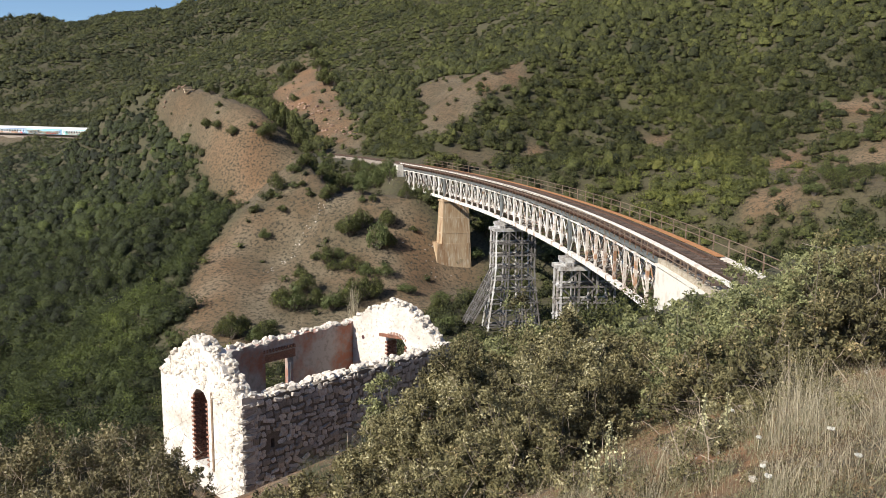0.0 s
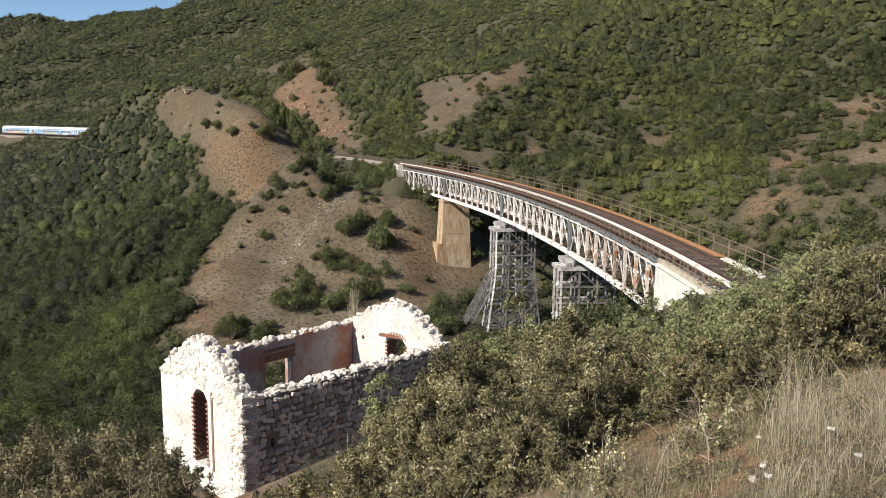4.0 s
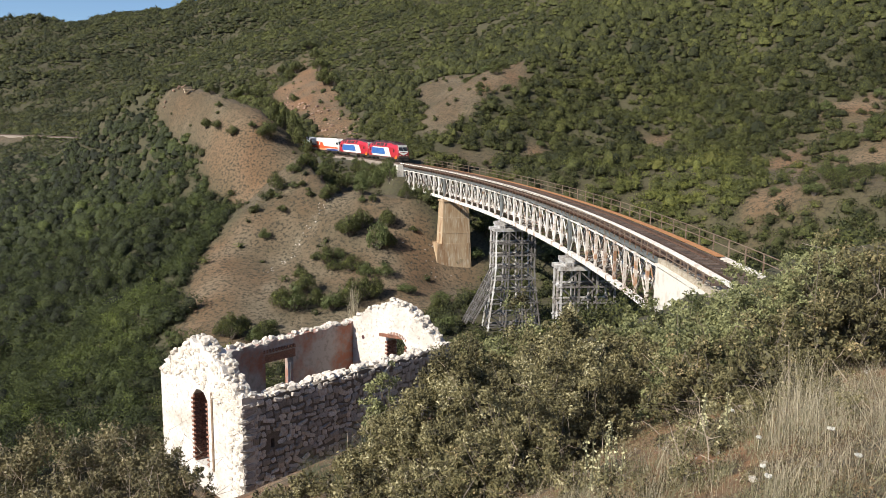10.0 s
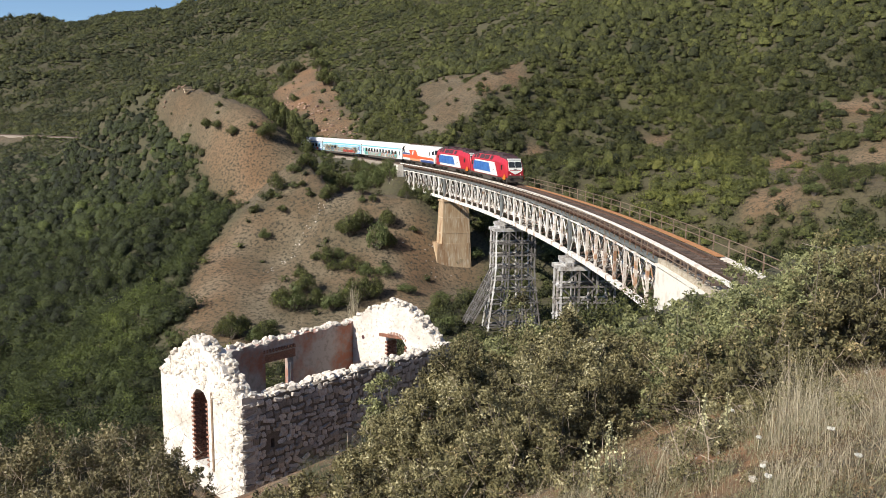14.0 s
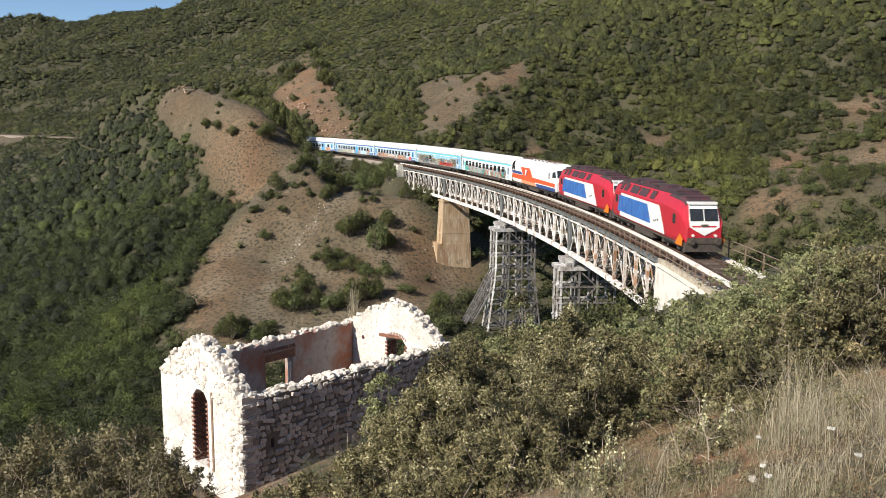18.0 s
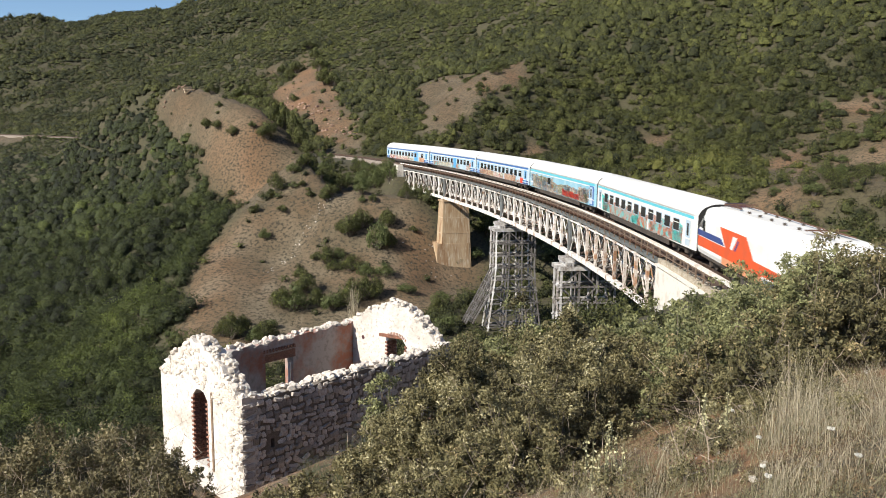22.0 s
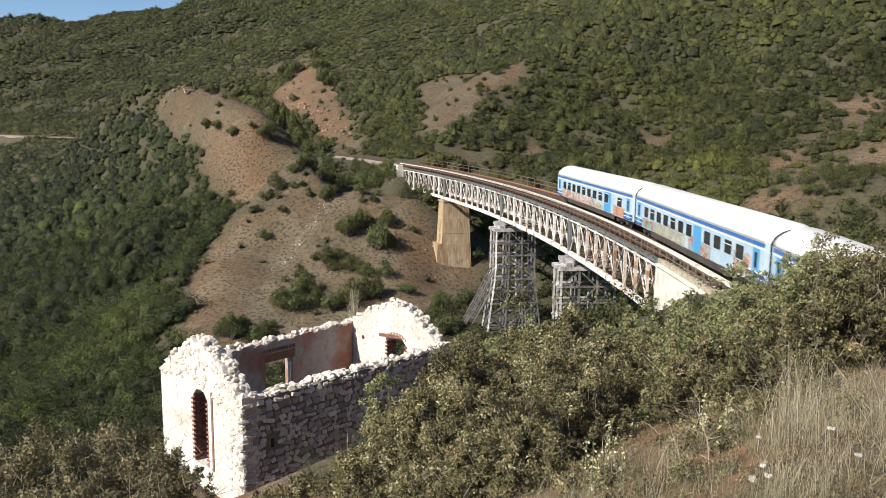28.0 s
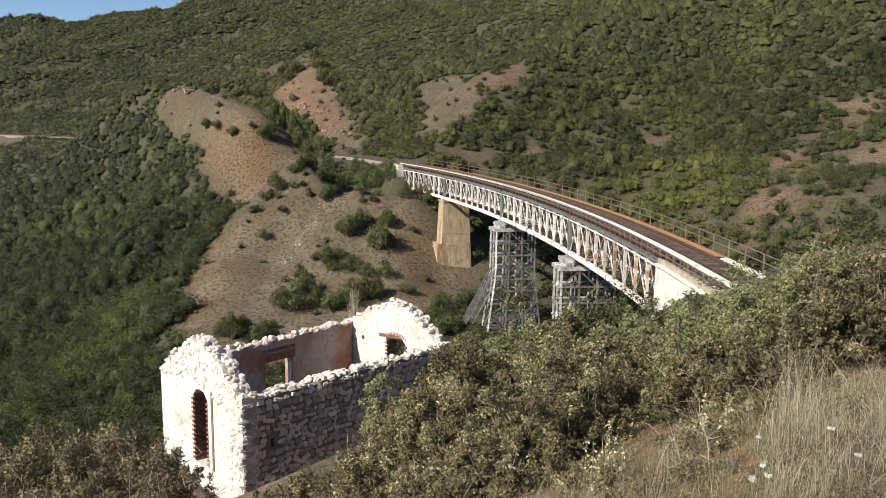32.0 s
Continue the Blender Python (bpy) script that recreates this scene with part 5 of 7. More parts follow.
    for wall, a, u0, z0, z1 in ((front, 2.945, 0.14, EAVE - 2.7, EAVE - 0.5), (front, 2.035, 0.14, EAVE - 2.7, EAVE - 0.5), (back, 3.035, LEN_U - 0.42, EAVE - 0.9, EAVE - 0.28), (back, 1.915, LEN_U - 0.42, EAVE - 0.9, EAVE - 0.28)):
        z, k = z0, 0
        while z < z1:
            for du in (0.0, 0.27):
                ob = new("brick", brick)
                ob.parent = wall
                m = Matrix((HOUSE_U, HOUSE_W, zone)).transposed().to_4x4()
                m.translation = o + HOUSE_W * a + HOUSE_U * (u0 + du - 0.06 * (k % 2)) + Vector((0, 0, z))
                ob.matrix_basis = m
            z += 0.078
            k += 1
    for wall, a0, a1, u0 in ((back, 1.9, 3.05, LEN_U - THICK - 0.012),):
        mid, half, rise = (a0 + a1) / 2, (a1 - a0) / 2, 0.3
        for k in range(13):
            q = -1 + 2 * (k + 0.5) / 13
            zz = EAVE + 0.08 - rise * (1 - math.sqrt(1 - q * q * 0.96))
            ob = new("brick", brick)
            ob.parent = wall
            m = Matrix((HOUSE_U, HOUSE_W, zone)).transposed().to_4x4()
            m.translation = o + HOUSE_W * (mid + half * q) + HOUSE_U * (u0 + 0.13) + Vector((0, 0, zz))
            ob.matrix_basis = m @ pose(0, 0, 0, 90 + q * -28, 0, 0)
    # window of the inner wall: brick head, timber lintel, a post left standing
    p = o + HOUSE_W * (LEN_W - THICK - 0.02 + (BACK_W - LEN_W) * 4.2 / LEN_U)
    for k in range(11):
        ob = new("brick", brick)
        ob.parent = inner
        m = Matrix((HOUSE_W, HOUSE_U, zone)).transposed().to_4x4()
        m.translation = p + HOUSE_U * (4.0 + 0.14 * k) + HOUSE_W * 0.1 + Vector((0, 0, EAVE - 0.22))
        ob.matrix_basis = m @ pose(0, 0, 0, 90, 0, 0)
    part("lintel", Shape().beam(p + HOUSE_U * 3.95 + HOUSE_W * 0.3 + zone * (EAVE - 0.52), p + HOUSE_U * 5.5 + HOUSE_W * 0.3 + zone * (EAVE - 0.52), 0.4, 0.34), M_BRICK, house, "dark red-brown timber lintel")
    part("window_jamb", Shape().beam(p + HOUSE_U * 5.2 + HOUSE_W * 0.1 + zone * (EAVE - 1.9), p + HOUSE_U * 5.2 + HOUSE_W * 0.1 + zone * (EAVE - 0.9), 0.09, 0.09), M_PLASTER, house)
    part("door_batten", Shape().beam(o + HOUSE_W * 1.74 - HOUSE_U * 0.02 + zone * (EAVE - 2.75), o + HOUSE_W * 1.74 - HOUSE_U * 0.02 + zone * (EAVE - 0.12), 0.06, 0.05), M_WOOD, house, "weathered upright batten")
    part("door_surround", Shape().box((0, 0, 0), (0.03, 0.2, 2.6), Matrix.Translation(o + HOUSE_W * 1.88 - HOUSE_U * 0.012 + zone * (EAVE - 1.5)) @ Matrix((HOUSE_U, HOUSE_W, zone)).transposed().to_4x4()), M_PLASTER, house)
    part("roof_beam", Shape().beam(o + HOUSE_U * (LEN_U - 0.2) + HOUSE_W * 2.0 + zone * (EAVE - 0.1), o + HOUSE_U * (LEN_U - 0.9) + HOUSE_W * 3.1 + zone * (EAVE + 0.02), 0.1, 0.12), M_BRICK, house)
    part("floor", Shape().box((0, 0, 0), (LEN_U - 0.2, LEN_W - 0.2, 0.3), Matrix.Translation(o + HOUSE_U * LEN_U / 2 + HOUSE_W * LEN_W / 2 + zone * (SILL + 0.3)) @ Matrix((HOUSE_U, HOUSE_W, zone)).transposed().to_4x4()), M_MORTAR, house, "rubble-strewn earth floor")
    # no hole is cut: a near-black disc stands for its darkness
    part("hole_lining", Shape().tube(o + HOUSE_U * (LEN_U - THICK - 0.01) + HOUSE_W * 4.5 + zone * (EAVE - 0.42), o + HOUSE_U * (LEN_U - THICK + 0.05) + HOUSE_W * 4.5 + zone * (EAVE - 0.42), 0.09, n=10), M_SOOT, house)


build_house()
# ---- plants ----
def leaf_cloud(rng, centres, radii, counts, size, flat=0.75, tone=None, shell=0.55, quads=False, aspect=0.5, up=0.0, facing=0.0, round_=0.6):
    """Leaves filling lumpy ellipsoids. centres (n, 3), radii (n, 3), counts (n). Returns verts, faces, tones."""
    idx = np.repeat(np.arange(len(centres)), counts)
    n = len(idx)
    d = rng.normal(size=(n, 3))
    d[:, 2] += up
    d /= np.linalg.norm(d, axis=1, keepdims=True) + 1e-9
    lump = 1 + 0.22 * np.sin(d[:, 0] * 5 + idx * 1.7) * np.sin(d[:, 1] * 4 + idx * 2.3) + 0.15 * np.sin(d[:, 2] * 6 + idx)
    r = (shell + (1 - shell) * rng.uniform(0, 1, n) ** 0.6) * lump
    c = centres[idx] + d * r[:, None] * radii[idx]
    a = rng.normal(size=(n, 3))
    a /= np.linalg.norm(a, axis=1, keepdims=True)
    if facing:
        nrm = d * facing + a * (1 - facing)
        a = np.cross(nrm, rng.normal(size=(n, 3)))
        a /= np.linalg.norm(a, axis=1, keepdims=True) + 1e-9
        b = np.cross(nrm, a)
    else:
        b = np.cross(a, rng.normal(size=(n, 3)))
    b /= np.linalg.norm(b, axis=1, keepdims=True) + 1e-9
    face = np.cross(a, b)
    flip = np.sign((face * d).sum(1))[:, None] + 1e-9
    b = b * flip
    s = (size[idx] if isinstance(size, np.ndarray) else size) * rng.uniform(0.6, 1.35, n)
    s = np.asarray(s)[:, None]
    if quads:
        v = np.stack([c - a * s, c - b * s * aspect, c + a * s, c + b * s * aspect], 1)
    else:
        v = np.stack([c - a * s * 0.6 - b * s * aspect, c + a * s, c - a * s * 0.6 + b * s * aspect], 1)
    k = v.shape[1]
    t = (tone[idx] if tone is not None else np.zeros(n)) + rng.uniform(-0.12, 0.12, n)
    nrm = d * round_ + face * flip * (1 - round_)
    nrm /= np.linalg.norm(nrm, axis=1, keepdims=True) + 1e-9
    return v.reshape(-1, 3), np.arange(n * k).reshape(n, k), np.repeat(t, k), np.repeat(nrm, k, 0)


def track_distance(x, y):
    return to_line(x, y, LINE_X, LINE_Y)[:2]


def clear_of_works(x, y, margin=5.5):
    d, w = track_distance(x, y)
    s = -430 + 6 * w
    on_bridge = (s > -2) & (s < 122)
    near_support = np.zeros(x.shape, bool)
    for q in PIER_S[1:4]:
        p = on_track(q)
        near_support |= np.hypot(x - p.x, y - p.y) < 6.5
    house = HOUSE + HOUSE_U * 4.6 + HOUSE_W * 2.55
    hx, hy = (x - house.x) * HOUSE_U.x + (y - house.y) * HOUSE_U.y, (x - house.x) * HOUSE_W.x + (y - house.y) * HOUSE_W.y
    return ~(((d < margin) & ~on_bridge) | near_support | ((np.abs(hx) < 6.6) & (np.abs(hy) < 4.2)) | ((d < 3.5) & on_bridge & (s > 95)))


def mounds(rng, centres, radii, tone, around, rings):
    """An uneven closed body of foliage for each shrub, under its outer leaves. rings: (height, reach) from the top down."""
    n = len(centres)
    turn = rng.uniform(0, math.tau, (n, 1)) + np.arange(around)[None, :] * math.tau / around
    pts = []
    for h, reach in rings:
        a = turn + rng.normal(0, 0.16, turn.shape)
        pts.append(np.stack([np.cos(a) * reach, np.sin(a) * reach, np.full(a.shape, h)], -1) * (1 + 0.26 * rng.normal(size=turn.shape))[:, :, None])
    p = np.concatenate([np.tile(np.array([[[0.0, 0.0, 1.0]]]), (n, 1, 1)) * rng.uniform(0.9, 1.15, (n, 1, 1)), *pts], 1)
    nrm = p / np.linalg.norm(p, axis=2, keepdims=True)
    faces = [(0, 1 + i, 1 + (i + 1) % around) for i in range(around)]
    for k in range(len(rings) - 1):
        b = 1 + k * around
        for i in range(around):
            j = (i + 1) % around
            faces += [(b + i, b + around + i, b + around + j), (b + i, b + around + j, b + j)]
    f = (np.array(faces)[None] + (np.arange(n) * p.shape[1])[:, None, None]).reshape(-1, 3)
    v = centres[:, None, :] + p * radii[:, None, :]
    return v.reshape(-1, 3), f, np.repeat(tone, p.shape[1]), nrm.reshape(-1, 3)


def far_woods():
    """The scrub of the hillsides as one stretch of plants for each depth of the valley."""
    rng = np.random.RandomState(21)
    for name, r0, r1, spacing, leaves, leaf, mat in (("valley_scrub", 55, 165, 2.2, 105, 0.16, L_MID), ("hillside_scrub", 165, 240, 2.3, 64, 0.2, L_FAR), ("middle_scrub", 240, 330, 2.25, 30, 0.24, L_FAR), ("upper_scrub", 330, 500, 2.4, 10, 0.33, L_FAR), ("ridge_scrub", 500, 800, 3.0, 7, 0.5, L_FAR)):
        area = (r1 ** 2 - r0 ** 2) / 2 * radians(61)
        n = int(area / spacing ** 2 * 2.6)
        az = np.radians(rng.uniform(-30.5, 30.5, n))
        r = np.sqrt(rng.uniform(r0 ** 2, r1 ** 2, n))
        x, y = np.sin(az) * r, np.cos(az) * r
        bare = bare_patch(x, y)
        thick = 0.5 + 0.55 * waves(x, y, 35, 31) + 0.25 * waves(x, y, 9, 32)
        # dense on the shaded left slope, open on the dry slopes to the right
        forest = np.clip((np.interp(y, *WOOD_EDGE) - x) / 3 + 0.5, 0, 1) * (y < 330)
        steep = np.hypot(ground_z(x + 1, y) - ground_z(x - 1, y), ground_z(x, y + 1) - ground_z(x, y - 1)) / 2
        keep = rng.uniform(0, 1, n) < np.clip((0.8 if r1 < 200 else 1.3) + 0.5 * thick + 1.2 * forest, 0.35, 1) * np.clip(1 - 1.35 * bare, 0.02, 1) * np.clip(np.sqrt(1 + 1.5 * steep ** 2) / (2.0 if r0 < 160 else 1.5), 0.5 + 0.45 * forest, 1)
        keep &= clear_of_works(x, y) & ~beyond_crest(x, y)
        # line's near side cleared for the camera, by the bridge and up the valley
        end = on_track(0, 6)
        keep &= np.hypot(x - end.x, y - end.y) > 10
        off, place, side = to_line(x, y, LINE_X, LINE_Y)
        place = -430 + 6 * place
        keep &= ~((side > 0) & (off < 6.5) & (place > -67) & (place < -6)) & ~((side > 0) & (off < 5) & (place > -265) & (place < -226))
        forest = forest[keep]
        verge = ((side > 0) & (off < 14) & (place > -70) & (place < -4))[keep]
        # shrubs shrunk under the camera's line of sight to the far train
        below_sightline = (x[keep] < -118) & (y[keep] > 286) & (y[keep] < 350) & (x[keep] < -0.43 * y[keep])
        x, y, bare = x[keep], y[keep], bare[keep]
        z = ground_z(x, y)
        n = len(x)
        size = rng.uniform(0.55, 1.25, n) * spacing * 0.6 * np.where(rng.uniform(0, 1, n) < 0.14, 1.6, 1.0) * (1 - 0.35 * bare) * (1.08 + 0.14 * forest) * np.where(below_sightline, 0.75, 1.0) * np.where(verge, 0.45, 1.0)
        tall = rng.uniform(0.6, 1.15, n) * np.where(rng.uniform(0, 1, n) < 0.06, 1.4, 1.0)
        radii = np.stack([size, size * rng.uniform(0.7, 1.3, n), size * (0.85 if r0 < 300 else 0.56) * tall], -1)
        centres = np.stack([x, y, z + radii[:, 2] * 0.5], -1)
        fresh = np.exp(-((x - 50) / 17) ** 2 - ((y - 153) / 15) ** 2) + 0.5 * np.exp(-((x + 55) / 14) ** 2 - ((y - 120) / 22) ** 2)
        # far left hillside toned lower, its shade put into the leaf colour
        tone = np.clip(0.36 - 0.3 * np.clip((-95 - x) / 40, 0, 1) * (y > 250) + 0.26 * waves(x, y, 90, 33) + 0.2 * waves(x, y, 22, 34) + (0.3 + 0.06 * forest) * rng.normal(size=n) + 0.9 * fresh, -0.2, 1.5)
        counts = np.maximum(4, (leaves * (size / (spacing * 0.45)) ** 1.6)).astype(int)
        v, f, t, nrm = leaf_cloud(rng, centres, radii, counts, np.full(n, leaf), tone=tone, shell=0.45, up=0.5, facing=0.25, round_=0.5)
        core = ((0.6, 0.6), (-0.5, 0.95)) if r0 < 300 else ((-0.7, 1.0),)
        # inner bodies 0.3 lower in tone: shade under the leaves put into colour
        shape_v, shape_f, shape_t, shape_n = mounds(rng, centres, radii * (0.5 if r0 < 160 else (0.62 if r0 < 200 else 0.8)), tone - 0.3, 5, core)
        per = len(shape_v) // n
        per_f = len(shape_f) // n
        lift = 0.12 if r0 < 160 else (0.3 if r0 < 300 else 0.5)
        nrm, shape_n = [(q * (1 - lift) + np.array([0, 0, lift])) for q in (nrm, shape_n)]
        nrm, shape_n = [q / (np.linalg.norm(q, axis=1, keepdims=True) + 1e-6) for q in (nrm, shape_n)]
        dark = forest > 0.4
        for sub_name, mat_, which, label in ((name, mat, ~dark, "dense green scrub covering the hillside"), (name.replace("scrub", "wood"), L_WOOD, dark, "dense wood on the valley side, toned dark as in shade")):
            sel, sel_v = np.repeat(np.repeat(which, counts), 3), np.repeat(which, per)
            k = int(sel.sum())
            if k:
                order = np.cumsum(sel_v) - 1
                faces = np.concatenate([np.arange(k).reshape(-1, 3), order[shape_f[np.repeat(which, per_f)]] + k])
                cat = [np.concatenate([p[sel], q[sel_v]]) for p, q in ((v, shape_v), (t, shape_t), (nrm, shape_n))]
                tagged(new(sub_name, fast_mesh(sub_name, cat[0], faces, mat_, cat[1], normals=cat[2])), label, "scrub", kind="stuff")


def bush_meshes(seed, leaves, leaf, mat, clumps=14):
    """A free-standing bush of unit radius: stems and a crown of clumps."""
    rng = np.random.RandomState(seed)
    ang = rng.uniform(0, math.tau, clumps)
    rad = np.sqrt(rng.uniform(0, 1, clumps)) * 0.72
    c = np.stack([np.cos(ang) * rad, np.sin(ang) * rad, 0.24 + 0.75 * (1 - rad) * rng.uniform(0.5, 1.25, clumps)], -1)
    radii = np.stack([rng.uniform(0.24, 0.42, clumps)] * 3, -1) * [1, 1, 0.85]
    v, f, t, nrm = leaf_cloud(rng, c, radii, np.full(clumps, leaves // clumps), leaf, tone=rng.uniform(0.1, 0.9, clumps), shell=0.6, facing=0.5)
    crown = fast_mesh("crown", v, f, mat, t, normals=nrm)
    stems = Shape()
    for q in c:
        mid = Vector((q[0] * 0.45, q[1] * 0.45, q[2] * 0.55))
        stems.tube((q[0] * 0.08, q[1] * 0.08, -0.1), mid, 0.035, 0.022, 5).tube(mid, Vector(q), 0.022, 0.008, 4)
    return stems.mesh("branchwork", M_BARK), crown


# single bushes: x, y, half width, height
RAILWAY_BUSHES = ((-46, 222, 2.5, 7.2), (-43.5, 221, 2.6, 7.6), (-40.4, 218, 2.8, 7.4), (-38.6, 216, 3.0, 6.4), (-36, 212, 2.2, 4.2), (-41.5, 224, 2.4, 6.5), (-48, 226, 2.2, 4.4), (-73.8, 336, 3.5, 5.9), (-79.9, 348, 3.2, 5.4), (-87.8, 361, 3.8, 5.6), (-92, 363, 3.3, 5.1), (-67.5, 237, 2.0, 3.4), (-70.5, 332, 2.8, 5.1), (-69, 383, 4.0, 7.0), (-72, 377, 2.9, 5.3), (-55.8, 365, 3.9, 6.7), (-49, 335, 4.7, 7.5), (-45, 331, 3.5, 6.1), (-59.8, 324, 2.3, 3.2), (-76.8, 388, 2.7, 4.9), (-61, 390, 3.6, 5.5), (-67, 403, 4.2, 5.7))
KNOLL_BUSHES = ((-65.6, 223.8, 2, 3.1), (-61.4, 219.7, 1.9, 2.8), (-55.7, 213.5, 2, 2.9), (-46.1, 212.2, 3.1, 4.7), (-50.4, 213.5, 1.1, 1.6), (-45.1, 215.7, 1.1, 1.6), (-62.9, 227.5, 1.1, 1.7))
RIDGE_BUSHES = ((-32.4, 155.9, 1.9, 3.9), (-32.9, 153.2, 1.2, 1.7), (-30, 161, 1.5, 2.5), (-28.5, 162.3, 1.4, 2.7), (-27.7, 164.3, 1.4, 2.3), (-26.3, 166.5, 1.3, 2.1), (-26.6, 180.4, 1.6, 3), (-24, 174.9, 1.5, 2.7), (-24.3, 168.9, 2.4, 3.6), (-21.9, 168.7, 2.4, 4.3), (-24, 158.4, 1.4, 1.8), (-20.6, 172.6, 1.6, 2.7), (-17.4, 170.5, 2, 3.4), (-14.3, 169.8, 2.1, 4.1), (-11.2, 167.1, 2.1, 4.7), (-12.7, 172.2, 1.8, 3.1), (-29, 155.2, 1.1, 1.3), (-27.3, 155.3, 0.9, 1.3), (-21.5, 152.3, 2.1, 2.8), (-22.3, 150.8, 1.4, 2.1), (-25.2, 151.9, 1.1, 1.3), (-15.5, 151.9, 1.5, 3.2), (-6.9, 150.5, 1.4, 3.2), (-8, 151.6, 0.9, 1.5), (7.2, 154.3, 1.1, 3.3), (8.9, 152.9, 1.6, 5.4))
MIDDLE_BUSHES = ((-29.8, 148.2, 1.3, 1.5), (-34.6, 148.5, 1, 1.5), (-31.9, 142.8, 1.2, 2), (-13.1, 148.9, 1, 1.9), (-15.2, 149.2, 0.8, 1.5), (-16.5, 141.6, 2.2, 4.4), (-14.7, 143.3, 2, 4), (-18.1, 142.3, 1.5, 2.6), (-11.2, 138.7, 2.2, 5.9), (-10.1, 143.8, 1.8, 3.6), (-9.3, 139.7, 1.3, 2.6), (-5.5, 144.1, 1, 1.2), (-20.1, 135.3, 1.9, 3.4), (-21.8, 136.6, 1.2, 1.5), (-17.9, 136.5, 1.2, 2.1), (-15.5, 132.9, 2.3, 2.8), (-12.5, 131.2, 1.8, 2.4), (-18.4, 133, 1.4, 2.1), (-9.7, 131.7, 1.6, 2.2), (-23.3, 130.9, 1.8, 2.2), (2.9, 142.7, 1, 1.6), (5.8, 144.9, 1.8, 2), (8.3, 149.2, 1.9, 5.2))
FOOT_BUSHES = ((-25, 122.8, 2, 3.5), (-23.2, 122.6, 2.2, 4), (-22.1, 126.9, 2.2, 3.6), (-26.3, 124.8, 1.1, 1.8), (-19.9, 123.9, 1.7, 3.1), (-17, 122.4, 1.9, 3.4), (-14.5, 123.8, 2.2, 4.4), (-12.4, 125.2, 2.2, 4), (-10.7, 126, 1.6, 3.5), (-30, 111.4, 2, 3.9), (-31.4, 111.9, 1.4, 2.8), (-28.9, 113.3, 1.4, 2.9), (-25.6, 113.1, 2, 2.9), (-26.5, 111.8, 1.6, 2.4), (-25.5, 116.8, 1, 1.6), (-0.7, 118.6, 1.3, 3.3), (0.6, 110.5, 1.6, 3.1), (-0.3, 124.7, 1.6, 2.6), (-5.8, 128, 1.6, 2))


def slope_bushes():
    """The single bushes on the dry spur, the spoil ridge and the slope beside the bridge."""
    rng = np.random.RandomState(44)
    kinds = [bush_meshes(60 + k, 2200, 0.058, L_MID if k % 3 else L_SLOPE, 19) for k in range(6)]
    n = 4200
    x, y = rng.uniform(-85, 110, n), rng.uniform(95, 275, n)
    bare = bare_patch(x, y)
    fit_ = (bare > 0.35) & clear_of_works(x, y, 6.5)
    x, y = x[fit_], y[fit_]
    taken = []
    for a, b in zip(x, y):
        if all((a - c) ** 2 + (b - d) ** 2 > 11 for c, d in taken):
            taken.append((a, b))
        if len(taken) >= 300:
            break
    taken = [p for p in taken if p[0] > 6 and 0.25 + 0.5 * float(waves(np.array(p[0]), np.array(p[1]), 30, 45)) + rng.uniform(0, 0.6) > 0.3]
    for x, y, size, tall in RAILWAY_BUSHES:
        z = float(ground_z(np.array([x]), np.array([y]))[0])
        place_bush(kinds[(1, 2, 4, 5)[rng.randint(4)]], (x, y, z - 0.1), size * 1.1, rng.uniform(0, 360), "tall dark green bush beside the railway cutting", "bushes beside the railway", tall / 1.35 / size)
    for s, off, size, tall in ((-60, 4.6, 1.4, 2.2), (-54, 4.5, 1.4, 2.1), (-49, 4.8, 1.5, 2.2), (-44, 4.5, 1.2, 1.7), (-26, 4.6, 1.3, 2.0), (-22, 4.6, 1.5, 2.5), (-18.5, 4.8, 1.5, 2.7), (-15, 4.6, 1.5, 2.9), (-11.5, 4.8, 1.6, 3.4), (-8.5, 4.4, 1.3, 3.6), (-36, 4.2, 0.7, 0.8), (-21, 6.5, 1.6, 2.6), (-14, 7.0, 1.8, 3.4)):
        p = on_track(s, off)
        z = float(ground_z(np.array([p.x]), np.array([p.y]))[0])
        place_bush(kinds[rng.randint(6)], (p.x, p.y, z - 0.08), size, rng.uniform(0, 360), "low green bush on the edge of the railway bank", "bushes beside the railway", tall / 1.35 / size)
    for k in range(24):
        p = on_track(-270 + 2.2 * k, 4.0 + rng.uniform(-0.3, 0.8))
        z = float(ground_z(np.array([p.x]), np.array([p.y]))[0])
        place_bush(kinds[rng.randint(6)], (p.x, p.y, z - 0.1), rng.uniform(0.9, 1.4), rng.uniform(0, 360), "low green bush on the edge of the railway bank", "bushes beside the railway", rng.uniform(0.5, 0.75))
    for x, y, size, tall in KNOLL_BUSHES + RIDGE_BUSHES + MIDDLE_BUSHES + FOOT_BUSHES:
        z = float(ground_z(np.array([x]), np.array([y]))[0])
        place_bush(kinds[rng.randint(6)], (x, y, z - 0.08), size * 1.1, rng.uniform(0, 360), "round dark green bush on the dry spur", "bushes on the dry spur", tall / 1.35 / size)
    for a, b in taken:
        size = rng.uniform(0.6, 1.7) if rng.uniform() < 0.75 else rng.uniform(1.6, 2.4)
        z = float(ground_z(np.array([a]), np.array([b]))[0])
        place_bush(kinds[rng.randint(6)], (a, b, z - 0.05), size, rng.uniform(0, 360), "round dark green bush on the dry slope", "bushes on the dry slope", rng.uniform(0.75, 1.2))


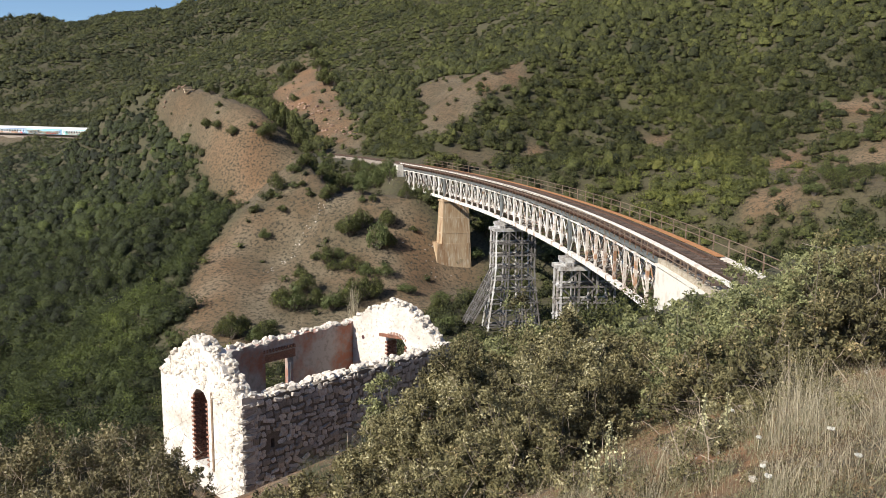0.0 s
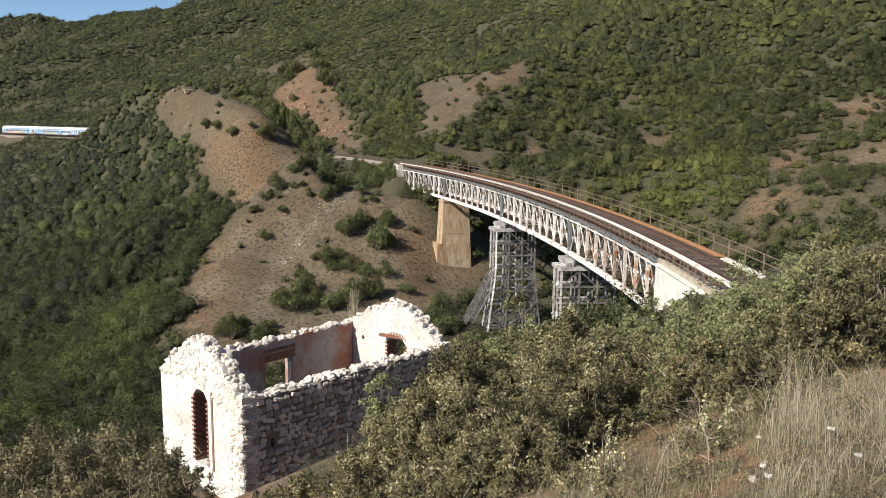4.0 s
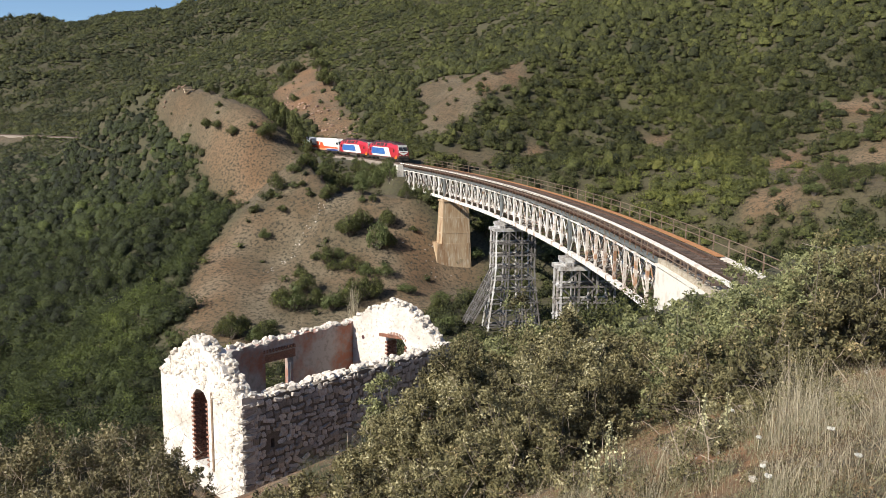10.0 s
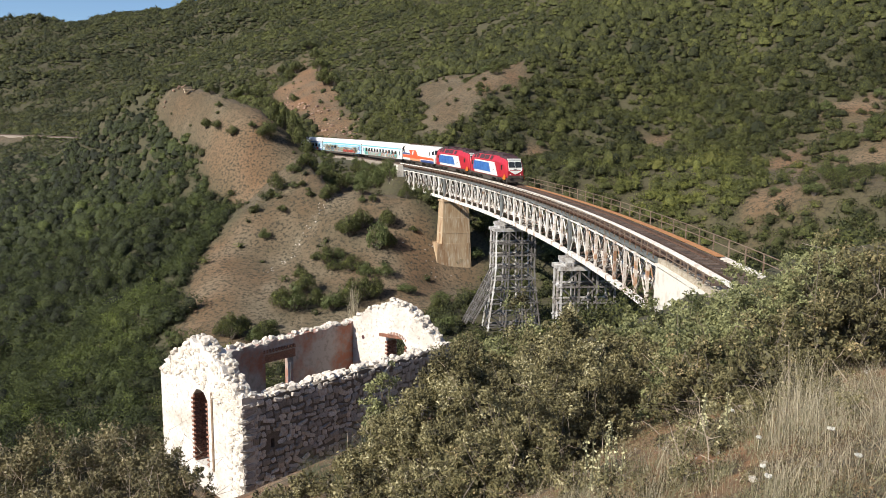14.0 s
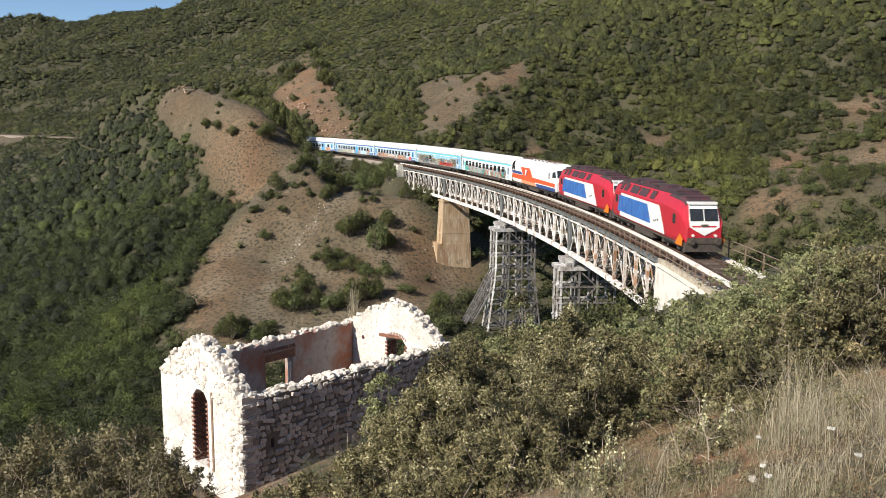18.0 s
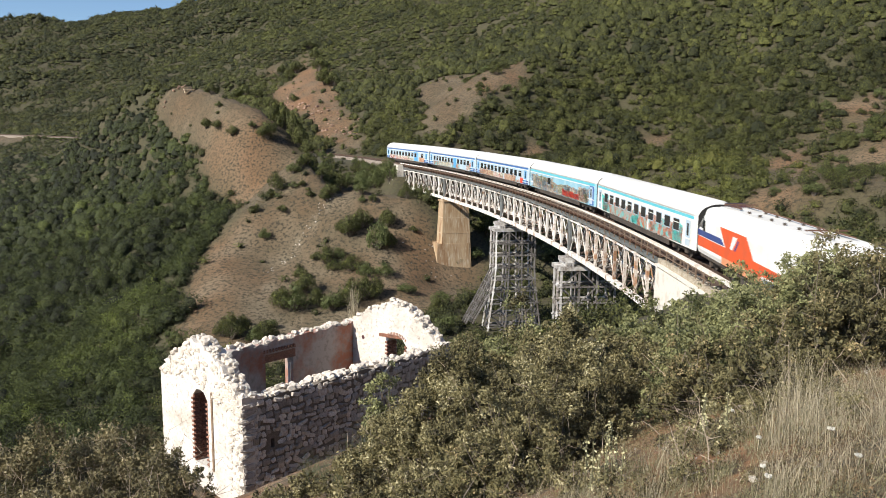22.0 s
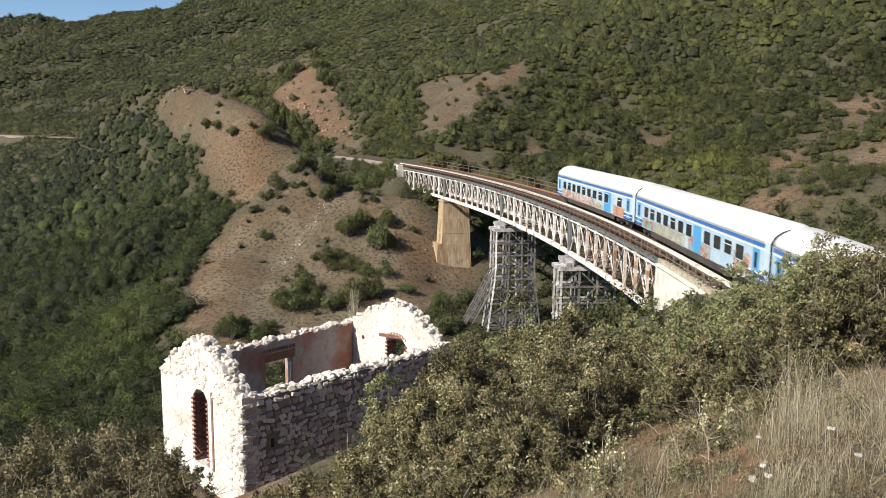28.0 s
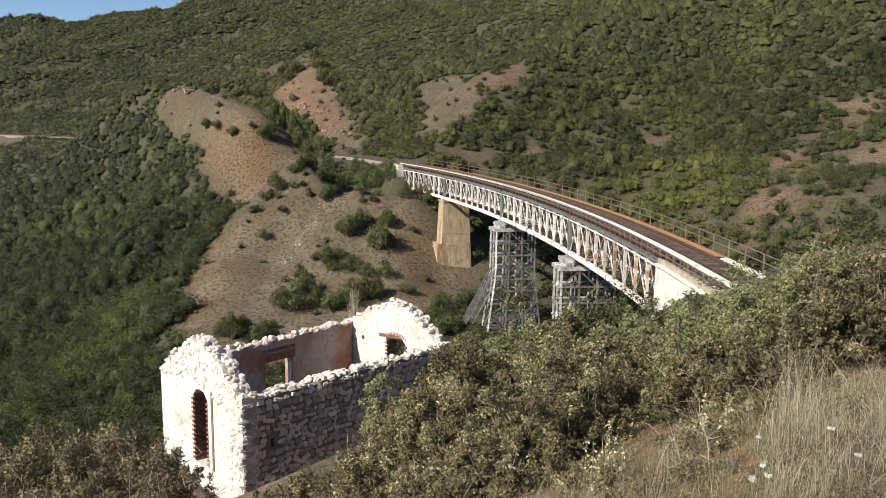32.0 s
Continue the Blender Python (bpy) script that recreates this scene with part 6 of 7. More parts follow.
def place_bush(kind, at, size, turn, label, group, tall=1.0):
    ob = thing("bush", label, "bush", pose(*at, 0, 0, turn), group)
    for name, me in zip(("branchwork", "crown"), kind):
        p = new(name, me)
        p.parent = ob
        p.matrix_basis = Matrix.Diagonal((size, size, size * tall, 1))
    return ob


def near_bush(name, label, at, width, height, mat, seed, twigs, sprays, group, wood):
    """A large shrub close to the camera: branching stems, twigs and thousands of leaves in tufts."""
    rng = np.random.RandomState(seed)
    x, y = at
    z = float(ground_z(np.array([x]), np.array([y]))[0]) - 0.08
    ob = thing(name, label, "bush", pose(x, y, z), group)
    # boughs on a lumpy dome, with gaps between them; each bough carries several tufts of leaves
    bough = min(0.3, max(0.11, 0.125 * math.sqrt(width * height)))
    dome = math.pi * width * height * 0.75 + 0.4 * width ** 2
    k = max(9, int(0.8 * dome / (math.pi * bough ** 2)))
    d = rng.normal(size=(k, 3))
    d[:, 2] = np.abs(d[:, 2]) * 0.95 - 0.1
    d /= np.linalg.norm(d, axis=1, keepdims=True)
    d[:, 2] = np.maximum(d[:, 2], 0.02)
    lump = 1 + 0.16 * np.sin(d[:, 0] * 4 + seed) * np.cos(d[:, 1] * 5 + seed * 2) + 0.1 * rng.normal(size=k)
    heart = d * (rng.uniform(0.7, 0.98, k) * lump)[:, None] * [width / 2, width / 2 * 0.9, height * 0.9]
    heart[:, 2] += height * 0.05
    spread_ = bough * rng.uniform(0.6, 1.3, k)
    tones = np.clip(rng.normal(0.46, 0.34, k), -0.2, 1.2)
    per = 7
    e = rng.normal(size=(k * per, 3)) + np.repeat(d, per, 0) * 0.5 + [0, 0, 0.35]
    e /= np.linalg.norm(e, axis=1, keepdims=True)
    c = np.repeat(heart, per, 0) + e * (np.repeat(spread_, per) * rng.uniform(0.45, 1.0, k * per))[:, None]
    c[:, 2] = np.maximum(c[:, 2], 0.03)
    tuft_tone = np.repeat(tones, per) + rng.normal(0, 0.22, k * per)
    size = np.repeat(spread_, per) * rng.uniform(0.28, 0.55, k * per)
    if sprays:
        top_of = np.argsort(heart[:, 2])[-max(4, k // 3):]
        q = heart[rng.choice(top_of, sprays)]
        extra = q + np.stack([rng.normal(0, 0.1, sprays), rng.normal(0, 0.1, sprays), rng.uniform(0.15, 0.5, sprays)], -1)
        c, size, tuft_tone = np.concatenate([c, extra]), np.concatenate([size, rng.uniform(0.05, 0.1, sprays)]), np.concatenate([tuft_tone, rng.uniform(0.5, 1, sprays)])
    m = len(c)
    radii = np.stack([size, size, size * rng.uniform(0.7, 1.2, m)], -1)
    leaf = 0.0022 * math.hypot(x, y)
    leaves = (3.8 if wood is M_TWIGGY else 3.9) * width * height / leaf ** 2
    counts = np.maximum(5, leaves / m * (size / size.mean()) ** 2).astype(int)
    v, f, t, nrm = leaf_cloud(rng, c, radii, counts, leaf, tone=tuft_tone, shell=0.3, facing=0.3, round_=0.4)
    # inner leaves at a dark tone: the shade inside is put into their colour
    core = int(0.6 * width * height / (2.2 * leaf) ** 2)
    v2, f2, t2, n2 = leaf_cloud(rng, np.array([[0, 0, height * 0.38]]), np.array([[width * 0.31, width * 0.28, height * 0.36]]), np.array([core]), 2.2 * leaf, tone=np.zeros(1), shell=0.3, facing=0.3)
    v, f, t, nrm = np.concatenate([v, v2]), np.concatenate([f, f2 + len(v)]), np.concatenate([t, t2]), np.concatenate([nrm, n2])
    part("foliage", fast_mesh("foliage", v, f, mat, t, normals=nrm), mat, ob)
    stems = Shape()
    mains = 9
    base = [(rng.normal(0, 0.06), rng.normal(0, 0.06)) for _ in range(mains)]
    for i in range(0, m, 5):
        bx, by = base[(i // per) % mains]
        q = Vector(c[i])
        mid = Vector((bx + q.x * 0.5 + rng.normal(0, 0.05), by + q.y * 0.5 + rng.normal(0, 0.05), q.z * rng.uniform(0.45, 0.65)))
        thick = 0.012 if i % 4 == 0 else 0.004
        stems.tube((bx, by, -0.05), mid, thick, thick * 0.6, 5 if i % 4 == 0 else 3)
        stems.tube(mid, q, thick * 0.6, 0.004, 3)
    part("branchwork", stems, wood or M_BARK, ob)
    tw = Shape()
    for k in range(twigs):
        q = Vector(c[rng.randint(m)])
        e = q + Vector(rng.normal(0, 1, 3)) * 0.12 + Vector((q.x * 0.14, q.y * 0.14, rng.uniform(-0.05, 0.14)))
        tw.tube(q * 0.93, e, 0.004, 0.0015, 4)
        tw.tube(e * 0.9 + q * 0.1, e + Vector(rng.normal(0, 0.07, 3)), 0.003, 0.0015, 3)
    if twigs:
        tagged(part("twig_spray", tw, M_TWIG, ob, "bare dry twigs"), kind="stuff")
    return ob


# place at depth d that fits picture column px in the camera's view
def bearing(px, d):
    return ((px - 784) / 1422 * d, d)


def near_shrubs():
    rows = (
        (L_OLIVE, "large olive-grey evergreen shrub with small dense leaves", "shrubs on the near slope", M_BARK, 14, 0,
         ((0.95, 9.8, 2.6, 1.95), (1.75, 10.6, 2.1, 1.72), (0.2, 10.3, 1.9, 2.0), (-0.35, 9.6, 1.6, 1.7), (0.62, 8.5, 1.9, 1.2), (1.5, 8.9, 1.7, 1.25), (-0.1, 8.6, 1.5, 1.1), (1.95, 10.3, 1.2, 0.95), (1.2, 7.7, 1.2, 0.85), (0.6, 7.5, 1.3, 0.9), (0.05, 7.7, 1.2, 0.85), (1.55, 8.4, 1.0, 0.9), (2.5, 11.6, 1.5, 1.35), (3.1, 13, 1.6, 1.2), (1.3, 12, 1.9, 1.9), (1.5, 13, 1.7, 2.3), (0.45, 13, 1.4, 2.3), (2.1, 12.6, 1.7, 2.0),
          (-1.0, 10.5, 1.2, 1.05), (-0.75, 11.6, 1.2, 1.4), (-1.7, 14, 1.1, 0.6), (-2.6, 15, 1.2, 0.5), (-3.5, 16, 1.1, 0.4), (-3.1, 14.6, 1.0, 0.35))),
        (L_PALE, "dry grey-brown shrub with many bare twigs", "twiggy shrubs on the near slope", M_TWIGGY, 160, 0,
         ((-4.68, 9.4, 2.5, 2.6), (-3.72, 9.2, 2.2, 2.2), (-3.1, 8.8, 1.3, 1.75), (-5.2, 8.8, 2.2, 2.5), (-3.54, 7.6, 2.0, 1.9), (-2.84, 7.8, 1.2, 1.5), (-4.3, 8.2, 2.0, 2.2))),
        (L_GREEN, "fresh green leafy shrub beside the cutting", "shrubs beside the railway cutting", M_BARK, 0, 26,
         ((5.69, 20, 2.8, 1.4), (6.33, 18, 2.3, 1.4), (6.38, 15.5, 2.1, 1.2), (5.3, 16.5, 2.5, 1.1), (5.15, 13, 1.9, 0.95), (4.7, 20, 2.4, 1.45), (6.46, 14.2, 0.6, 1.5), (4.2, 17, 1.6, 0.9), (5.89, 12, 1.9, 0.9), (4.6, 11.6, 1.4, 0.8), (0.95, 13.6, 1.5, 2.6), (-1.0, 13, 0.9, 2.1), (3.75, 8.7, 0.8, 0.7), (3.3, 7.9, 1.1, 0.9), (3.75, 7.7, 1.1, 1.0), (2.95, 9.6, 1.0, 0.85))),
        (L_BROWN, "dark brownish-green shrub beside dry grass", "brownish shrubs beside the cutting", M_BARK, 12, 4,
         ((7.12, 14, 2.0, 0.75), (6.62, 12, 1.6, 0.85), (5.3, 10.6, 1.9, 1.0), (4.9, 9.2, 1.6, 0.95), (4.4, 10.2, 1.5, 0.95), (2.95, 6.9, 1.1, 0.75), (3.4, 6.8, 1.2, 0.95), (3.9, 6.9, 1.3, 1.05), (4.1, 8.0, 1.5, 1.2), (4.4, 8.8, 1.6, 1.2), (2.75, 7.8, 1.1, 0.8), (3.1, 7.4, 0.8, 0.6), (2.95, 8.7, 1.0, 0.8),
          # brown leaves here put the shade at the large shrub's foot into colour
          (0.3, 7.1, 1.1, 0.45), (0.9, 7.0, 1.0, 0.4), (-0.5, 8.0, 1.1, 0.6))))
    rows += ((L_OLIVE, "low grey-green herb clump on red earth", "herb clumps on the near slope", M_BARK, 4, 0,
              ((1.36, 5.6, 0.45, 0.16), (1.58, 5.2, 0.45, 0.18), (2.25, 6.2, 0.5, 0.2), (2.11, 5.4, 0.4, 0.15), (2.61, 6.4, 0.55, 0.25), (1.71, 4.9, 0.4, 0.14), (1.3, 4.9, 0.4, 0.16), (2.6, 6.0, 0.5, 0.2), (2.8, 5.6, 0.45, 0.22), (2.66, 5.0, 0.4, 0.16), (2.94, 6.1, 0.55, 0.25), (1.95, 5.9, 0.35, 0.14), (1.15, 5.9, 0.5, 0.2))),)
    seed = 100
    for mat, label, group, wood, twigs, sprays, places in rows:
        for x, y, w, h in places:
            seed += 1
            near_bush("shrub", label, (x, y), w, h, mat, seed, twigs, sprays, group, wood)


def strands(rng, roots, count, height, spread, width, bend, seg=4):
    """Tapered blades or stalks that rise from roots (n, 3) and bend over."""
    n = len(roots) * count
    base = np.repeat(roots, count, 0) + np.concatenate([rng.normal(0, spread * 0.25, (n, 2)), np.zeros((n, 1))], 1)
    ang = rng.uniform(0, math.tau, n)
    out = np.abs(rng.normal(0, bend, n))
    h = height * rng.uniform(0.5, 1.15, n)
    side = np.stack([-np.sin(ang + 1.2), np.cos(ang + 1.2), np.zeros(n)], -1)
    rows = []
    for k in range(seg + 1):
        q = k / seg
        p = base + np.stack([np.cos(ang) * out * q ** 1.8, np.sin(ang) * out * q ** 1.8, h * q * (1 - 0.12 * q * out / (bend + 1e-6) * 0.5)], -1)
        w = width * (1 - 0.85 * q)
        rows += [p - side * w / 2, p + side * w / 2]
    v = np.stack(rows, 1)
    f = np.concatenate([np.stack([np.arange(n) * (2 * seg + 2) + i for i in (2 * k, 2 * k + 1, 2 * k + 3, 2 * k + 2)], -1) for k in range(seg)])
    return v.reshape(-1, 3), f, np.repeat(rng.uniform(0, 1, n), 2 * seg + 2)


def rooted(x, y):
    return np.stack([x, y, ground_z(x, y) - 0.02], -1)


def grasses():
    rng = np.random.RandomState(77)
    # dry tufts on the near slope
    n = 1000
    d = rng.uniform(3.4, 12, n)
    px = rng.uniform(560, 1640, n)
    x, y = (px - 784) / 1422 * d, d
    keep = (waves(x, y, 2.2, 78) + rng.uniform(-0.4, 0.8, n)) > 0.1
    keep &= ~((np.abs(px - 1170) < 70) & (d > 7)) & ~((px > 1250) & (d > 6.4)) & (rng.uniform(0, 1, n) < np.where((px > 1090) & (px < 1400), 0.5, 0.85))
    v, f, t = strands(rng, rooted(x[keep], y[keep]), 12, 0.2, 0.12, 0.0032, 0.13, 3)
    tagged(new("dry_grass", fast_mesh("dry_grass", v, f, L_STRAW, t)), "short dry straw-coloured grass on red earth", "grass", kind="stuff")
    n = 1100
    d = rng.uniform(3.6, 6.0, n)
    px = rng.uniform(960, 1640, n)
    x, y = (px - 784) / 1422 * d, d
    keep = (waves(x, y, 1.3, 79) + rng.uniform(-0.3, 0.5, n) > 0.1) & ~((np.abs(px - 1175) < 75) & (d > 6.0))
    v, f, t = strands(rng, rooted(x[keep], y[keep]), 11, 0.15, 0.18, 0.0034, 0.13, 3)
    tagged(new("green_grass", fast_mesh("green_grass", v, f, L_GRASS, t)), "low grey-green herbs and grass", "grass", kind="stuff")
    n = 900
    d = rng.uniform(3.8, 5.9, n)
    px = rng.uniform(1000, 1640, n)
    x, y = (px - 784) / 1422 * d, d
    keep = (waves(x, y, 0.9, 80) + rng.uniform(-0.4, 0.6, n) > 0.15) & ((px > 1385) | ((px < 1200) & (d < 5.4)) | (rng.uniform(0, 1, n) < 0.12))
    v, f, t = strands(rng, rooted(x[keep], y[keep]), 10, 0.27, 0.12, 0.0024, 0.08, 3)
    tagged(new("withered_grass", fast_mesh("withered_grass", v, f, L_STRAW, t)), "thin withered grass stems among herbs", "grass", kind="stuff")
    # tall straw clumps
    for k, (px, d, h, n) in enumerate(((1185, 10.5, 0.55, 120), (1200, 11.2, 0.6, 120), (1170, 11.6, 0.6, 100), (1425, 5.3, 0.72, 110), (1470, 5.0, 0.66, 90), (1445, 5.6, 0.72, 90), (640, 11.5, 0.5, 70), (720, 10.8, 0.55, 80), (820, 9.6, 0.4, 60), (1220, 5.2, 0.35, 70), (1120, 5.6, 0.35, 60), (1450, 4.2, 0.36, 90), (1435, 4.8, 0.6, 80), (1410, 5.0, 0.6, 70), (470, 17.5, 0.6, 60), (520, 16.2, 0.6, 70), (560, 15.0, 0.55, 60), (600, 13.6, 0.55, 70), (455, 18.4, 0.5, 60), (680, 11.6, 0.5, 60))):
        x, y = bearing(px, d)
        z = float(ground_z(np.array([x]), np.array([y]))[0])
        v, f, t = strands(rng, np.array([[0.0, 0.0, 0.0]]), int(n * 0.7), h * 0.9, 0.3, 0.003, 0.1)
        ob = new("grass_tuft", fast_mesh("grass_tuft", v, f, L_STRAW, t))
        ob.matrix_world = pose(x, y, z - 0.03)
        tagged(ob, "tall tuft of pale dry grass", "grass", "tufts of tall dry grass")
    # a few long arching stalks
    for k, (px, d, h, tilt) in enumerate(((1610, 4.3, 0.68, -34), (1625, 4.5, 0.72, -26), (1640, 4.2, 0.75, -38), (1590, 4.7, 0.6, -14), (1570, 4.6, 0.5, -8))):
        x, y = bearing(px, d)
        v, f, t = strands(rng, np.array([[0.0, 0.0, 0.0]]), 5, h, 0.2, 0.0055, 0.12, 8)
        ob = new("grass_stalk", fast_mesh("grass_stalk", v, f, L_STRAW, t))
        ob.matrix_world = pose(x, y, float(ground_z(np.array([x]), np.array([y]))[0]) - 0.03, 0, tilt, 0)
        tagged(ob, "long arching pale grass stalks", "grass", "arching grass stalks")


def flowers():
    rng = np.random.RandomState(88)
    for px, d, h in ((1054, 5.9, 0.42), (1070, 5.8, 0.38), (1088, 5.8, 0.5), (1096, 5.6, 0.42), (1104, 5.8, 0.45), (1112, 5.7, 0.36), (1080, 5.5, 0.3), (1120, 5.5, 0.34), (1062, 5.4, 0.28), (1262, 6.0, 0.4), (1268, 5.9, 0.34), (1274, 5.7, 0.3), (1308, 5.8, 0.36), (1314, 5.6, 0.26), (1230, 6.2, 0.2), (1298, 5.5, 0.26)):
        x, y = bearing(px, d)
        z = float(ground_z(np.array([x]), np.array([y]))[0])
        ob = thing("mullein", "upright stalk with pale yellow flowers", "flower", pose(x, y, z, rng.uniform(-5, 5), rng.uniform(-5, 5), 0), "yellow flower stalks")
        part("stalk", Shape().tube((0, 0, -0.05), (0, 0, h), 0.007, 0.004, 5), L_GRASS, ob)
        n = int(15 * h / 0.5)
        zz = rng.uniform(0.35, 1.0, n) * h
        c = np.stack([rng.normal(0, 0.008, n), rng.normal(0, 0.008, n), zz], -1)
        v, f, t, nrm = leaf_cloud(rng, c, np.full((n, 3), 0.02), np.full(n, 4), 0.0095, shell=0.4, quads=True, aspect=0.8)
        part("blossoms", fast_mesh("blossoms", v, f, L_PETAL_Y, t, normals=nrm), L_PETAL_Y, ob)
    for px, py_, d, r in ((1372, 810, 5.0, 0.014), (1505, 815, 4.6, 0.018), (1384, 857, 4.4, 0.013), (1396, 880, 4.2, 0.014), (1320, 752, 6.2, 0.014), (1488, 640, 8.5, 0.02), (1560, 872, 4.0, 0.015)):
        x, y = bearing(px, d)
        z = float(ground_z(np.array([x]), np.array([y]))[0])
        top = max(0.12, CAM_Z - (py_ - 232) / 1422 * d - z)
        ob = thing("umbel_flower", "flat white umbel on a thin green stem", "flower", pose(x, y, z), "white umbel flowers")
        part("stem", Shape().tube((0, 0, -0.05), (0.01, 0, top), 0.004, 0.003, 5), L_GRASS, ob)
        n = 26
        a, q = rng.uniform(0, math.tau, n), np.sqrt(rng.uniform(0, 1, n)) * r
        c = np.stack([np.cos(a) * q, np.sin(a) * q, np.full(n, top)], -1)
        v, f, t, nrm = leaf_cloud(rng, c, np.full((n, 3), 0.006), np.full(n, 4), 0.007, shell=0.4, quads=True, aspect=0.9)
        part("umbel", fast_mesh("umbel", v, f, L_PETAL_W, t, normals=nrm), L_PETAL_W, ob)


def brooms():
    rng = np.random.RandomState(55)
    for k, (px, d, h, w, n) in enumerate(((1385, 14.0, 1.05, 1.5, 900), (1345, 14.4, 0.9, 1.1, 600), (668, 13.2, 1.25, 1.0, 800), (625, 13.8, 0.95, 0.8, 500), (560, 15.5, 0.8, 0.9, 400), (1165, 17.0, 0.9, 1.0, 500))):
        x, y = bearing(px, d)
        v, f, t = strands(rng, np.stack([rng.normal(0, w * 0.2, 12), rng.normal(0, w * 0.2, 12), np.zeros(12)], -1), n // 12, h, 0.2, 0.007, 0.35 * w, 5)
        ob = new("broom_shrub", fast_mesh("broom_shrub", v, f, L_BROOM, t))
        ob.matrix_world = pose(x, y, float(ground_z(np.array([x]), np.array([y]))[0]) - 0.06)
        tagged(ob, "feathery grey-green broom shrub with thin upright stems", "bush", "broom shrubs")


def ground_cover():
    """Low herbs and litter close by, and tussocks on the bare slopes across the valley."""
    rng = np.random.RandomState(66)
    n = 6500
    d = rng.uniform(3.2, 17, n)
    px = rng.uniform(400, 1640, n)
    x, y = (px - 784) / 1422 * d, d
    keep = (waves(x, y, 3.1, 67) + rng.uniform(-0.5, 0.9, n) > 0.0) & clear_of_works(x, y)
    x, y = x[keep], y[keep]
    n = len(x)
    c = rooted(x, y)
    size = rng.uniform(0.05, 0.17, n)
    c[:, 2] += size * 0.4
    for name, mat, sel, label in (("low_herbs", L_OLIVE, slice(0, n // 2), "low grey-green herbs on stony earth"), ("dry_litter", L_DRY, slice(n // 2, n), "dry leaf litter and withered herbs")):
        v, f, t, nrm = leaf_cloud(rng, c[sel], np.stack([size[sel], size[sel], size[sel] * 0.55], -1), np.full(len(c[sel]), 60), 0.0075, tone=rng.uniform(0, 1, len(c[sel])), shell=0.1)
        tagged(new(name, fast_mesh(name, v, f, mat, t, normals=nrm)), label, "herbs", kind="stuff")
    n = 3200
    d = rng.uniform(3.8, 9.5, n)
    px = rng.uniform(1040, 1600, n)
    x, y = (px - 784) / 1422 * d, d
    c = rooted(x, y)
    size = rng.uniform(0.02, 0.07, n)
    c[:, 2] += size * 0.5
    for name, mat, sel, label in (("small_herbs", L_GRASS, slice(0, n // 2), "small grey-green herbs on red earth"), ("withered_herbs", L_DRY, slice(n // 2, n), "small withered herbs on red earth")):
        v, f, t, nrm = leaf_cloud(rng, c[sel], np.stack([size[sel], size[sel], size[sel]], -1), np.full(n // 2, 26), 0.0065, tone=rng.uniform(0, 1, n // 2), shell=0.1)
        tagged(new(name, fast_mesh(name, v, f, mat, t, normals=nrm)), label, "herbs", kind="stuff")
    n = 70000
    x, y = rng.uniform(-90, 115, n), rng.uniform(85, 300, n)
    keep = ((bare_patch(x, y) > 0.12) | (np.hypot(x + 4, y - 158) < 17)) & clear_of_works(x, y, 4.5)
    x, y = x[keep], y[keep]
    n = len(x)
    c = rooted(x, y)
    size = rng.uniform(0.06, 0.16, n) * np.where(rng.uniform(0, 1, n) < 0.08, 2.4, 1)
    c[:, 2] += size * 0.3
    for name, mat, a, b, label in (("dry_tussocks", L_TUSSOCK, 0.0, 0.965, "dry grass tussocks on the bare slope"), ("low_scrub", L_SLOPE, 0.965, 1.0, "low scrub on the bare slope")):
        sel = slice(int(n * a), int(n * b))
        v, f, t, nrm = leaf_cloud(rng, c[sel], np.stack([size[sel], size[sel], size[sel] * 0.6], -1), np.full(len(c[sel]), 8), 0.075, tone=rng.uniform(0, 1, len(c[sel])), shell=0.2)
        tagged(new(name, fast_mesh(name, v, f, mat, t, normals=nrm)), label, "grass", kind="stuff")


def dry_stalks():
    """The withered plant on the ruin's far corner."""
    rng = np.random.RandomState(99)
    p = HOUSE + HOUSE_U * (LEN_U - 0.35) + HOUSE_W * (BACK_W - 0.3)
    v, f, t = strands(rng, np.array([[0.0, 0.0, 0.0]]), 70, 1.4, 0.35, 0.016, 0.22)
    ob = new("withered_plant", fast_mesh("withered_plant", v, f, L_STRAW, t))
    ob.matrix_world = pose(p.x, p.y, EAVE + 0.2)
    tagged(ob, "tall withered stalks growing on the ruined wall", "plant")


def bunker():
    """A broken block of concrete on top of the knoll."""
    x, y = -76.6, 245.0
    z = float(ground_z(np.array([x]), np.array([y]))[0])
    ob = thing("concrete_blocks", "broken grey concrete blocks on top of the knoll", "ruin", pose(x, y, z, 0, 0, 25))
    part("slab", Shape().box((0, 0, 0.9), (3.0, 1.8, 0.35)), M_CONC, ob)
    part("block", Shape().box((-0.9, 0, 0.35), (0.7, 1.5, 0.9)), M_CONC, ob)
    part("block", Shape().box((1.0, 0.1, 0.35), (0.8, 1.4, 0.9)), M_CONC_W, ob)


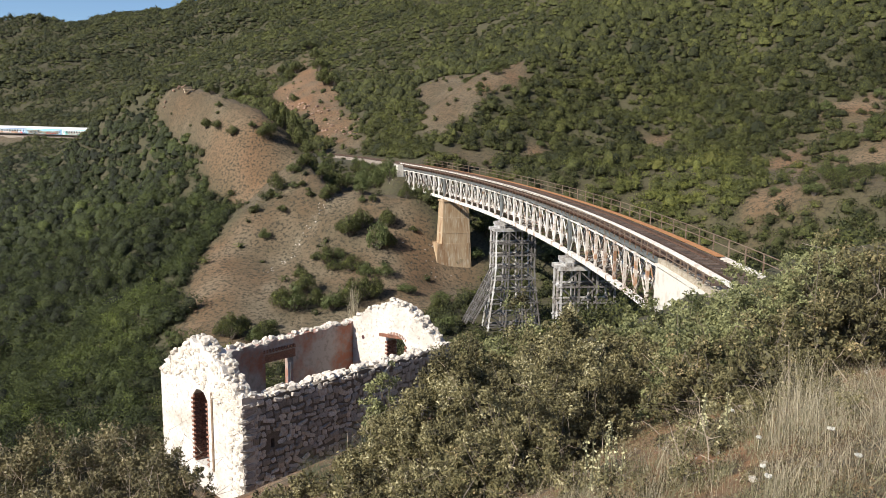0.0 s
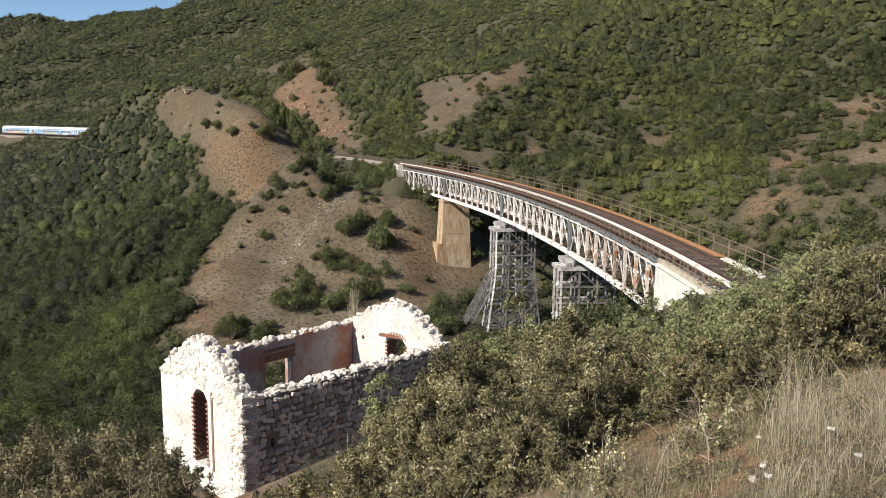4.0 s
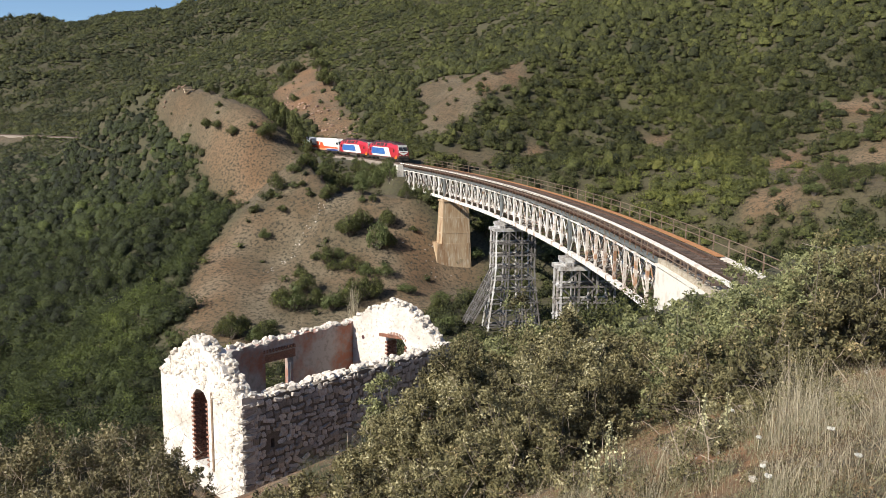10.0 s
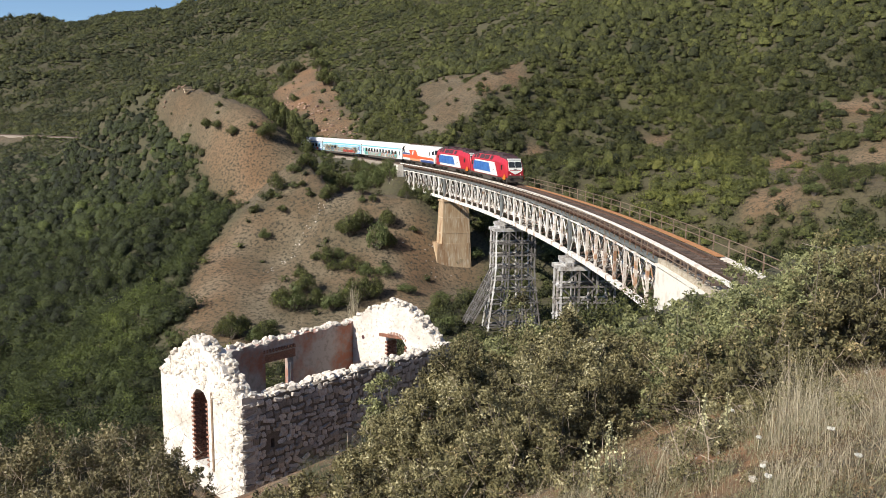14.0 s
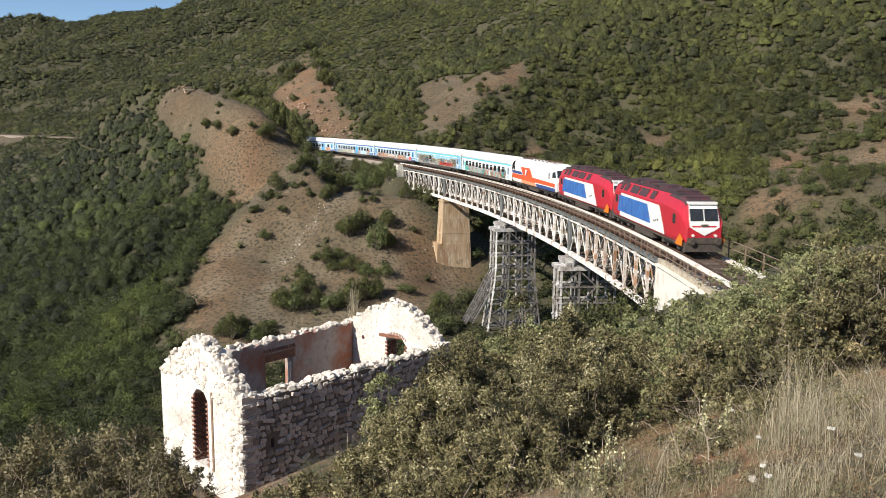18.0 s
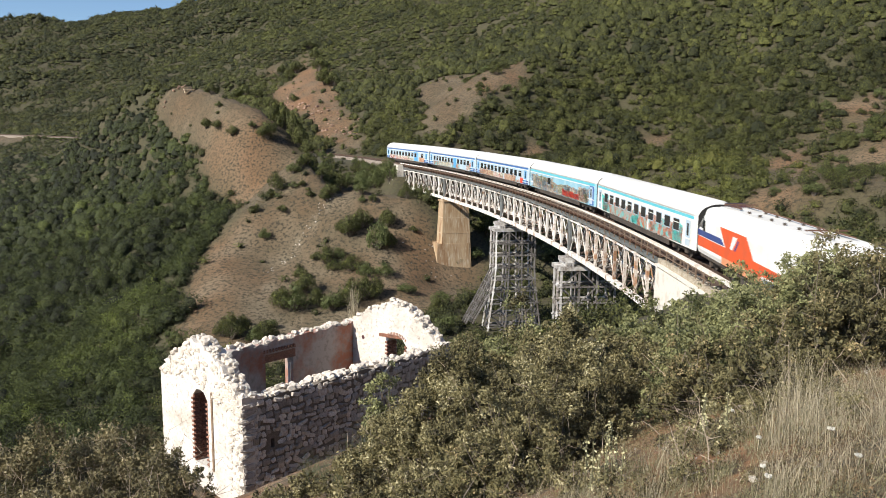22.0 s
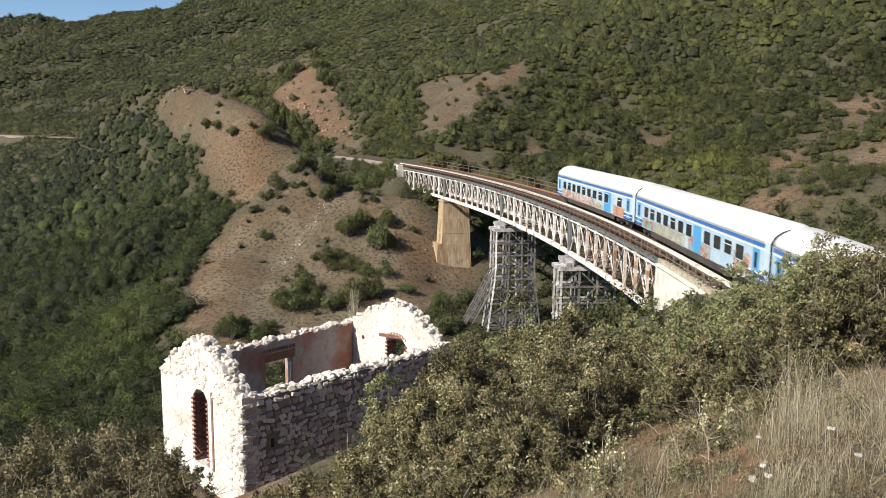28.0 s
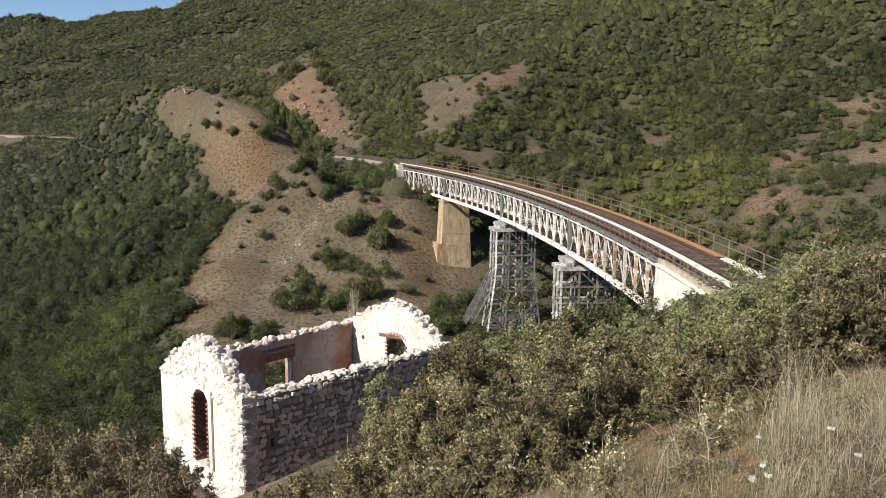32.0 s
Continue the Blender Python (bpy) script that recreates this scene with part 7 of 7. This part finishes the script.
def boulders():
    """Pale stones along the trail on the spur and in a heap below the pier."""
    rng = random.Random(12)
    spots = [(-29.5 + 8 * k / 44 + rng.gauss(0, 0.45), 133 + 18 * k / 44 + rng.gauss(0, 0.45)) for k in range(44)]
    spots += [(rng.gauss(-1.5, 2.2), rng.gauss(139.5, 1.6)) for _ in range(26)] + [(rng.gauss(-11, 1.2), rng.gauss(168, 1.5)) for _ in range(10)]
    near_by = [(x, y, 0.012 + 0.05 * rng.random() ** 3) for x, y in ((q * rng.uniform(0.18, 0.56), q) for q in (rng.uniform(4, 10) for _ in range(90)))]
    scree = [(-72 + 44 * q + rng.gauss(0, 2.2), 352 - 112 * q + rng.gauss(0, 4.5), rng.uniform(0.35, 1.15)) for q in (rng.random() ** 0.8 for _ in range(110))]
    scree += [(rng.gauss(-82, 3), rng.gauss(252, 1.0), rng.uniform(0.4, 0.9)) for _ in range(12)]
    for x, y, s in [(x, y, rng.uniform(0.1, 0.28)) for x, y in spots] + scree + near_by:
        small = s < 0.07
        ob = new("pebble" if small else "boulder", rng.choice(ROCKS_G if s < 0.29 else ROCKS_S))
        z = float(ground_z(np.array([x]), np.array([y]))[0])
        ob.matrix_world = pose(x, y, z + s * 0.12, rng.uniform(-20, 20), rng.uniform(-20, 20), rng.uniform(0, 360)) @ Matrix.Diagonal((s, s * 0.8, s * 0.6, 1))
        tagged(ob, *(("small pale stone lying on red earth", "stone", "pebbles on the red earth") if small else ("pale limestone boulder on the dry slope", "stone", "pale boulders")))


far_woods()
boulders()
bunker()
brooms()
ground_cover()
dry_stalks()
slope_bushes()
near_shrubs()
grasses()
flowers()
def train_pose(s, half):
    """A vehicle with its middle s metres along the line, standing on its two bogies."""
    a, b = on_track(s - half), on_track(s + half)
    d = (b - a).normalized()
    y = Vector((0, 0, 1)).cross(d).normalized()
    m = Matrix((d, y, d.cross(y))).transposed().to_4x4()
    m.translation = (a + b) / 2
    return m


def motions():
    """The train runs through at a steady 15.2 m/s."""
    for k, (vehicle, half_length, pivot) in enumerate(train):
        ahead = sum(2 * v[1] for v in train[k + 1:]) + half_length
        rows = []
        for i in range(65):
            t = i * 0.5
            tail = 15.179 * (t - 23) - 0.0073 * (t - 23) ** 2
            rows.append((t, train_pose(tail + ahead, pivot)))
        walk(vehicle, rows)


motions()
